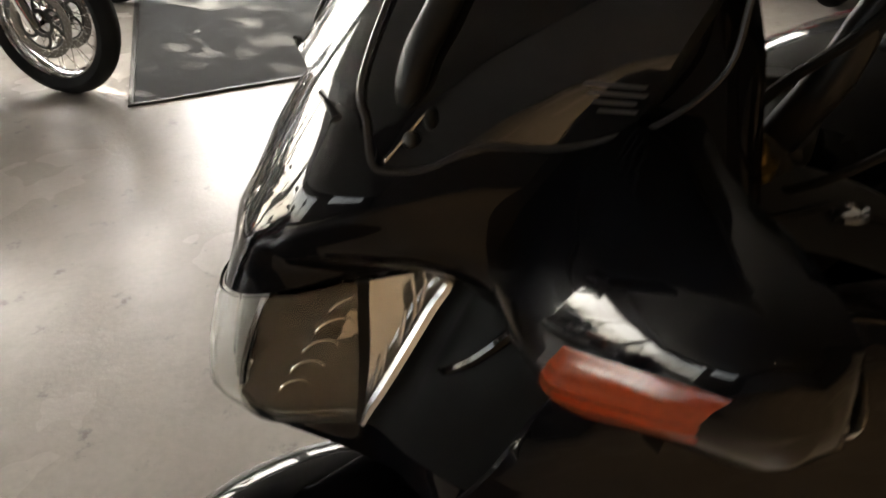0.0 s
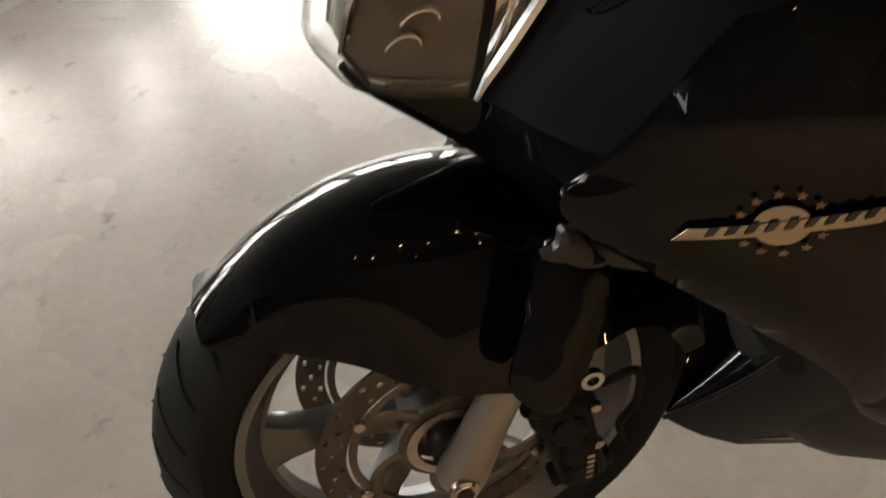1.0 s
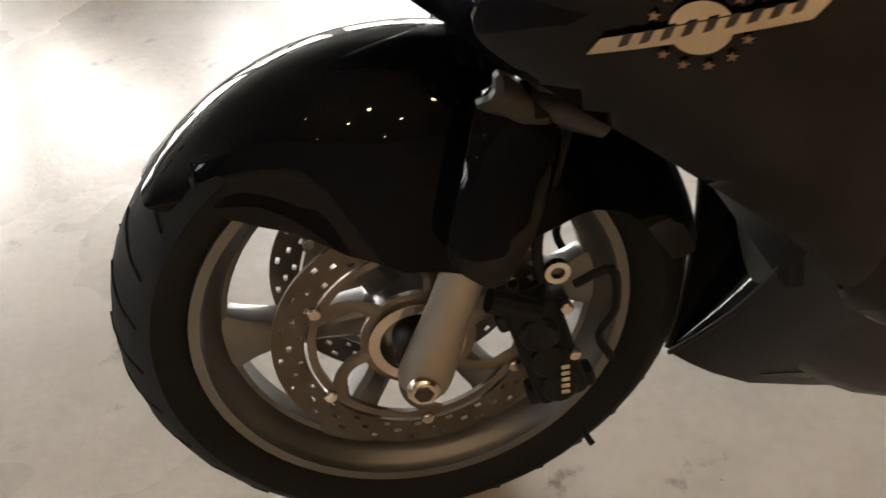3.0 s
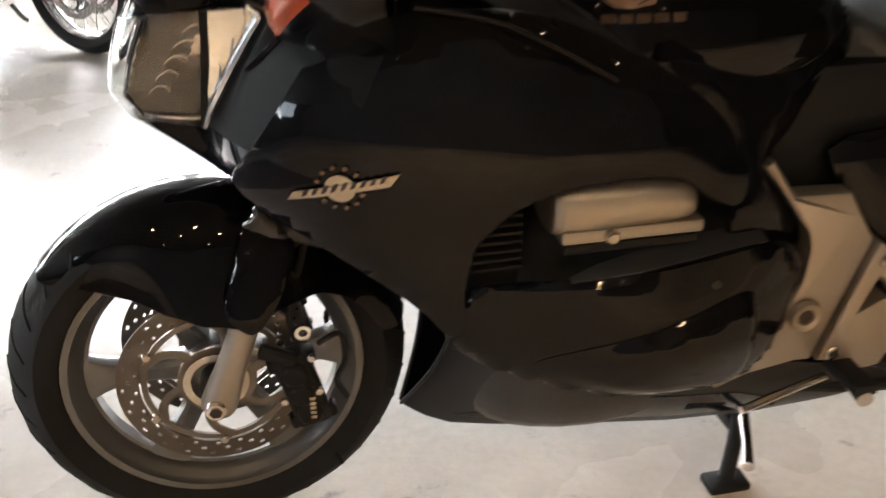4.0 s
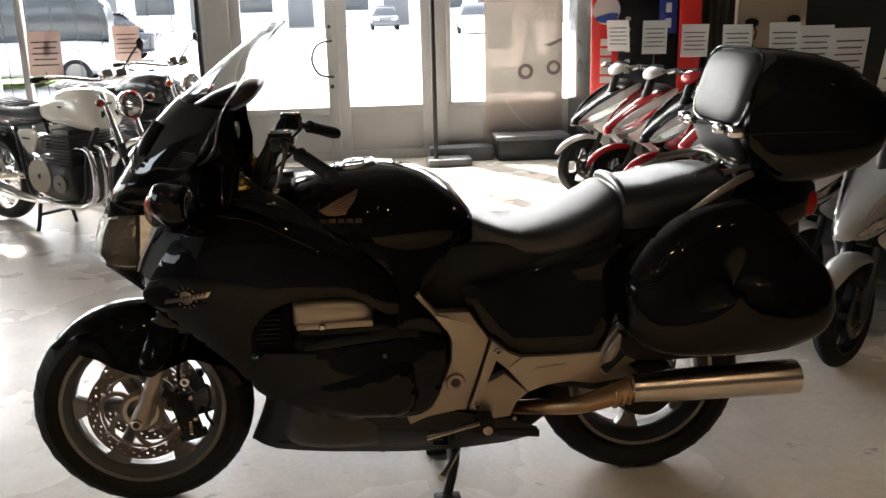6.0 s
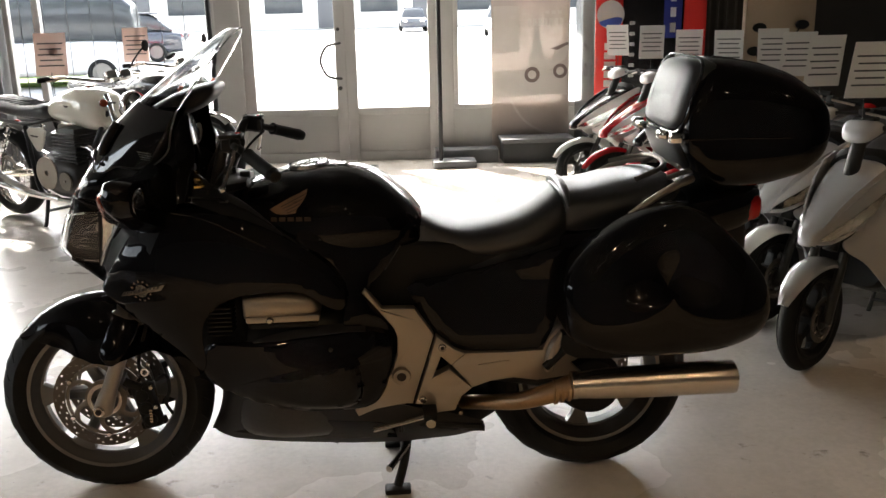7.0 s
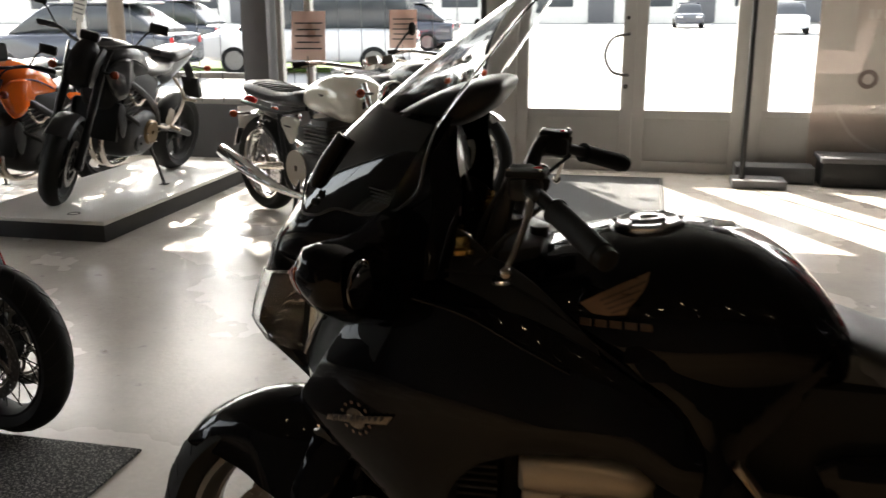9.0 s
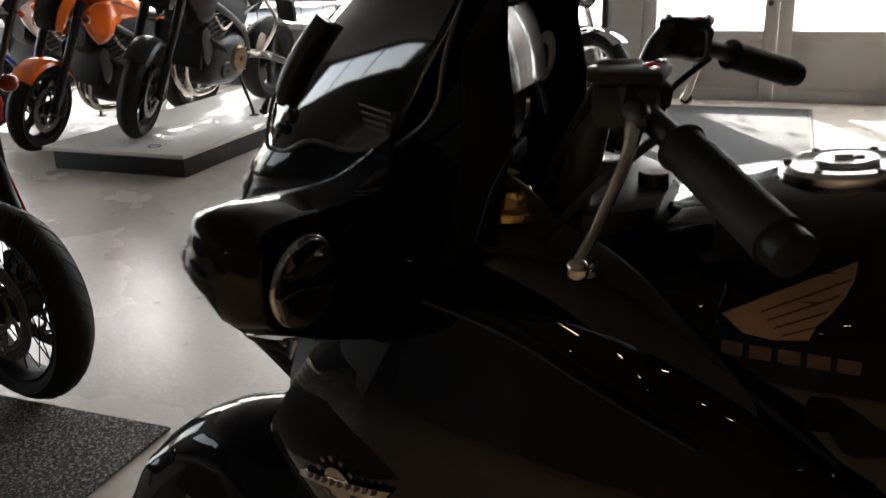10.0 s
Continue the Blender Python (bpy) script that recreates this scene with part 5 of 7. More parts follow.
    part("grab_rail", tube([(1.468, s * 0.262, 0.806), (1.482, s * 0.270, 0.822), (1.520, s * 0.272, 0.852), (1.576, s * 0.270, 0.898), (1.640, s * 0.255, 0.936), (1.70, s * 0.225, 0.957), (1.76, s * 0.17, 0.962)], [0.006, 0.012, 0.013, 0.011, 0.010, 0.011, 0.011], 10, 5), ALU, bike, "aluminium grab rail with the lamps' warm tint in its colour")
    part("grab_bolt", disc_of(0.006, 0.03, (1.500, s * 0.272, 0.836), "y", 12), STEEL, bike)

# the flank badge: bar, disc and ring of stars
for s in (-1, 1):
    def bw(x, z):
        return fair(x, z) + 0.014
    bad = part("badge_bar", panel([(0.137, 0.695), (0.145, 0.708), (0.274, 0.742), (0.262, 0.725)], bw, s, 0.001, 0.01, 0, 0, 0, 0.002), BADGE, bike, "warm silver side badge")
    part("badge_disc", panel([(0.202 + 0.019 * math.cos(a * 0.5236), 0.718 + 0.019 * math.sin(a * 0.5236)) for a in range(12)], bw, s, 0.001, 0.01, 0, 0, 1, 0.001), BADGE, bad)
    for k in range(12):
        a = k * 0.5236 + 0.26
        x, z = 0.202 + 0.028 * math.cos(a), 0.718 + 0.028 * math.sin(a)
        star = [(x + (0.0036 if i % 2 == 0 else 0.0015) * math.sin(i * 0.62832), z + (0.0036 if i % 2 == 0 else 0.0015) * math.cos(i * 0.62832)) for i in range(10)]
        part("badge_star", panel(star, bw, s, 0.001, 0.02, 0, 0, 0, 0.001), COPPERB, bad)
    for k in range(9):
        x = 0.155 + 0.0118 * k
        z = 0.701 + 0.275 * (x - 0.145)
        part("badge_bar_print", panel([(x, z - 0.001), (x + 0.003, z + 0.0085), (x + 0.0085, z + 0.010), (x + 0.0055, z + 0.0015)], bw, s, 0.0006, 0.02, 0, 0, 0, 0.0035), BADGEDK, bad)

# front mudguard
rings = []
for k in range(41):
    a = radians(138 - 125 * k / 40)
    c, sn = math.cos(a), math.sin(a)
    q = k / 40
    R = 0.3205 + 0.005 * min(1.0, q / 0.42)
    half = 0.074 * (0.72 + 0.28 * min(1, q / 0.25))
    low = float(np.interp(math.degrees(a), [8, 20, 35, 46, 56, 68, 90, 110, 126, 134, 138], [0.286, 0.270, 0.262, 0.245, 0.185, 0.140, 0.142, 0.168, 0.222, 0.272, 0.300]))
    low = min(low, R - 0.018)
    r3 = max(R - 0.035, low + 0.55 * (R - low))
    fl = 0.72 * min(1.0, max(0.0, (math.degrees(a) - 20) / 30)) * min(1.0, max(0.0, (138 - math.degrees(a)) / 45))
    line = [(low, -1.02 - 1.05 * fl), (low + 0.35 * (r3 - low), -1.02 - 0.70 * fl), (low + 0.7 * (r3 - low), -1.01 - 0.34 * fl), (r3, -0.98), (max(R - 0.014, (r3 + R) / 2), -0.70), (R - 0.004, -0.36), (R, 0.0)]
    line += [(r, -y) for r, y in reversed(line[:-1])]
    rings.append([Vector((r * c, y * half, FZ + r * sn)) for r, y in line])
part("front_mudguard", thicken(loft(rings, False, False), 0.003), GLOSS, bike)

# fork, guards, calipers
rake = Vector((0.135, 0, 0.335)).normalized()
for s in (-1, 1):
    lowp, hip = Vector((0.0, s * 0.098, FZ - 0.025)), Vector((0.0, s * 0.098, FZ)) + rake * 0.62
    fk = part("fork_leg", tube([tuple(lowp - rake * 0.012), tuple(lowp), tuple(lowp + rake * 0.03), tuple(lowp + rake * 0.10), tuple(lowp + rake * 0.24), tuple(lowp + rake * 0.30)], [0.018, 0.028, 0.028, 0.023, 0.023, 0.025], 18, 3), ALU, bike, "cast aluminium fork leg")
    part("axle_bolt", disc_of(0.017, 0.012, (-0.002, s * 0.126, FZ - 0.014), "y", 24, 0.003), STEEL, fk)
    part("axle_socket", disc_of(0.010, 0.004, (-0.002, s * 0.132, FZ - 0.014), "y", 6, 0.0005), BADGEDK, fk)
    part("fork_tube", tube([tuple(lowp + rake * 0.27), tuple(hip)], 0.022, 16, 1), CHROME, bike)
    part("fork_guard", panel([(0.078, 0.625), (0.054, 0.555), (0.032, 0.500), (0.042, 0.482), (0.074, 0.464), (0.108, 0.500), (0.123, 0.527), (0.143, 0.565), (0.144, 0.605), (0.110, 0.630)], lambda x, z: 0.128 - 3.0 * (x - 0.085) ** 2 + 0.42 * max(0.0, 0.62 - z), s, 0.004, 0.02, 0.006, 0.006, 2), GLOSS, bike)
    part("guard_collar", joined(tube([(0.098, s * 0.110, 0.612), (0.145, s * 0.118, 0.598), (0.185, s * 0.116, 0.575)], [0.013, 0.018, 0.014], 12, 3), tube([(0.125, s * 0.098, 0.575), (0.150, s * 0.098, 0.64)], 0.029, 18, 1)), GREYSAT, bike)
    turn = Matrix.Translation((0.135, 0, 0.300)) @ Matrix.Rotation(radians(-14), 4, "Y")
    blocks = [moved(box(-0.030, s * 0.088 - 0.020, -0.070, 0.028, s * 0.088 + 0.020, 0.072, 0.010, 3), turn)]
    blocks += [moved(box(-0.040, s * 0.088 - 0.012, z - 0.012, 0.038, s * 0.088 + 0.012, z + 0.012, 0.005), turn) for z in (-0.058, 0.058)]
    cal = part("brake_caliper", joined(*blocks), MATTE, bike, "black brake caliper")
    for z in (-0.040, 0.0, 0.040):
        part("piston_cover", moved(disc_of(0.021, 0.016, (-0.002, s * 0.110, z), "y", 22, 0.005), turn), MATTE, cal)
    part("caliper_mount", tube([(0.075, s * 0.1, 0.385), (0.125, s * 0.1, 0.360)], 0.013, 10, 1), MATTE, cal)
    for k in range(5):
        part("caliper_print", box(0.143, min(s * 0.117, s * 0.119), 0.256 + 0.009 * k, 0.152, max(s * 0.117, s * 0.119), 0.262 + 0.009 * k, 0), BADGE, cal)
    for bx, bz in ((0.112, 0.345), (0.152, 0.365), (0.160, 0.30)):
        part("caliper_bolt", disc_of(0.007, 0.01, (bx, s * 0.106, bz), "y", 10), STEEL, cal)
    part("brake_hose", tube([(0.165, s * 0.09, 0.38), (0.20, s * 0.10, 0.40), (0.205, s * 0.10, 0.35), (0.19, s * 0.095, 0.31), (0.205, s * 0.09, 0.27)], 0.005, 8, 4), RUBBER, bike)
    part("brake_hose", tube([(0.13, s * 0.10, 0.40), (0.125, s * 0.105, 0.45), (0.145, s * 0.10, 0.52), (0.17, s * 0.09, 0.6)], 0.0055, 8, 4), RUBBER, bike)
    ban = part("hose_banjo", lathe([(0.007, -0.004), (0.013, -0.004), (0.013, 0.004), (0.007, 0.004)], "y", 16, (0.142, s * 0.112, 0.418)), CHROME, bike)
    part("hub_spacer", lathe([(0.012, 0), (0.026, 0), (0.026, 0.035), (0.012, 0.035)], "y", 20, (0, s * 0.05 if s > 0 else -0.085, FZ)), DARKMET, bike)
    part("speed_ring", lathe([(0.040, -0.002), (0.052, -0.002), (0.052, 0.002), (0.040, 0.002)], "y", 40, (0, s * 0.068, FZ)), STEEL, bike)
part("valve_stem", tube([(0.18, -0.06, 0.13), (0.19, -0.075, 0.115)], 0.004, 8, 1), RUBBER, bike)

# radiator, engine and the covers seen in the side opening
part("radiator", box(0.37, -0.13, 0.36, 0.40, 0.13, 0.66, 0.006), MATTE, bike)
part("engine_block", joined(body([(0.40, 0.20, 0.56, 0.10), (0.46, 0.19, 0.62, 0.19), (0.60, 0.19, 0.66, 0.235), (0.78, 0.2, 0.64, 0.20), (0.95, 0.25, 0.6, 0.13)], 4, 20, 3), box(0.38, -0.13, 0.50, 0.80, 0.13, 0.80, 0.03)), DARKMET, bike)
for s in (-1, 1):
    hc = part("cylinder_head_cover", joined(body([(0.482, 0.635, 0.692, 0.02), (0.486, 0.625, 0.702, 0.055), (0.60, 0.632, 0.704, 0.062), (0.665, 0.636, 0.690, 0.056), (0.688, 0.645, 0.665, 0.02)], 3.2, 24, 3, s * 0.245), box(0.484, min(s * 0.2, s * 0.303), 0.622, 0.685, max(s * 0.2, s * 0.303), 0.642, 0.005)), ALU, bike, "cast aluminium cylinder head cover")
    part("cover_bolt", disc_of(0.010, 0.016, (0.551, s * 0.307, 0.632), "y", 16, 0.003), STEEL, hc)
    part("cover_gasket", box(0.49, min(s * 0.19, s * 0.298), 0.605, 0.68, max(s * 0.19, s * 0.298), 0.619, 0.004), MATTE, hc)
    for k in range(7):
        part("radiator_slat", box(0.372, min(s * 0.14, s * 0.27), 0.578 + 0.013 * k, 0.44, max(s * 0.14, s * 0.27), 0.583 + 0.013 * k, 0.001), MATTE, bike)
part("rear_mudguard", body([(1.25, 0.55, 0.80, 0.10), (1.45, 0.66, 0.86, 0.13), (1.70, 0.72, 0.90, 0.15), (1.92, 0.66, 0.86, 0.12), (1.98, 0.62, 0.80, 0.05)], 4, 20, 3), MATTE, bike)
part("swing_arm", joined(tube([(0.93, -0.10, 0.42), (1.2, -0.13, 0.385), (1.491, -0.115, RZ)], [0.04, 0.036, 0.034], 12, 4), tube([(0.93, 0.10, 0.42), (1.2, 0.13, 0.385), (1.491, 0.115, RZ)], [0.04, 0.036, 0.034], 12, 4)), MATTE, bike)
part("final_drive", lathe([(0.03, -0.03), (0.085, -0.02), (0.10, 0.02), (0.06, 0.05), (0.02, 0.055)], "y", 28, (1.491, -0.13, RZ)), MATTE, bike)
part("lower_linkage", joined(body([(0.86, 0.20, 0.31, 0.10), (0.98, 0.19, 0.335, 0.16), (1.12, 0.19, 0.32, 0.14), (1.20, 0.20, 0.27, 0.06)], 4, 16, 3), tube([(0.88, -0.2, 0.27), (1.02, -0.215, 0.25), (1.15, -0.215, 0.235)], 0.012, 8, 3), tube([(0.9, -0.21, 0.31), (0.90, -0.215, 0.235)], 0.010, 8, 1)), MATTE, bike)
for k in range(5):
    part("linkage_bolt", disc_of(0.007 + 0.002 * (k % 2), 0.014, (0.90 + 0.045 * k, -0.205 + 0.02 * (k % 2), 0.30 - 0.018 * (k % 3)), "y", 10), STEEL, bike)
part("side_stand", tube([(0.72, -0.13, 0.235), (0.80, -0.15, 0.225), (0.93, -0.165, 0.215), (1.04, -0.175, 0.220)], [0.013, 0.012, 0.012, 0.012], 8, 3), MATTE, bike)
part("shift_pedal", tube([(0.98, -0.235, 0.29), (0.90, -0.245, 0.275), (0.82, -0.26, 0.265)], 0.007, 8, 3), STEEL, bike)
# centre stand: two legs with feet and a cross tube
for s in (-1, 1):
    leg = part("stand_leg", tube([(0.925, s * 0.10, 0.21), (0.91, s * 0.125, 0.10), (0.885, s * 0.155, 0.02)], [0.016, 0.014, 0.015], 10, 4), MATTE, bike, "black centre stand leg")
    part("stand_foot", box(0.845, min(s * 0.13, s * 0.18), 0.0, 0.925, max(s * 0.13, s * 0.18), 0.018, 0.006), MATTE, leg)
part("stand_crossbar", tube([(0.91, -0.125, 0.10), (0.905, 0.125, 0.10)], 0.012, 10, 1), MATTE, bike)
part("stand_pedal", tube([(0.92, -0.12, 0.14), (0.885, -0.20, 0.135), (0.86, -0.25, 0.13)], [0.010, 0.009, 0.011], 8, 3), STEEL, bike)
part("hook_tab", tube([(0.70, -0.09, 0.178), (0.69, -0.09, 0.155), (0.705, -0.09, 0.148)], 0.007, 8, 2), MATTE, bike)

part("battery_box", box(0.80, -0.165, 0.45, 1.33, 0.165, 0.80, 0.03), MATTE, bike)
part("frame_spar", joined(box(0.33, -0.19, 0.45, 0.47, 0.19, 0.71, 0.02), box(0.45, -0.17, 0.64, 0.82, 0.17, 0.80, 0.02)), MATTE, bike)

# tank
tank_rows = [(0.425, 0.80, 0.925, 0.10), (0.45, 0.78, 0.952, 0.155), (0.50, 0.76, 0.978, 0.185), (0.577, 0.74, 0.999, 0.205), (0.684, 0.73, 1.012, 0.215), (0.75, 0.73, 1.013, 0.212), (0.832, 0.74, 0.996, 0.198), (0.897, 0.75, 0.960, 0.175), (0.954, 0.76, 0.905, 0.145), (0.99, 0.77, 0.855, 0.115), (1.006, 0.78, 0.825, 0.08)]
tank_bm = body(tank_rows, 2.7, 32, 4)
for v in tank_bm.verts:
    v.co.y *= 1 + 0.9 * (0.87 - v.co.z)
tank_part = part("fuel_tank", tank_bm, GLOSS, bike, "glossy black fuel tank")
cap = part("filler_cap", joined(lathe([(0.001, 0.0), (0.046, 0.0), (0.050, 0.002), (0.060, 0.001), (0.064, -0.003), (0.064, -0.02), (0.001, -0.02)], "z", 40, (0, 0, 0), False)), CAPM, bike, "round steel filler cap")
cap.matrix_basis = pose(0.655, 0, 1.0165, 0, -5, 0)
part("cap_flap", joined(disc_of(0.030, 0.006, (0, 0, 0.002), "z", 32), box(-0.012, -0.005, 0.003, 0.006, 0.005, 0.008, 0.001)), CAPM, cap)
part("keyhole", box(0.0, -0.004, 0.0045, 0.016, 0.004, 0.0065, 0), BADGEDK, cap)
for k in range(6):
    part("cap_screw", disc_of(0.0045, 0.004, (0.055 * math.cos(k * 1.047), 0.055 * math.sin(k * 1.047), 0.002), "z", 10), DARKMET, cap)
part("tank_label", box(0.765, -0.02, 1.013, 0.80, 0.02, 1.0155, 0.001), PAPER, bike)


def tank_width(x, z):
    xs = [r[0] for r in tank_rows]
    zl, zh, w = (np.interp(x, xs, [r[k] for r in tank_rows]) for k in (1, 2, 3))
    q = min(0.98, abs(z - (zl + zh) / 2) / ((zh - zl) / 2))
    return float(w * (1 - q**2.7) ** (1 / 2.7)) * (1 + 0.9 * (0.87 - z))


for s in (-1, 1):
    wing = part("wing", panel([(0.556, 0.918), (0.585, 0.934), (0.625, 0.953), (0.662, 0.969), (0.659, 0.955), (0.652, 0.942), (0.643, 0.930), (0.633, 0.920), (0.628, 0.908), (0.60, 0.904), (0.575, 0.906)], tank_width, s, 0.0008, 0.010, 0, 0, 0, 0.0015), COPPERB, tank_part, "bronze wing decal")
    for k in range(4):
        x0, z0, x1, z1 = 0.588 + 0.006 * k, 0.925 - 0.0055 * k, 0.657 - 0.008 * k, 0.957 - 0.0125 * k
        part("feather_line", panel([(x0, z0 - 0.0009), (x0, z0 + 0.0009), (x1, z1 + 0.0009), (x1, z1 - 0.0009)], tank_width, s, 0.0004, 0.010, 0, 0, 0, 0.0022), BADGEDK, wing)
    for k in range(5):
        x = 0.558 + 0.0235 * k
        part("logo_bar", panel([(x, 0.886), (x, 0.897), (x + 0.018, 0.897), (x + 0.018, 0.886)], tank_width, s, 0.0008, 0.012, 0, 0, 0, 0.0012), COPPERD, tank_part)

# seats
front_rows = [(0.955, 0.80, 0.872, 0.10), (1.00, 0.775, 0.858, 0.135), (1.087, 0.745, 0.828, 0.160), (1.168, 0.735, 0.832, 0.178), (1.266, 0.745, 0.862, 0.188), (1.331, 0.76, 0.896, 0.185), (1.378, 0.77, 0.924, 0.175), (1.398, 0.78, 0.915, 0.165)]
st = part("rider_seat", body(front_rows, 3.0, 28, 4), VINYL, bike, "black vinyl rider seat")
part("seat_skirt", panel([(0.968, 0.862), (0.865, 0.722), (0.91, 0.680), (1.10, 0.695), (1.29, 0.735), (1.375, 0.765), (1.41, 0.84), (1.385, 0.87), (1.26, 0.82), (1.1, 0.79), (1.01, 0.825)], lambda x, z: 0.122 + 0.20 * (0.87 - z) + 0.08 * (x - 0.95), -1, 0.01, 0.03, 0.01, 0.01, 2), VINYL, st)
part("seat_skirt", panel([(0.968, 0.862), (0.865, 0.722), (0.91, 0.680), (1.10, 0.695), (1.29, 0.735), (1.375, 0.765), (1.41, 0.84), (1.385, 0.87), (1.26, 0.82), (1.1, 0.79), (1.01, 0.825)], lambda x, z: 0.122 + 0.20 * (0.87 - z) + 0.08 * (x - 0.95), 1, 0.01, 0.03, 0.01, 0.01, 2), VINYL, st)
for s in (-1, 1):
    part("seat_piping", tube([(0.966, s * 0.118, 0.868), (0.93, s * 0.150, 0.818), (0.868, s * 0.172, 0.728)], 0.005, 6, 4), VINYL, st)
rear_rows = [(1.388, 0.80, 0.918, 0.150), (1.41, 0.79, 0.933, 0.172), (1.492, 0.79, 0.940, 0.185), (1.573, 0.80, 0.957, 0.182), (1.654, 0.81, 0.967, 0.172), (1.712, 0.82, 0.963, 0.155), (1.745, 0.84, 0.935, 0.12)]
part("passenger_seat", body(rear_rows, 3.0, 28, 4), VINYL, bike, "black vinyl passenger seat")
part("seat_lip", tube([(1.404, -0.165, 0.890), (1.402, -0.135, 0.920), (1.402, -0.08, 0.934), (1.404, 0.0, 0.938), (1.402, 0.08, 0.934), (1.402, 0.135, 0.920), (1.404, 0.165, 0.890)], [0.004, 0.010, 0.013, 0.014, 0.013, 0.010, 0.004], 10, 5), VINYL, bike, "rounded front lip of the passenger seat")
part("tail_unit", body([(1.38, 0.66, 0.83, 0.19), (1.55, 0.68, 0.86, 0.21), (1.75, 0.74, 0.92, 0.20), (1.92, 0.78, 0.94, 0.15), (2.0, 0.82, 0.92, 0.09)], 3.4, 24, 3), GLOSS, bike)
part("tail_lamp", body([(1.94, 0.80, 0.90, 0.13), (1.99, 0.81, 0.90, 0.12), (2.02, 0.83, 0.88, 0.06)], 3.4, 20, 3), REDLENS, bike)

# rear rack and top case
part("rack", joined(tube([(1.70, -0.13, 0.96), (1.78, -0.15, 0.985), (1.95, -0.14, 0.985)], 0.0075, 10, 4), tube([(1.70, 0.13, 0.96), (1.78, 0.15, 0.985), (1.95, 0.14, 0.985)], 0.0075, 10, 4), tube([(1.60, -0.16, 0.965), (1.69, -0.11, 0.990), (1.71, 0.0, 1.0), (1.69, 0.11, 0.990), (1.60, 0.16, 0.965)], 0.0075, 10, 5), box(1.73, -0.13, 0.985, 2.0, 0.13, 1.0, 0.006)), CASTDK, bike)
def case_front(z):
    """The front of the case leans back towards its top."""
    return float(np.interp(z, [0.92, 0.99, 1.08, 1.20, 1.30], [1.800, 1.752, 1.712, 1.742, 1.778]))


case_rings = []
for q in spline([(0.0, 0.50, 0.60), (0.015, 0.80, 0.90), (0.06, 0.93, 0.97), (0.15, 1.0, 1.0), (0.45, 1.0, 1.02), (0.72, 0.99, 1.0), (0.88, 0.96, 0.97), (0.96, 0.86, 0.89), (0.99, 0.70, 0.76), (1.0, 0.50, 0.58)], 4):
    top = float(np.interp(q[0], [0, 0.1, 0.35, 0.6, 0.8, 1.0], [1.292, 1.300, 1.296, 1.282, 1.258, 1.200]))
    foot = float(np.interp(q[0], [0, 0.15, 0.35, 0.6, 0.85, 1.0], [0.935, 0.918, 0.920, 0.930, 0.950, 0.985]))
    mid, hh = (top + foot) / 2, (top - foot) / 2 * q[1]
    ring = []
    for p in oval(0, 0, mid, 0.212 * q[2], hh, 4.2, 36):
        x0 = case_front(p.z)
        ring.append(Vector((x0 + (2.165 - 0.9 * abs(p.z - 1.10) ** 1.6 - x0) * q[0], p.y * (1 + 0.6 * (1.10 - p.z)), p.z)))
    case_rings.append(ring)
tc = part("top_case", loft(case_rings), GLOSS, bike, "glossy black top case")
seam = spline([(1.70, -0.165, 1.078), (1.74, -0.205, 1.080), (1.85, -0.215, 1.082), (1.98, -0.217, 1.080), (2.08, -0.203, 1.074), (2.13, -0.17, 1.072)], 4)
part("case_seam", tube([tuple(p) for p in seam], 0.0025, 6, 1), GLOSS, tc)
pad = []
for q in spline([(0.0, 0.55), (0.008, 0.86), (0.025, 0.97), (0.050, 1.0), (0.075, 1.0)], 4):
    pad.append([Vector((case_front(p.z) - 0.024 + q[0], p.y, p.z)) for p in oval(0, 0, 1.195, 0.172 * q[1], 0.100 * (0.4 + 0.6 * q[1]), 4.5, 32)])
part("backrest", loft(pad), PADM, tc, "padded grey vinyl backrest")
rim = [Vector((case_front(p.z) + 0.003, p.y, p.z)) for p in oval(0, 0, 1.195, 0.190, 0.108, 4.5, 32)]
part("backrest_rim", tube([tuple(p) for p in rim + rim[:1]], 0.005, 8, 1), GLOSS, tc)
base = []
for q in spline([(0.0, 0.6), (0.010, 0.92), (0.04, 1.0), (0.10, 1.0)], 3):
    base.append([Vector((case_front(p.z) - 0.018 + q[0], p.y, p.z)) for p in oval(0, 0, 1.030, 0.168 * q[1], 0.056 * q[1], 4.0, 28)])
part("backrest_base", loft(base), SATIN, tc)
for s in (-1, 1):
    part("latch", box(1.672, s * 0.11 - 0.022, 1.072, 1.700, s * 0.11 + 0.022, 1.098, 0.006), CHROME, tc)
    part("latch", box(1.682, s * 0.192 - 0.014, 1.070, 1.716, s * 0.192 + 0.018, 1.100, 0.006), CHROME, tc)

# cockpit
part("dash_hood", body([(0.20, 1.125, 1.165, 0.10), (0.22, 1.13, 1.192, 0.118), (0.28, 1.165, 1.226, 0.124), (0.34, 1.178, 1.248, 0.122), (0.385, 1.200, 1.258, 0.115), (0.408, 1.226, 1.256, 0.10), (0.414, 1.238, 1.250, 0.08)], 3.4, 28, 4), SATIN, bike)
part("dash_panel", box(0.275, -0.085, 0.96, 0.30, 0.085, 1.10, 0.01), MATTE, bike)
for y in (-0.045, 0.045):
    g = part("gauge", lathe([(0.036, 0.0), (0.040, 0.008), (0.042, 0.0)], "x", 28, (0.301, y, 1.05), False), CHROME, bike)
    part("gauge_face", disc_of(0.036, 0.004, (0.302, y, 1.05), "x", 24), BADGEDK, g)
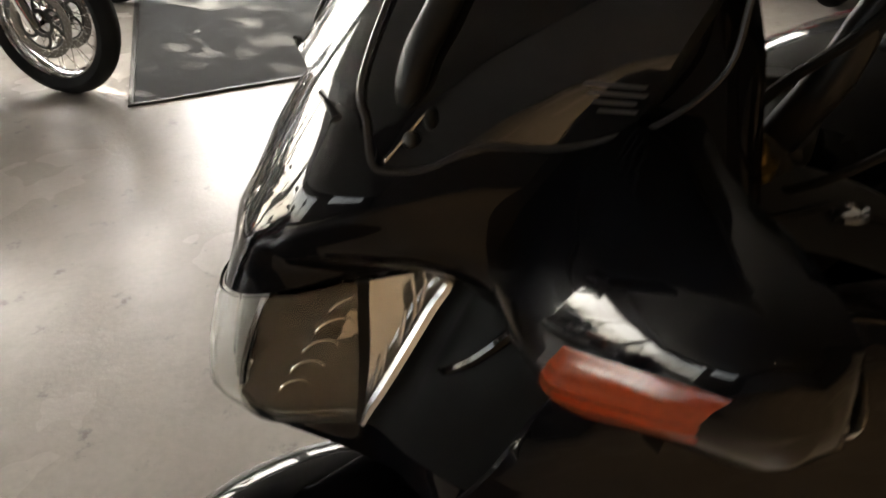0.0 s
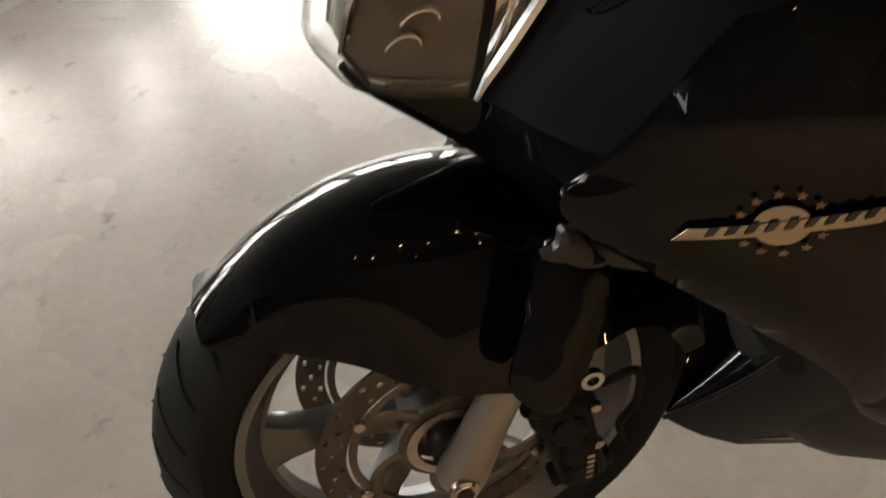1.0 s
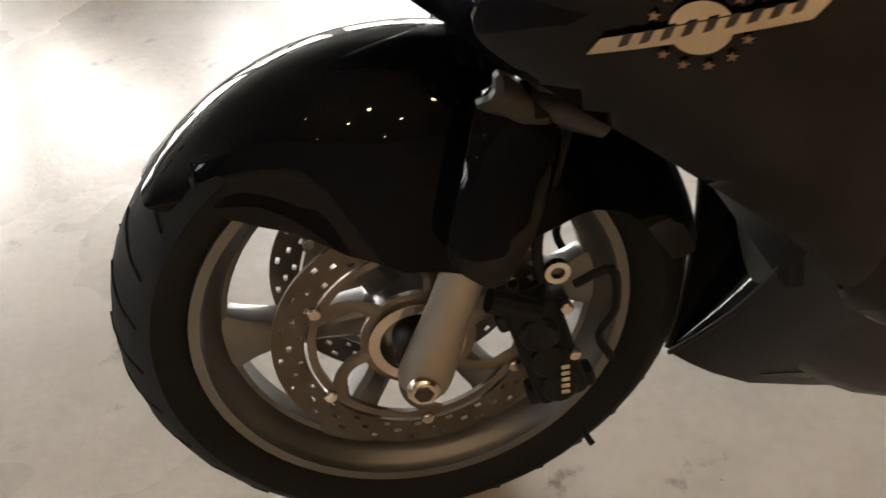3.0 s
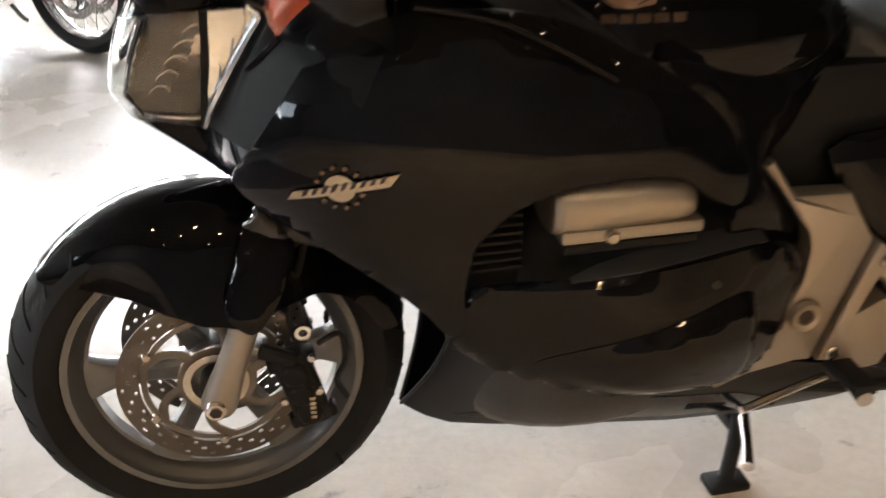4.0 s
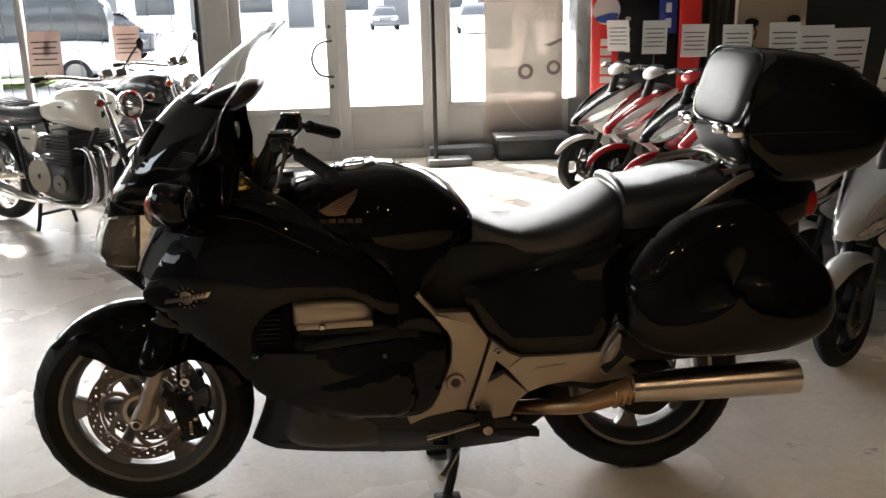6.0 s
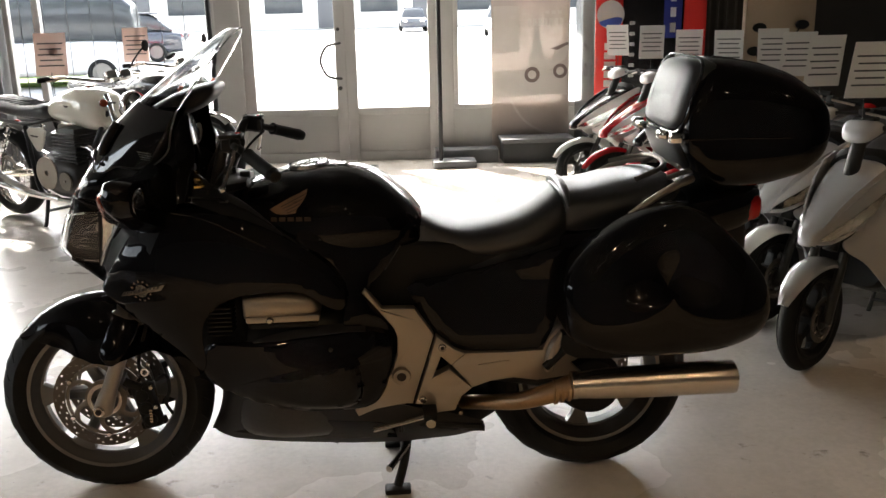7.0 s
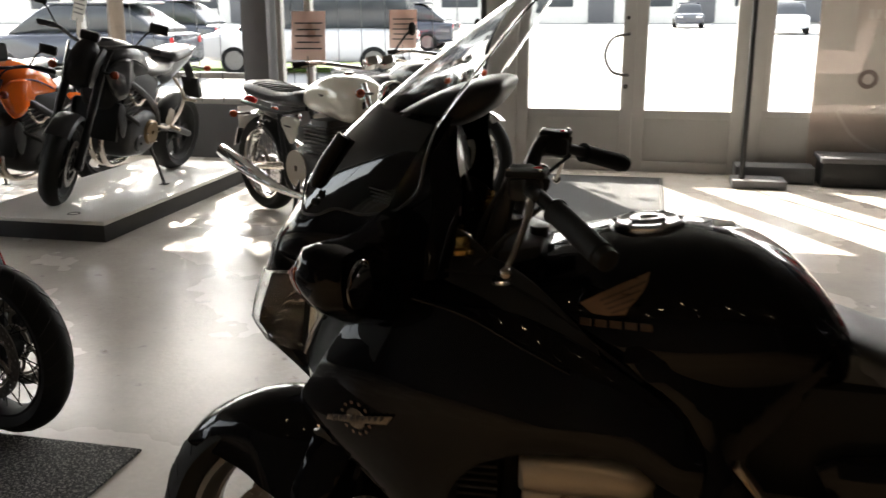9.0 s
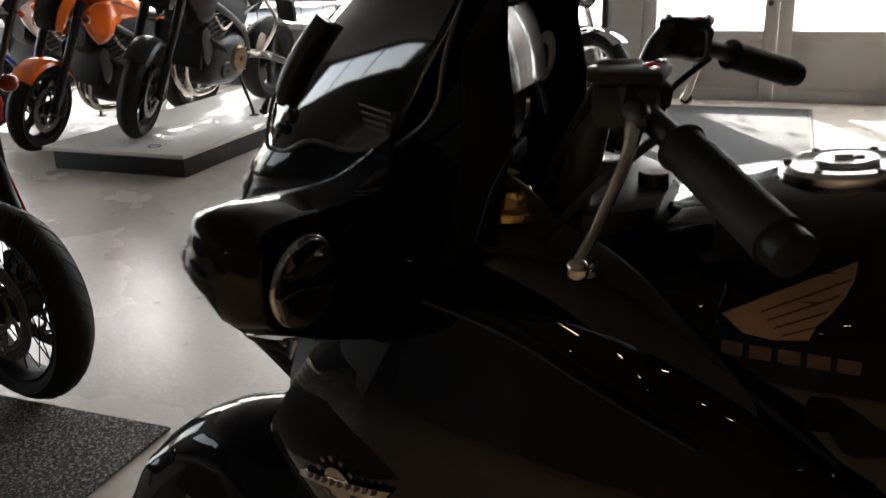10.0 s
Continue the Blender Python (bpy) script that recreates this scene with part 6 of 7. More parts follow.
cover = loft([[Vector((x + 0.004 * math.cos(y * 16), y, z)) for y in [-0.088 + 0.022 * k for k in range(9)]] for x, z in ((0.326, 1.083), (0.323, 1.11), (0.316, 1.14), (0.306, 1.166))], False, False)
part("instrument_cover", thicken(cover, 0.004), COVERM, bike, "glossy instrument cover")
for s in (-1, 1):
    side = loft([[Vector((x, s * y, z)) for x, y in ((0.322 - 0.25 * (z - 1.08), 0.060), (0.318 - 0.25 * (z - 1.08), 0.095), (0.300 - 0.15 * (z - 1.08), 0.132), (0.286, 0.160))] for z in (1.040, 1.08, 1.13, 1.18)], False, False)
    part("dash_side_panel", thicken(side, 0.004), COVERM, bike, "glossy dash side panel")
for s in (-1, 1):
    back = loft([[Vector((x0 + (x1 - x0) * k / 4, s * (y0 + (y1 - y0) * (k / 4) ** 1.5), z + dz * k / 4)) for k in range(5)] for z, x0, y0, x1, y1, dz in ((0.950, 0.308, 0.222, 0.345, 0.198, 0.0), (1.02, 0.309, 0.193, 0.354, 0.176, 0.0), (1.08, 0.312, 0.180, 0.360, 0.160, 0.0), (1.14, 0.307, 0.168, 0.350, 0.150, 0.0), (1.19, 0.336, 0.160, 0.350, 0.150, 0.0))], False, False)
    part("cowl_return", thicken(back, 0.004), GLOSS, bike)
part("display", box(0.313, -0.03, 1.0, 0.320, 0.03, 1.02, 0.003), GREYSAT, bike)
for s in (-1, 1):
    part("inner_cowl", panel([(0.27, 0.93), (0.30, 0.95), (0.40, 0.96), (0.40, 0.985), (0.36, 1.02), (0.31, 1.055), (0.28, 1.03)], lambda x, z: 0.168 - 0.1 * (x - 0.3), s, 0.005, 0.03, 0.006, 0.004, 1), MATTE, bike)
    vent = part("dash_vent", moved(lathe([(0.010, 0.0), (0.013, 0.004), (0.022, 0.005), (0.024, 0.0)], "y", 24, (0, 0, 0), False), pose(0.318, s * 0.112, 1.100, 0, 15, 60 if s > 0 else 120) @ Matrix.Diagonal((0.75, 1, 1.25, 1))), SILVERP, bike)
    part("vent_slot", ellipsoid((0.318, s * 0.112, 1.100), (0.005, 0.006, 0.016), 16, 8), BADGEDK, vent)
part("cockpit_floor", box(0.28, -0.16, 0.86, 0.50, 0.16, 0.93, 0.02), MATTE, bike)
for s in (-1, 1):
    inner = loft([[Vector((x, s * y0, z0)), Vector((x, s * (0.6 * y0 + 0.4 * y1), z0 - 0.012)), Vector((x, s * y1, z1))] for x, y0, z0, y1, z1 in ((0.285, 0.205, 0.955, 0.10, 0.925), (0.34, 0.200, 0.965, 0.10, 0.925), (0.42, 0.185, 0.955, 0.11, 0.925), (0.50, 0.200, 0.920, 0.15, 0.900), (0.58, 0.225, 0.870, 0.17, 0.850), (0.66, 0.235, 0.815, 0.18, 0.80))], False, False)
    part("inner_panel", thicken(inner, 0.005), MATTE, bike)
part("triple_clamp", body([(0.38, 0.955, 0.985, 0.10), (0.42, 0.95, 0.99, 0.14), (0.48, 0.955, 0.985, 0.08)], 4, 20, 3), DARKMET, bike)
part("steering_nut", disc_of(0.02, 0.02, (0.42, 0, 0.998), "z", 6), STEEL, bike)
part("key_switch", disc_of(0.016, 0.02, (0.47, -0.02, 0.99), "z", 18), DARKMET, bike)

for s in (-1, 1):
    A, B = Vector((0.594, s * 0.372, 1.050)), Vector((0.490, s * 0.234, 1.100))
    d = (B - A).normalized()
    clip = Vector((0.405, s * 0.125, 0.99))
    part("handlebar", tube([tuple(clip), tuple(clip + Vector((0.02, s * 0.03, 0.06))), tuple(B + d * 0.07), tuple(B), tuple(A)], [0.018, 0.017, 0.012, 0.011, 0.011], 12, 4), BLACKMET, bike)
    gr = part("grip", tube([tuple(A - d * 0.004), tuple(A), tuple(A + d * 0.01), tuple(A + d * 0.115), tuple(A + d * 0.125)], [0.012, 0.0190, 0.0185, 0.0175, 0.020], 18, 2), RUBBER, bike, "black rubber handlebar grip")
    for k in range(9):
        c = A + d * (0.014 + 0.011 * k)
        rot = d.to_track_quat("Z", "Y").to_matrix().to_4x4()
        part("grip_rib", moved(lathe([(0.0165, -0.0012), (0.0180, 0.0), (0.0165, 0.0012)], "z", 16), Matrix.Translation(c) @ rot), RUBBER, gr)
    part("bar_end", tube([tuple(A - d * 0.022), tuple(A - d * 0.018), tuple(A - d * 0.002)], [0.009, 0.0165, 0.0165], 14, 1), MATTE, bike)
    sw = part("switch_box", moved(joined(box(-0.030, -0.022, -0.022, 0.030, 0.022, 0.024, 0.008), box(-0.012, -0.036, -0.01, 0.018, -0.018, 0.012, 0.005)), Matrix.Translation(B + d * 0.035) @ d.to_track_quat("X", "Z").to_matrix().to_4x4()), MATTE, bike)
    part("switch_button", ellipsoid(tuple(B + d * 0.035 + Vector((0.018, 0, 0.022))), (0.010, 0.008, 0.007)), REDLENS, sw)
    resv = part("fluid_reservoir", box(0.445, s * 0.215 - 0.025, 1.088, 0.498, s * 0.215 + 0.025, 1.124, 0.008), SATIN, bike)
    part("reservoir_lid", box(0.441, s * 0.215 - 0.029, 1.125, 0.502, s * 0.215 + 0.029, 1.136, 0.004), MATTE, resv)
    for dx, dy in ((-0.024, -0.022), (0.024, 0.022), (-0.024, 0.022), (0.024, -0.022)):
        part("lid_screw", disc_of(0.004, 0.004, (0.47 + dx, s * 0.215 + dy, 1.137), "z", 10), STEEL, resv)
    part("master_cylinder", tube([(0.440, s * 0.175, 1.098), (0.475, s * 0.225, 1.105), (0.486, s * 0.252, 1.101), (0.49, s * 0.262, 1.10)], [0.011, 0.012, 0.010, 0.003], 12, 3), DARKMET, bike)
    part("lever", joined(ellipsoid((0.462, s * 0.357, 1.011), (0.009, 0.008, 0.009), 16, 10), tube([(0.470, s * 0.225, 1.098), (0.482, s * 0.255, 1.095), (0.482, s * 0.285, 1.075), (0.470, s * 0.325, 1.035), (0.462, s * 0.350, 1.015), (0.462, s * 0.356, 1.012)], [0.009, 0.0075, 0.0055, 0.0045, 0.005, 0.006], 10, 4)), STEEL, bike, "polished metal hand lever")
    part("hose", tube([(0.44, s * 0.19, 1.11), (0.42, s * 0.17, 1.08), (0.385, s * 0.12, 1.02), (0.37, s * 0.10, 0.95)], 0.005, 8, 4), RUBBER, bike)
    part("cable", tube([(0.50, s * 0.24, 1.085), (0.45, s * 0.24, 1.04), (0.40, s * 0.19, 0.98), (0.36, s * 0.12, 0.94)], 0.004, 8, 4), RUBBER, bike)
    part("fork_cap", joined(lathe([(0.030, -0.014), (0.031, -0.006), (0.024, -0.002), (0.023, 0.006), (0.020, 0.013), (0.012, 0.017), (0.001, 0.018)], "z", 28, (0.352, s * 0.150, 0.996), True), disc_of(0.010, 0.016, (0.352, s * 0.150, 1.018), "z", 6)), BRASS, bike)
    part("lid_lock", joined(lathe([(0.010, 0.0), (0.016, 0.004), (0.018, 0.0)], "z", 20, (0.43, s * 0.19, 0.945), False), disc_of(0.010, 0.006, (0.43, s * 0.19, 0.945), "z", 16)), CHROME, bike)

# windscreen: clear shell with a dark mask along its lower edge
def screen_point(q, a, out=0.0):
    """q from the base (0) to the tip (1); a across, from -1 to 1."""
    x = 0.002 + 0.452 * q
    z = float(np.interp(x, [0.0, 0.04, 0.113, 0.19, 0.302, 0.40, 0.456], [1.002, 1.066, 1.142, 1.211, 1.298, 1.370, 1.408]))
    half = 0.175 + 0.045 * math.sin(math.pi * min(1, q * 1.1)) - 0.045 * q
    if q > 0.80:
        half *= math.sqrt(max(0.0, 1 - ((q - 0.80) / 0.202) ** 2)) * 0.999 + 0.001
    back = 0.035 + 0.17 * (1 - q)
    return Vector((x + back * abs(a) ** 3.5 + out * -0.8, a * half, z - 0.05 * abs(a) ** 2 * (1 - q) + out * 0.6))


scr = part("windscreen", thicken(loft([[screen_point(0.10 + 0.90 * i / 22, -1 + 2 * j / 24, 0.004) for j in range(25)] for i in range(23)], False, False), 0.003), CLEAR, bike, "clear curved windscreen")
def mask_foot(a):
    return float(np.interp(abs(a), [0.0, 0.27, 0.38, 0.51, 0.61, 0.69, 0.78, 0.85, 0.94, 1.0], [0.37, 0.31, 0.23, 0.135, 0.095, 0.058, 0.065, 0.095, 0.105, 0.13]))


part("screen_mask", thicken(loft([[screen_point(mask_foot(-1 + j / 20) + (0.44 - mask_foot(-1 + j / 20)) * i / 8, -1 + j / 20, 0.008) for j in range(41)] for i in range(9)], False, False), 0.002), SMOKE, scr, "black masked lower edge of the screen")
part("screen_edge", tube([tuple(screen_point(0.12 + 0.88 * k / 14, -1, 0.004)) for k in range(15)], 0.003, 6, 1), CLEAR, scr)
part("screen_edge", tube([tuple(screen_point(0.12 + 0.88 * k / 14, 1, 0.004)) for k in range(15)], 0.003, 6, 1), CLEAR, scr)
edge = [(0.31, -0.27), (0.23, -0.38), (0.135, -0.51), (0.095, -0.61), (0.06, -0.67), (0.055, -0.71), (0.065, -0.78), (0.09, -0.83), (0.10, -0.87), (0.105, -0.94), (0.125, -0.99), (0.15, -1.03), (0.22, -1.06), (0.32, -1.04), (0.45, -1.01)]
for s in (-1, 1):
    part("screen_bead", tube([tuple(screen_point(q, -s * a, 0.011)) for q, a in edge], [0.0012] + [0.0024] * 13 + [0.0012], 6, 4), GREYSAT, scr)
    arm = [screen_point(q, -s * a, 0.010) + Vector((-0.006, 0, 0.006)) for q, a in ((0.125, -0.69), (0.150, -0.675), (0.19, -0.645), (0.23, -0.63), (0.30, -0.59))]
    br = part("screen_bracket", tube([tuple(p) for p in arm], [0.005, 0.011, 0.012, 0.012, 0.011], 14, 4), SATIN, scr, "black moulded screen bracket")
    part("bracket_bolt", ellipsoid(tuple(screen_point(0.24, -s * -0.645, 0.024)), (0.005, 0.005, 0.005)), BADGEDK, br)
    part("screen_bolt", ellipsoid(tuple(screen_point(0.09, -s * -0.73, 0.012)), (0.006, 0.007, 0.006)), DARKMET, scr)
    part("screen_bolt", ellipsoid(tuple(screen_point(0.12, -s * -0.74, 0.012)), (0.005, 0.004, 0.008)), MATTE, scr)
    part("screen_stay", tube([tuple(screen_point(0.065, -s * -0.70, 0.011)), tuple(screen_point(0.125, -s * -0.72, 0.011))], 0.0013, 6, 1), STEEL, scr)
    part("nozzle_hose", tube([tuple(screen_point(q, -s * a, 0.011)) for q, a in ((0.085, -0.52), (0.095, -0.46), (0.10, -0.38))], [0.005, 0.003, 0.002], 8, 3), MATTE, scr)
for k in range(4):
    q = 0.158 + 0.011 * k
    a0, a1 = -0.955 + 0.012 * k, -0.998 + 0.006 * (k % 2)
    bar = loft([[screen_point(q + d, a0 + (a1 - a0) * j / 4, 0.0105) for j in range(5)] for d in (0, 0.004)], False, False)
    part("label_bar", thicken(bar, 0.0006), INK, scr)


# ---- the other machines ----
def tag_sheet(parent, at, turn, paper=None, w=0.16, h=0.22, tilt=8):
    """A printed price sheet on a thin clip."""
    sh = part("price_sheet", moved(box(-w / 2, -0.001, 0, w / 2, 0.001, h, 0), Matrix.Translation(at) @ pose(0, 0, 0, tilt, 0, turn)), paper or PAPER, parent, "printed paper price sheet")
    for k in range(5):
        wd = w * (0.34 if k % 2 else 0.40)
        part("print_bar", moved(joined(box(-wd, -0.0025, h * (0.22 + 0.13 * k), wd, -0.0015, h * (0.25 + 0.13 * k), 0), box(-wd, 0.0015, h * (0.22 + 0.13 * k), wd, 0.0025, h * (0.25 + 0.13 * k), 0)), Matrix.Translation(at) @ pose(0, 0, 0, tilt, 0, turn)), INK, sh)
    part("clip_wire", tube([(at[0], at[1], at[2] - 0.13), (at[0], at[1] + 0.004, at[2] + 0.02)], 0.0025, 6, 1), DARKMET, sh)
    return sh


def indicator(parent, at, out):
    a, b = Vector(at), Vector(at) + Vector(out)
    st = part("indicator_stem", tube([tuple(a), tuple(b)], 0.008, 8, 1), DARKMET, parent)
    part("indicator_lens", ellipsoid(tuple(b), (0.026, 0.030, 0.026), 14, 8), AMBER, st)


def mirror_on(parent, base, tip, size=(0.012, 0.055, 0.036), angular=False):
    st = part("mirror_stem", tube([tuple(base), tuple(Vector(base).lerp(Vector(tip), 0.5) + Vector((-0.02, 0, 0.03))), tuple(tip)], 0.006, 8, 4), MATTE, parent)
    part("mirror_head", box(tip[0] - size[0], tip[1] - size[1], tip[2] - size[2], tip[0] + size[0], tip[1] + size[1], tip[2] + size[2], 0.011, 3) if angular else ellipsoid(tuple(tip), size, 16, 10), MATTE, st)
    part("mirror_face", ellipsoid((tip[0] + 0.008, tip[1], tip[2]), (0.006, size[1] * 0.88, size[2] * 0.86), 16, 8), MIRROR, st)


def roadster(name, label, m, tank_mat, lift=0.0, paper=None, group="display motorcycles"):
    """A classic four-cylinder roadster with wire wheels, twin shocks and chrome exhausts."""
    ob = thing(name, label, "motorcycle", group, m)
    wheel(ob, (0, 0, 0.325), 0.325, 0.055, 0.245, "spoke", 0.148, (-1, 1), "front_wheel", CHROME, detail=False)
    wheel(ob, (1.49, 0, 0.325 + lift), 0.325, 0.07, 0.240, "spoke", 0.128, (1,), "rear_wheel", CHROME, detail=False)
    L = lift * 0.7
    for s in (-1, 1):
        part("fork_leg", tube([(0.0, s * 0.095, 0.31), (0.10, s * 0.095, 0.56), (0.25, s * 0.095, 0.95)], [0.026, 0.024, 0.019], 12, 3), CHROME, ob)
        part("fork_cover", tube([(0.10, s * 0.095, 0.56), (0.13, s * 0.095, 0.64)], 0.030, 12, 1), DARKMET, ob)
        part("rear_shock", tube([(1.46, s * 0.14, 0.36 + lift), (1.30, s * 0.14, 0.69 + L)], 0.012, 10, 1), CHROME, ob)
        coil = [(1.46 - 0.16 * k / 60 + 0.020 * math.cos(k * 0.85) * 0.4, s * 0.14 + 0.024 * math.sin(k * 0.85), 0.38 + lift + 0.28 * k / 60 + 0.020 * math.cos(k * 0.85) * 0.3) for k in range(60)]
        part("shock_spring", tube(coil, 0.0045, 6, 1), CHROME, ob)
        part("swing_arm", tube([(1.0, s * 0.11, 0.38 + L), (1.49, s * 0.12, 0.325 + lift)], 0.026, 10, 1), STEEL, ob)
        indicator(ob, (0.16, s * 0.10, 0.90), (-0.02, s * 0.10, 0.01))
        indicator(ob, (1.60, s * 0.06, 0.66 + lift), (0.04, s * 0.10, 0.0))
        part("frame_tube", tube([(0.30, s * 0.05, 0.84), (0.42, s * 0.12, 0.55), (0.50, s * 0.14, 0.24), (0.95, s * 0.15, 0.24), (1.05, s * 0.14, 0.45), (1.12, s * 0.12, 0.70 + L)], 0.017, 10, 4), SATIN, ob)
        part("seat_rail", tube([(0.85, s * 0.09, 0.76), (1.15, s * 0.11, 0.71 + L), (1.62, s * 0.10, 0.74 + lift)], 0.014, 10, 4), SATIN, ob)
        part("side_cover", panel([(0.88, 0.70 + L), (1.12, 0.685 + L), (1.06, 0.60), (0.99, 0.52), (0.93, 0.58)], lambda x, z: 0.135, s, 0.012, 0.04, 0.006, 0.006, 1), tank_mat, ob)
        part("side_badge", panel([(0.96, 0.645), (1.05, 0.650), (1.04, 0.638), (0.97, 0.634)], lambda x, z: 0.138, s, 0.002, 0.05, 0, 0, 0), BADGEDK, ob)
        part("silencer", tube([(0.72, s * 0.20, 0.235), (1.0, s * 0.23, 0.26 + 0.3 * L), (1.20, s * 0.25, 0.31 + 0.6 * L), (1.52, s * 0.26, 0.39 + lift), (1.64, s * 0.26, 0.42 + lift)], [0.022, 0.028, 0.045, 0.050, 0.046], 16, 4), CHROME, ob, "chrome megaphone silencer")
        part("engine_cover", lathe([(0.02, -0.016), (0.06, -0.020), (0.095, -0.012), (0.112, 0.0), (0.112, 0.01), (0.02, 0.01)], "y", 28, (0.80, s * 0.21, 0.41)), ALU, ob)
        part("engine_cover", lathe([(0.01, -0.010), (0.05, -0.008), (0.062, 0.0), (0.062, 0.01), (0.01, 0.01)], "y", 24, (0.60, s * 0.215, 0.37)), CASTDK, ob)
        part("grip", tube([(0.46, s * 0.29, 1.06), (0.50, s * 0.40, 1.055)], 0.017, 12, 1), RUBBER, ob)
        part("lever", tube([(0.41, s * 0.26, 1.065), (0.44, s * 0.38, 1.045)], 0.006, 8, 1), ALU, ob)
        mirror_on(ob, (0.42, s * 0.24, 1.075), (0.36, s * 0.36, 1.24), (0.010, 0.030, 0.040))
        part("badge", panel([(0.50, 0.868), (0.62, 0.872), (0.61, 0.858), (0.51, 0.855)], lambda x, z: 0.153, s, 0.003, 0.05, 0, 0, 0), BADGEDK, ob)
        part("instrument", joined(lathe([(0.0005, -0.02), (0.045, -0.02), (0.05, 0.0), (0.045, 0.03), (0.0005, 0.03)], "z", 20, (0, 0, 0), False)), CHROME, ob).matrix_basis = pose(0.22, s * 0.055, 1.06, 0, 25, 0)
        for k in (0, 1):
            y = s * (0.045 + 0.085 * k)
            part("exhaust_header", tube([(0.50, y, 0.60), (0.40, y, 0.58), (0.36, y, 0.45), (0.38, y * 1.05, 0.28), (0.50, y * 1.2, 0.215), (0.72, s * 0.20, 0.225)], 0.020, 12, 5), CHROME, ob)
    for k in range(9):
        part("cooling_fin", box(0.49, -0.20, 0.50 + 0.022 * k, 0.73, 0.20, 0.508 + 0.022 * k, 0.002), DARKMET, ob)
    part("cylinder_block", box(0.52, -0.17, 0.44, 0.70, 0.17, 0.72, 0.012), DARKMET, ob)
    part("crankcase", body([(0.48, 0.28, 0.42, 0.12), (0.52, 0.24, 0.50, 0.20), (0.72, 0.23, 0.54, 0.215), (0.90, 0.26, 0.54, 0.17), (0.98, 0.32, 0.46, 0.09)], 4, 20, 3), DARKMET, ob)
    part("carburettors", box(0.72, -0.19, 0.58, 0.82, 0.19, 0.67, 0.02), DARKMET, ob)
    part("fuel_tank", body([(0.30, 0.76, 0.88, 0.06), (0.32, 0.72, 0.93, 0.11), (0.42, 0.70, 0.975, 0.148), (0.55, 0.71, 0.985, 0.155), (0.70, 0.73, 0.965, 0.14), (0.84, 0.75, 0.91, 0.11), (0.92, 0.77, 0.86, 0.07)], 2.8, 28, 4), tank_mat, ob, "painted teardrop fuel tank")
    part("tank_cap", disc_of(0.032, 0.016, (0.52, 0, 0.99), "z", 20, 0.004), CHROME, ob)
    sl = part("seat", body([(0.86, 0.76, 0.84, 0.10), (0.92, 0.75 + L * 0.6, 0.86 + L * 0.6, 0.13), (1.15, 0.75 + L, 0.845 + L, 0.14), (1.35, 0.76 + L, 0.865 + lift, 0.14), (1.55, 0.79 + lift, 0.885 + lift, 0.12), (1.64, 0.81 + lift, 0.86 + lift, 0.06)], 3.2, 24, 4), VINYL, ob, "black ribbed dual seat")
    for k in range(9):
        x = 1.0 + 0.055 * k
        zt = float(np.interp(x, [0.92, 1.15, 1.35, 1.55], [0.86 + L * 0.6, 0.845 + L, 0.865 + lift, 0.885 + lift]))
        part("seat_rib", tube([(x, -0.11, zt - 0.004), (x, 0, zt + 0.001), (x, 0.11, zt - 0.004)], 0.005, 6, 3), VINYL, sl)
    part("front_mudguard", thicken(loft([[Vector((r * math.cos(a), y, 0.325 + r * math.sin(a))) for r, y in ((0.335, -0.065), (0.352, -0.045), (0.358, 0), (0.352, 0.045), (0.335, 0.065))] for a in [radians(25 + 8 * k) for k in range(14)]], False, False), 0.002), CHROME, ob)
    part("rear_mudguard", thicken(loft([[Vector((1.49 + r * math.cos(a), y, 0.325 + lift + r * math.sin(a))) for r, y in ((0.34, -0.075), (0.365, -0.05), (0.372, 0), (0.365, 0.05), (0.34, 0.075))] for a in [radians(15 + 8 * k) for k in range(14)]], False, False), 0.002), CHROME, ob)
    hl = part("headlamp", lathe([(0.0005, 0.10), (0.05, 0.09), (0.085, 0.04), (0.092, 0.0), (0.09, -0.012), (0.08, -0.012)], "x", 32, (0.10, 0, 0.88), False), CHROME, ob, "round chrome headlamp")
    part("headlamp_lens", ellipsoid((0.095, 0, 0.88), (0.020, 0.082, 0.082), 24, 12), LENS, hl)
    part("handlebar", tube([(0.50, -0.40, 1.055), (0.44, -0.27, 1.065), (0.33, -0.11, 1.04), (0.31, 0, 1.03), (0.33, 0.11, 1.04), (0.44, 0.27, 1.065), (0.50, 0.40, 1.055)], 0.011, 10, 5), CHROME, ob)
    part("tail_lamp", ellipsoid((1.68, 0, 0.74 + lift), (0.05, 0.05, 0.035), 16, 10), REDLENS, ob)
    part("plate_holder", box(1.70, -0.09, 0.55 + lift, 1.71, 0.09, 0.70 + lift, 0.003), PAPER, ob)
    part("centre_stand", joined(tube([(0.98, -0.10, 0.25), (0.98, -0.15, 0.03), (0.99, -0.16, 0.0)], 0.014, 8, 2), tube([(0.98, 0.10, 0.25), (0.98, 0.15, 0.03), (0.99, 0.16, 0.0)], 0.014, 8, 2), tube([(0.98, -0.13, 0.11), (0.98, 0.13, 0.11)], 0.012, 8, 1)), SATIN, ob)
    part("side_stand", tube([(0.78, -0.18, 0.24), (0.74, -0.27, 0.06), (0.73, -0.30, 0.03)], 0.012, 8, 2), SATIN, ob)
    tag_sheet(ob, (0.335, 0.40, 1.09), 40, paper, 0.19, 0.26)
    return ob


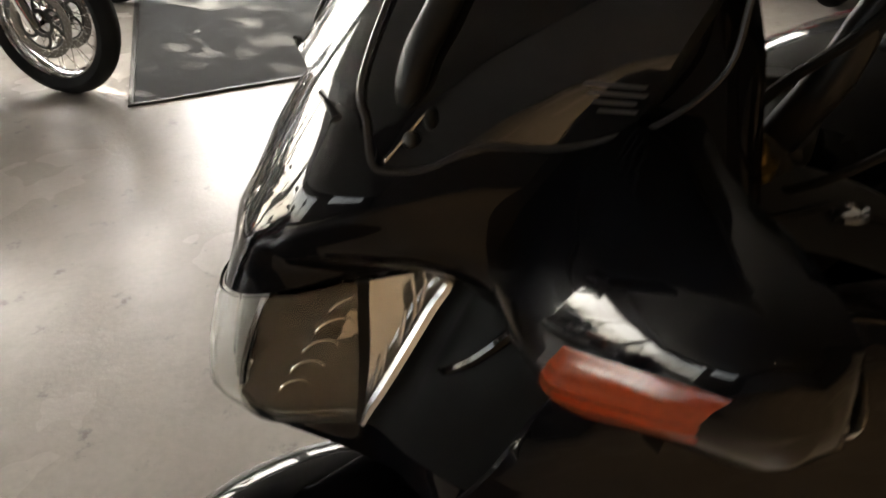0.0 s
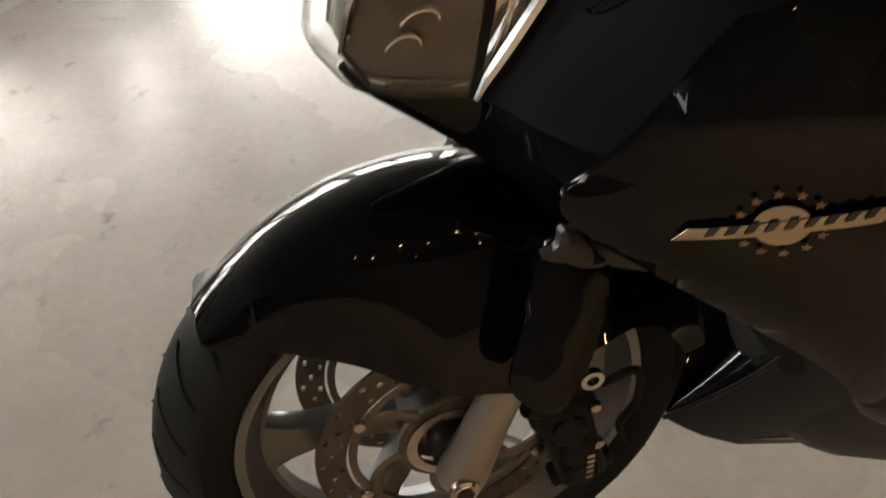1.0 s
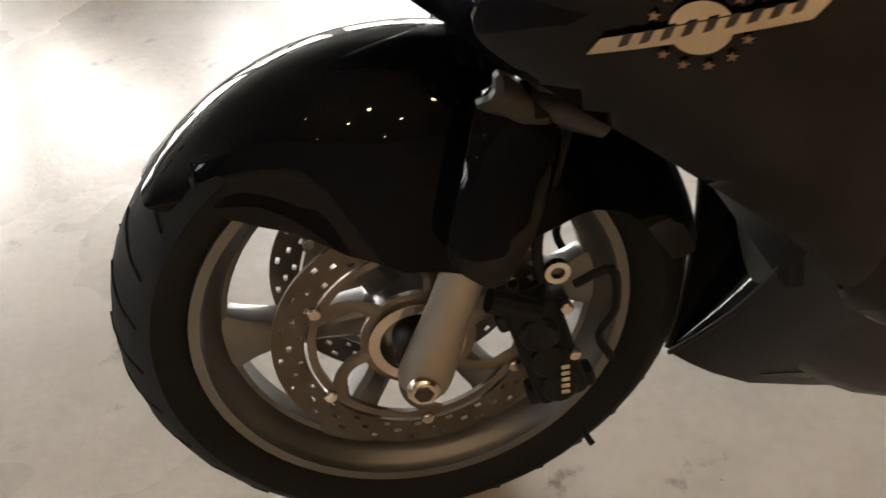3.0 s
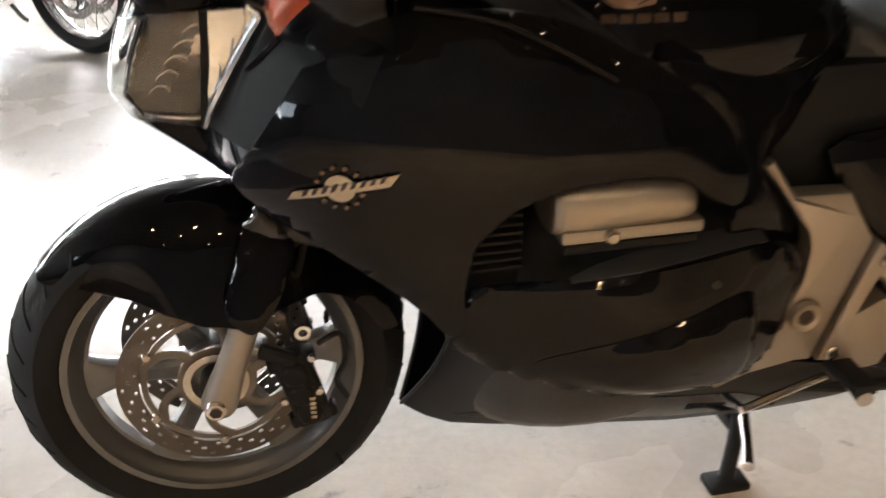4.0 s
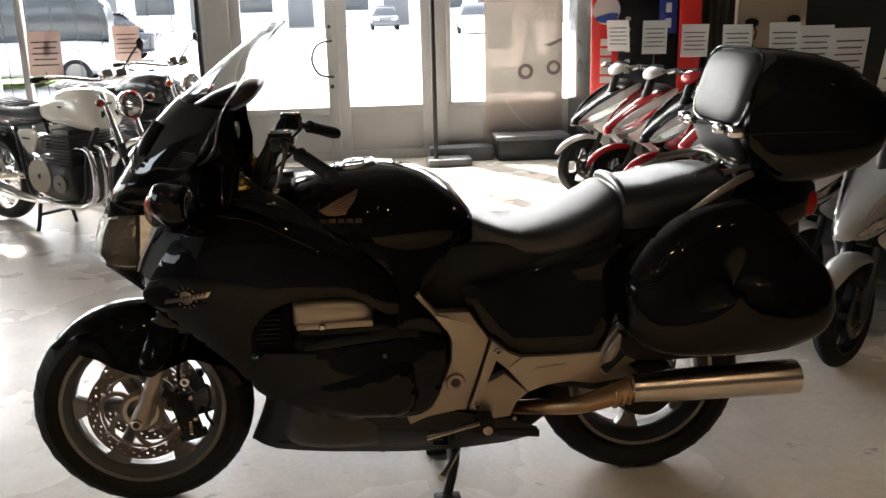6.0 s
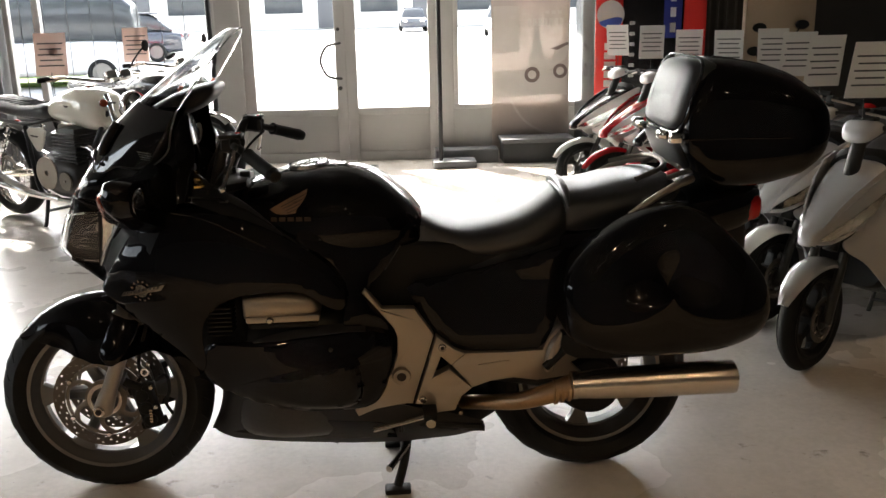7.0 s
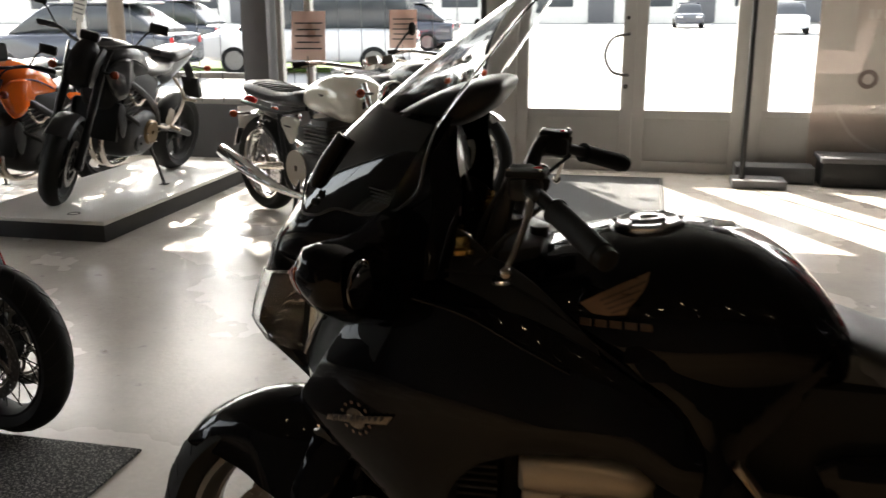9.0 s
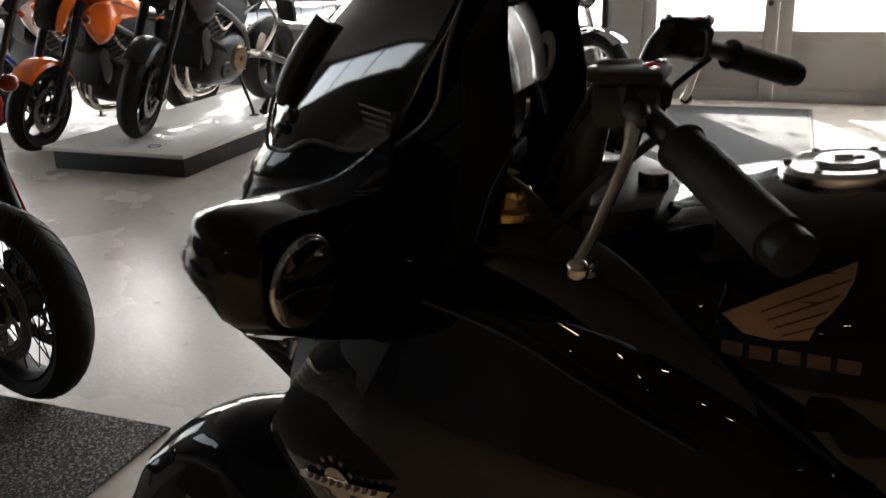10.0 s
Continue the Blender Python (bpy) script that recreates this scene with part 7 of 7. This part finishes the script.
def naked(name, label, m, paint, accent, group="display motorcycles", wire=False, sheet=True, stand=True, detail=False, fork_gold=False, cowl=None, steer=0.0, lean=0.0):
    """A modern naked motorcycle: cast wheels, angular headlamp, tank shrouds, upswept tail."""
    ob = thing(name, label, "motorcycle", group, m)
    wheel(ob, (0, 0, 0.29), 0.29, 0.060, 0.222, "spoke" if wire else "cast", 0.150, (-1, 1), "front_wheel", MATTE, detail=detail, spokes=5)
    wheel(ob, (1.42, 0, 0.30), 0.30, 0.080, 0.222, "spoke" if wire else "cast", 0.115, (1,), "rear_wheel", MATTE, detail=False, spokes=5)
    for s in (-1, 1):
        part("fork_leg", tube([(0.0, s * 0.10, 0.27), (0.03, s * 0.10, 0.36), (0.12, s * 0.10, 0.58), (0.14, s * 0.10, 0.64), (0.26, s * 0.10, 0.95)], [0.028, 0.024, 0.024, 0.028, 0.028], 14, 3), BRASS if fork_gold else BLACKMET, ob)
        part("brake_caliper", body([(0.07, 0.24, 0.34, 0.02), (0.10, 0.22, 0.40, 0.030), (0.14, 0.26, 0.40, 0.022)], 4, 14, 3, s * 0.085), MATTE, ob)
        part("fork_guard", panel([(-0.02, 0.30), (0.03, 0.30), (0.185, 0.66), (0.15, 0.68)] if wire else [(-0.02, 0.30), (0.03, 0.30), (0.10, 0.46), (0.07, 0.50)], lambda x, z: 0.13, s, 0.004, 0.05, 0.004, 0.004, 1), paint if wire else SATIN, ob)
        part("cowl_fin", panel([(0.02, 0.79), (0.05, 0.95), (0.15, 1.04), (0.21, 1.0), (0.13, 0.90), (0.09, 0.78)], lambda x, z: 0.088 + 0.2 * (x - 0.02), s, 0.008, 0.03, 0.006, 0.006, 1), paint, ob)
        part("tank_shroud", panel([(0.23, 0.86), (0.36, 0.95), (0.54, 0.93), (0.62, 0.83), (0.50, 0.75), (0.37, 0.66), (0.31, 0.72)], lambda x, z: 0.19 - 0.25 * abs(x - 0.42), s, 0.012, 0.03, 0.012, 0.012, 1), paint, ob)
        part("radiator_shroud", panel([(0.33, 0.62), (0.40, 0.66), (0.46, 0.52), (0.42, 0.40), (0.36, 0.46)], lambda x, z: 0.18, s, 0.008, 0.03, 0.006, 0.006, 1), SATIN, ob)
        part("frame_spar", tube([(0.32, s * 0.07, 0.88), (0.55, s * 0.16, 0.74), (0.82, s * 0.15, 0.58), (0.92, s * 0.13, 0.40)], [0.028, 0.030, 0.028, 0.034], 10, 4), BLACKMET, ob)
        part("tail_panel", panel([(0.88, 0.80), (1.05, 0.84), (1.30, 0.90), (1.52, 0.97), (1.50, 0.93), (1.25, 0.80), (1.0, 0.70)], lambda x, z: 0.13 - 0.08 * max(0, x - 1.0), s, 0.008, 0.03, 0.008, 0.008, 1), paint, ob)
        part("subframe", tube([(0.85, s * 0.11, 0.66), (1.15, s * 0.11, 0.78), (1.45, s * 0.08, 0.90)], 0.012, 8, 3), RIMALU, ob)
        part("footrest_bracket", joined(tube([(0.88, s * 0.15, 0.44), (1.02, s * 0.18, 0.42), (1.22, s * 0.17, 0.60), (1.12, s * 0.13, 0.76)], 0.012, 8, 4), tube([(1.02, s * 0.18, 0.42), (1.0, s * 0.27, 0.41)], 0.012, 8, 1), tube([(1.22, s * 0.17, 0.60), (1.22, s * 0.27, 0.60)], 0.011, 8, 1)), ALU, ob)
        part("swing_arm", tube([(0.88, s * 0.11, 0.42), (1.15, s * 0.13, 0.38), (1.42, s * 0.12, 0.30)], [0.03, 0.028, 0.026], 10, 3), BLACKMET, ob)
        indicator(ob, (0.22, s * 0.11, 0.86), (-0.02, s * 0.11, 0.0))
        indicator(ob, (1.55, s * 0.05, 0.80), (0.03, s * 0.11, 0.0))
        part("grip", tube([(0.39, s * 0.27, 1.055), (0.45, s * 0.39, 1.045)], 0.017, 12, 1), RUBBER, ob)
        part("lever", tube([(0.35, s * 0.24, 1.055), (0.38, s * 0.37, 1.04)], 0.006, 8, 1), BLACKMET, ob)
        mirror_on(ob, (0.36, s * 0.25, 1.065), (0.33, s * 0.38, 1.21), (0.012, 0.062, 0.032), True)
        part("engine_cover", lathe([(0.015, -0.015), (0.075, -0.012), (0.088, 0.0), (0.088, 0.012), (0.015, 0.012)], "y", 28, (0.72, s * 0.20, 0.42)), BRONZE, ob)
    part("engine", joined(body([(0.42, 0.32, 0.46, 0.14), (0.48, 0.26, 0.56, 0.19), (0.70, 0.24, 0.60, 0.195), (0.88, 0.28, 0.56, 0.15), (0.95, 0.34, 0.48, 0.08)], 4, 20, 3), moved(box(-0.09, -0.16, 0, 0.09, 0.16, 0.24, 0.015), pose(0.54, 0, 0.52, 0, -12, 0))), BLACKMET, ob)
    part("radiator", moved(box(-0.015, -0.16, -0.13, 0.015, 0.16, 0.13, 0.006), pose(0.37, 0, 0.52, 0, 8, 0)), MATTE, ob)
    for k in range(2):
        part("exhaust_header", tube([(0.46, -0.05 + 0.10 * k, 0.55), (0.38, -0.05 + 0.10 * k, 0.48), (0.37, -0.04 + 0.08 * k, 0.32), (0.48, -0.03 + 0.06 * k, 0.20), (0.75, 0.02, 0.18), (0.95, 0.12, 0.22)], 0.019, 10, 4), STEEL, ob)
    part("silencer", tube([(0.92, 0.14, 0.24), (1.05, 0.18, 0.32), (1.35, 0.20, 0.44), (1.42, 0.20, 0.47)], [0.03, 0.05, 0.055, 0.05], 14, 4), STEEL, ob)
    part("fuel_tank", body([(0.29, 0.84, 0.94, 0.05), (0.33, 0.80, 1.0, 0.12), (0.44, 0.78, 1.045, 0.165), (0.58, 0.77, 1.03, 0.17), (0.74, 0.77, 0.95, 0.13), (0.86, 0.77, 0.87, 0.08)], 2.8, 28, 4), paint, ob, "painted fuel tank")
    part("tank_cap", disc_of(0.04, 0.012, (0.46, 0, 1.045), "z", 24, 0.003), BLACKMET, ob)
    part("rider_seat", body([(0.78, 0.77, 0.86, 0.08), (0.88, 0.77, 0.845, 0.125), (1.02, 0.78, 0.845, 0.135), (1.12, 0.80, 0.875, 0.12), (1.17, 0.83, 0.90, 0.10)], 3.0, 24, 4), VINYL, ob)
    part("passenger_seat", body([(1.15, 0.85, 0.925, 0.10), (1.20, 0.85, 0.945, 0.12), (1.38, 0.89, 0.965, 0.11), (1.48, 0.93, 0.965, 0.06)], 3.0, 24, 4), VINYL, ob)
    if not wire:
        part("front_mudguard", thicken(loft([[Vector((r * math.cos(a), y, 0.29 + r * math.sin(a))) for r, y in ((0.285, -0.078), (0.308, -0.066), (0.320, -0.03), (0.322, 0), (0.320, 0.03), (0.308, 0.066), (0.285, 0.078))] for a in [radians(30 + 7 * k) for k in range(16)]], False, False), 0.003), accent, ob)
    part("headlamp_cowl", body([(0.015, 0.83, 0.87, 0.02), (0.03, 0.785, 0.92, 0.065), (0.09, 0.765, 0.99, 0.088), (0.17, 0.79, 1.055, 0.092), (0.25, 0.86, 1.04, 0.07)], 2.3, 24, 4), cowl or MATTE, ob)
    part("airbox", body([(0.32, 0.64, 0.86, 0.08), (0.42, 0.56, 0.92, 0.15), (0.72, 0.54, 0.84, 0.15), (0.93, 0.56, 0.79, 0.11), (1.02, 0.64, 0.76, 0.06)], 3.4, 20, 3), MATTE, ob)
    part("headlamp_lens", body([(0.012, 0.82, 0.85, 0.04), (0.02, 0.79, 0.88, 0.075), (0.05, 0.775, 0.90, 0.09), (0.08, 0.78, 0.90, 0.095)], 3.0, 20, 3), LENS, ob)
    part("handlebar", tube([(0.45, -0.39, 1.045), (0.38, -0.25, 1.055), (0.28, -0.10, 1.02), (0.27, 0, 1.01), (0.28, 0.10, 1.02), (0.38, 0.25, 1.055), (0.45, 0.39, 1.045)], 0.011, 10, 5), BLACKMET, ob)
    part("instrument", box(0.18, -0.06, 1.05, 0.23, 0.06, 1.11, 0.012), MATTE, ob)
    part("brake_hose", tube([(0.36, -0.22, 1.05), (0.22, -0.14, 1.0), (0.14, -0.12, 0.75), (0.10, -0.10, 0.42)], 0.006, 8, 4), RUBBER, ob)
    part("rear_mudguard", tube([(1.40, 0, 0.86), (1.55, 0, 0.80), (1.68, 0, 0.62)], [0.05, 0.035, 0.03], 10, 4), MATTE, ob)
    part("tail_lamp", ellipsoid((1.53, 0, 0.945), (0.03, 0.05, 0.02), 14, 8), REDLENS, ob)
    for s in (-1, 1):
        for k in range(6):
            part("cylinder_fin", moved(box(-0.10, s * 0.165 - 0.012, 0.03 + 0.034 * k, 0.10, s * 0.165 + 0.012, 0.038 + 0.034 * k, 0.002), pose(0.54, 0, 0.52, 0, -12, 0)), DARKMET, ob)
        part("clutch_cover", lathe([(0.010, -0.012), (0.050, -0.010), (0.060, 0.0), (0.060, 0.012), (0.010, 0.012)], "y", 24, (0.58, s * 0.197, 0.36)), BLACKMET, ob)
        for k in range(6):
            part("cover_bolt", disc_of(0.007, 0.012, (0.72 + 0.078 * math.cos(k * 1.047), s * 0.216, 0.42 + 0.078 * math.sin(k * 1.047)), "y", 8), STEEL, ob)
        part("coolant_hose", tube([(0.40, s * 0.15, 0.60), (0.46, s * 0.19, 0.55), (0.56, s * 0.19, 0.50), (0.60, s * 0.16, 0.44)], 0.014, 10, 4), RUBBER, ob)
        part("trellis_tube", tube([(0.42, s * 0.15, 0.80), (0.56, s * 0.17, 0.62), (0.68, s * 0.17, 0.66), (0.84, s * 0.16, 0.60)], 0.011, 8, 3), ALU, ob)
        part("heel_guard", plate([(0.96, 0.44), (1.06, 0.42), (1.10, 0.52), (1.02, 0.56)], s * 0.165, s * 0.171, 0.002, 1), ALU, ob)
        part("tank_edge", tube([(0.33, s * 0.155, 0.90), (0.46, s * 0.178, 0.935), (0.60, s * 0.172, 0.90), (0.76, s * 0.125, 0.84)], 0.005, 8, 4), SATIN, ob)
    part("chain_guard", box(0.98, 0.070, 0.46, 1.36, 0.095, 0.475, 0.004), SATIN, ob)
    part("rear_shock", joined(tube([(0.93, 0.0, 0.70), (1.06, 0.0, 0.42)], 0.014, 10, 1), *[moved(lathe([(0.020, -0.004), (0.028, 0.0), (0.020, 0.004)], "z", 16), pose(0.945 + 0.0135 * k, 0, 0.668 - 0.029 * k, 0, 155, 0)) for k in range(8)]), STEEL, ob)
    part("plate_bracket", plate([(1.60, 0.70), (1.64, 0.71), (1.71, 0.55), (1.67, 0.54)], -0.07, 0.07, 0.003), MATTE, ob)
    foot = 0.295 * math.tan(radians(lean))
    if steer:
        turned = Matrix.Translation((0, 0, 0.29)) @ Matrix.Rotation(radians(steer), 4, Vector((0.26, 0, 0.66)).normalized()) @ Matrix.Translation((0, 0, -0.29))
        swings = {"front_wheel", "fork_leg", "brake_caliper", "fork_guard", "cowl_fin", "grip", "lever", "mirror_stem", "front_mudguard", "headlamp_cowl", "headlamp_lens", "handlebar", "instrument", "brake_hose"}
        for child in ob.children:
            if child.name.split(".")[0] in swings:
                child.matrix_basis = turned @ child.matrix_basis
    if stand:
        part("side_stand", joined(tube([(0.80, -0.15, 0.30), (0.78, -0.27, 0.05 + foot), (0.775, -0.29, 0.004 + foot)], 0.011, 8, 2), moved(box(-0.025, -0.028, 0.0, 0.025, 0.028, 0.008, 0.003), pose(0.775, -0.295, 1.03 * foot, -lean, 0, 0))), BLACKMET, ob)
    if sheet:
        tag_sheet(ob, (0.30, 0.12, 1.14), 60)
    return ob


def scooter(name, label, m, body_mat, shield_mat, fender_mat, stripe_mat, turn=75, tilt=8, group="row of scooters"):
    """A small-wheeled step-through with a leaf-shaped nose, big thin wheels and a price sheet over the handlebar."""
    ob = thing(name, label, "scooter", group, m)
    wheel(ob, (0, 0, 0.224), 0.224, 0.040, 0.168, "cast", 0.095, (-1,), "front_wheel", MATTE, detail=False, spokes=5, disc_y=0.05)
    wheel(ob, (1.20, 0, 0.224), 0.224, 0.045, 0.168, "cast", 0, (), "rear_wheel", MATTE, detail=False, spokes=5)
    for s in (-1, 1):
        part("fork_leg", tube([(0.0, s * 0.065, 0.25), (0.06, s * 0.065, 0.42), (0.12, s * 0.06, 0.56)], [0.022, 0.020, 0.018], 10, 3), DARKMET, ob)
        # leaf-shaped flank of the nose, its lamp and its stripe
        def flank(x, z):
            return max(0.02, 0.035 + 0.115 * min(1.0, max(0.0, (x + 0.04) / 0.26)) ** 0.7)
        part("nose_panel", panel([(-0.055, 0.640), (-0.01, 0.70), (0.08, 0.79), (0.20, 0.88), (0.33, 0.95), (0.30, 0.85), (0.20, 0.73), (0.08, 0.655), (0.0, 0.622)], flank, s, 0.006, 0.03, 0.008, 0.010, 2), body_mat, ob)
        part("headlamp", panel([(-0.050, 0.645), (0.0, 0.69), (0.10, 0.755), (0.21, 0.825), (0.25, 0.845), (0.21, 0.775), (0.12, 0.700), (0.05, 0.660), (-0.01, 0.637)], flank, s, 0.004, 0.025, 0.004, 0.005, 1, 0.006), LENS, ob)
        part("lamp_reflector", panel([(-0.040, 0.65), (0.0, 0.685), (0.10, 0.748), (0.20, 0.812), (0.23, 0.828), (0.19, 0.765), (0.11, 0.702), (0.05, 0.667), (0.0, 0.650)], flank, s, 0.002, 0.025, 0, 0, 1, 0.001), CHROME, ob)
        part("nose_stripe", panel([(-0.045, 0.672), (0.06, 0.775), (0.19, 0.875), (0.30, 0.935), (0.20, 0.905), (0.05, 0.80)], lambda x, z: flank(x, z) * 0.93, s, 0.006, 0.03, 0.004, 0.008, 1, 0.004), stripe_mat, ob)
        part("indicator", panel([(0.215, 0.825), (0.29, 0.885), (0.27, 0.835), (0.225, 0.785)], flank, s, 0.003, 0.03, 0.003, 0.003, 1, 0.005), AMBER, ob)
        part("leg_shield", panel([(0.02, 0.625), (0.10, 0.65), (0.22, 0.73), (0.31, 0.83), (0.36, 0.80), (0.34, 0.62), (0.36, 0.46), (0.42, 0.32), (0.36, 0.30), (0.26, 0.42), (0.17, 0.52), (0.08, 0.57)], lambda x, z: 0.10 + 0.28 * max(0.0, x - 0.05), s, 0.007, 0.03, 0.008, 0.008, 2), shield_mat, ob)
        part("side_body", panel([(0.62, 0.62), (0.80, 0.70), (1.05, 0.74), (1.38, 0.80), (1.52, 0.80), (1.45, 0.72), (1.20, 0.58), (0.95, 0.50), (0.72, 0.46), (0.60, 0.50)], lambda x, z: 0.145 - 0.09 * max(0, x - 1.15), s, 0.008, 0.04, 0.010, 0.010, 2), body_mat, ob)
        part("body_stripe", panel([(0.72, 0.60), (1.0, 0.67), (1.35, 0.75), (1.2, 0.66), (0.95, 0.59)], lambda x, z: 0.148 - 0.09 * max(0, x - 1.15), s, 0.004, 0.04, 0.004, 0.003, 1), stripe_mat, ob)
        part("grip", tube([(0.36, s * 0.23, 0.985), (0.40, s * 0.34, 0.975)], 0.016, 12, 1), RUBBER, ob)
        part("lever", tube([(0.33, s * 0.21, 0.985), (0.36, s * 0.32, 0.965)], 0.006, 8, 1), ALU, ob)
        part("shock", tube([(1.20, s * 0.11, 0.30), (1.08, s * 0.11, 0.58)], 0.022, 10, 1), DARKMET, ob)
    part("nose_centre", body([(-0.062, 0.635, 0.66, 0.012), (-0.045, 0.625, 0.69, 0.036), (0.05, 0.64, 0.78, 0.075), (0.18, 0.70, 0.875, 0.115), (0.31, 0.80, 0.945, 0.12)], 3.0, 20, 4), stripe_mat, ob)
    guard = []
    for k in range(15):
        a, w = radians(66 + 6.2 * k), 0.060 * (1 - 0.72 * (k / 14) ** 3)
        guard.append([Vector((r * math.cos(a), y * w, 0.265 + r * math.sin(a))) for r, y in ((0.245 + 0.02 * (k / 14), -1.05), (0.262, -1.0), (0.280, -0.6), (0.286, 0), (0.280, 0.6), (0.262, 1.0), (0.245 + 0.02 * (k / 14), 1.05))])
    part("front_mudguard", thicken(loft(guard, False, False), 0.003), fender_mat, ob)
    part("handlebar_cover", body([(0.235, 0.935, 0.955, 0.02), (0.25, 0.925, 0.98, 0.055), (0.30, 0.935, 1.005, 0.075), (0.35, 0.95, 1.00, 0.070), (0.375, 0.965, 0.985, 0.04)], 2.8, 24, 4), shield_mat, ob)
    part("handlebar", tube([(0.40, -0.33, 0.975), (0.36, -0.22, 0.985), (0.32, -0.06, 0.975), (0.32, 0.06, 0.975), (0.36, 0.22, 0.985), (0.40, 0.33, 0.975)], 0.010, 8, 4), DARKMET, ob)
    for s in (-1, 1):
        part("switch_box", box(0.335, s * 0.19 - 0.02, 0.968, 0.375, s * 0.19 + 0.02, 1.002, 0.008), MATTE, ob)
    part("steering_stem", tube([(0.12, 0, 0.56), (0.30, 0, 0.95)], 0.030, 12, 1), DARKMET, ob)
    part("instrument", box(0.30, -0.045, 0.995, 0.36, 0.045, 1.015, 0.008), MATTE, ob)
    part("inner_shield", body([(0.33, 0.34, 0.88, 0.14), (0.37, 0.32, 0.90, 0.16), (0.40, 0.32, 0.86, 0.12)], 4, 18, 3), MATTE, ob)
    part("engine", body([(0.55, 0.26, 0.38, 0.08), (0.62, 0.22, 0.46, 0.13), (0.85, 0.22, 0.48, 0.14), (0.98, 0.28, 0.42, 0.08)], 4, 18, 3), DARKMET, ob)
    part("centre_tunnel", body([(0.36, 0.36, 0.50, 0.06), (0.50, 0.40, 0.56, 0.08), (0.66, 0.44, 0.66, 0.10)], 3.4, 18, 3), MATTE, ob)
    part("seat", body([(0.60, 0.68, 0.74, 0.09), (0.68, 0.68, 0.775, 0.125), (0.90, 0.70, 0.765, 0.14), (1.08, 0.73, 0.815, 0.14), (1.32, 0.77, 0.84, 0.12), (1.42, 0.79, 0.82, 0.06)], 3.2, 24, 4), VINYL, ob)
    part("silencer", tube([(0.70, 0.10, 0.21), (0.95, 0.16, 0.24), (1.15, 0.18, 0.30), (1.45, 0.19, 0.36)], [0.016, 0.03, 0.045, 0.042], 12, 4), DARKMET, ob)
    part("tail_lamp", ellipsoid((1.52, 0, 0.79), (0.05, 0.07, 0.03), 14, 8), REDLENS, ob)
    part("rear_mudguard", tube([(1.30, 0, 0.62), (1.52, 0, 0.60), (1.62, 0, 0.44)], [0.06, 0.04, 0.03], 10, 3), MATTE, ob)
    part("centre_stand", joined(tube([(0.85, -0.08, 0.26), (0.88, -0.13, 0.0)], 0.011, 8, 1), tube([(0.85, 0.08, 0.26), (0.88, 0.13, 0.0)], 0.011, 8, 1), tube([(0.87, -0.11, 0.08), (0.87, 0.11, 0.08)], 0.009, 8, 1)), DARKMET, ob)
    for ch in ob.children:
        if not ch.name.endswith("wheel") and "wheel." not in ch.name:
            for v in ch.data.vertices:
                v.co.z = float(np.interp(v.co.z, [0, 0.10, 0.53, 0.64, 0.95, 1.10], [0, 0.085, 0.448, 0.550, 0.925, 1.08]))
                if ch.name.split(".")[0] in ("nose_panel", "headlamp", "lamp_reflector", "nose_stripe", "indicator", "nose_centre"):
                    v.co.x, v.co.z = -0.10 + (v.co.x + 0.055) * 1.38, 0.545 + (v.co.z - 0.55) * 0.82
    tag_sheet(ob, (0.30, 0.0, 1.07), turn, PAPER, 0.17, 0.23, tilt)
    return ob


roadster("roadster", "classic roadster with pearl white tank and chrome exhausts", pose(-0.66, 3.27, 0, 0, 0, 144.5), CREAMP, 0.012, PINKPAPER)
roadster("roadster", "second classic roadster with dark tank beside the window", pose(-0.52, 4.72, 0, 0, 0, 146.0), GREYBP, 0.012, PINKPAPER)
naked("naked_motorcycle", "graphite black naked motorcycle on a white platform", pose(-3.0, 3.40, 0.142, 9, 0, 90), GRAPHP, SATIN, steer=20, lean=9)
naked("naked_motorcycle", "orange naked motorcycle beside the platform", pose(-3.86, 3.46, 0.002, 9, 0, 84), ORANGEP, ORANGEP, steer=15, lean=9)
naked("naked_motorcycle", "blue and white motorcycle further along the window", pose(-4.75, 3.85, 0.002, 9, 0, 80), WHITEP, BLUEP, lean=9)
naked("trail_motorcycle", "red trail motorcycle with a wire front wheel on a mat", pose(-1.37, 0.80, 0.012, 0, 0, 168), REDP, MATTE, wire=True, sheet=False, stand=True, detail=True)
SC = [((2.39, 4.12), 18, WHITEP, WHITEP, WHITEP, VENDBLK, "white scooter with black nose stripe"), ((2.50, 3.62), 19, WHITEP, WHITEP, REDP, REDP, "white and red scooter with red mudguard"), ((2.62, 3.17), 20, WHITEP, REDP, REDP, VENDBLK, "red scooter with white and black nose"), ((2.73, 2.75), 20, WHITEP, WHITEP, REDP, REDP, "white scooter with red and blue stripes"), ((2.81, 2.28), 21, SILVERP, SILVERP, SILVERP, GREYBP, "silver scooter in the row"), ((2.75, 1.80), 27, WHITEP, SILVERP, WHITEP, GREYBP, "pale grey scooter in the row"), ((2.62, 1.20), 32, WHITEP, SILVERP, WHITEP, SILVERP, "pearl white scooter with silver leg shields"), ((2.56, 0.64), 38, SILVERP, SILVERP, SILVERP, SILVERP, "silver scooter at the end of the row")]
for ((x, y), a, b, sh, fe, stp, lab), (turn, tilt) in zip(SC, ((-52, 10), (-30, 6), (-38, 24), (-44, 22), (-30, -6), (-36, 12), (-30, 8), (-42, 16))):
    scooter("scooter", lab, pose(x, y, 0, 0, 0, a), b, sh, fe, stp, turn, tilt)
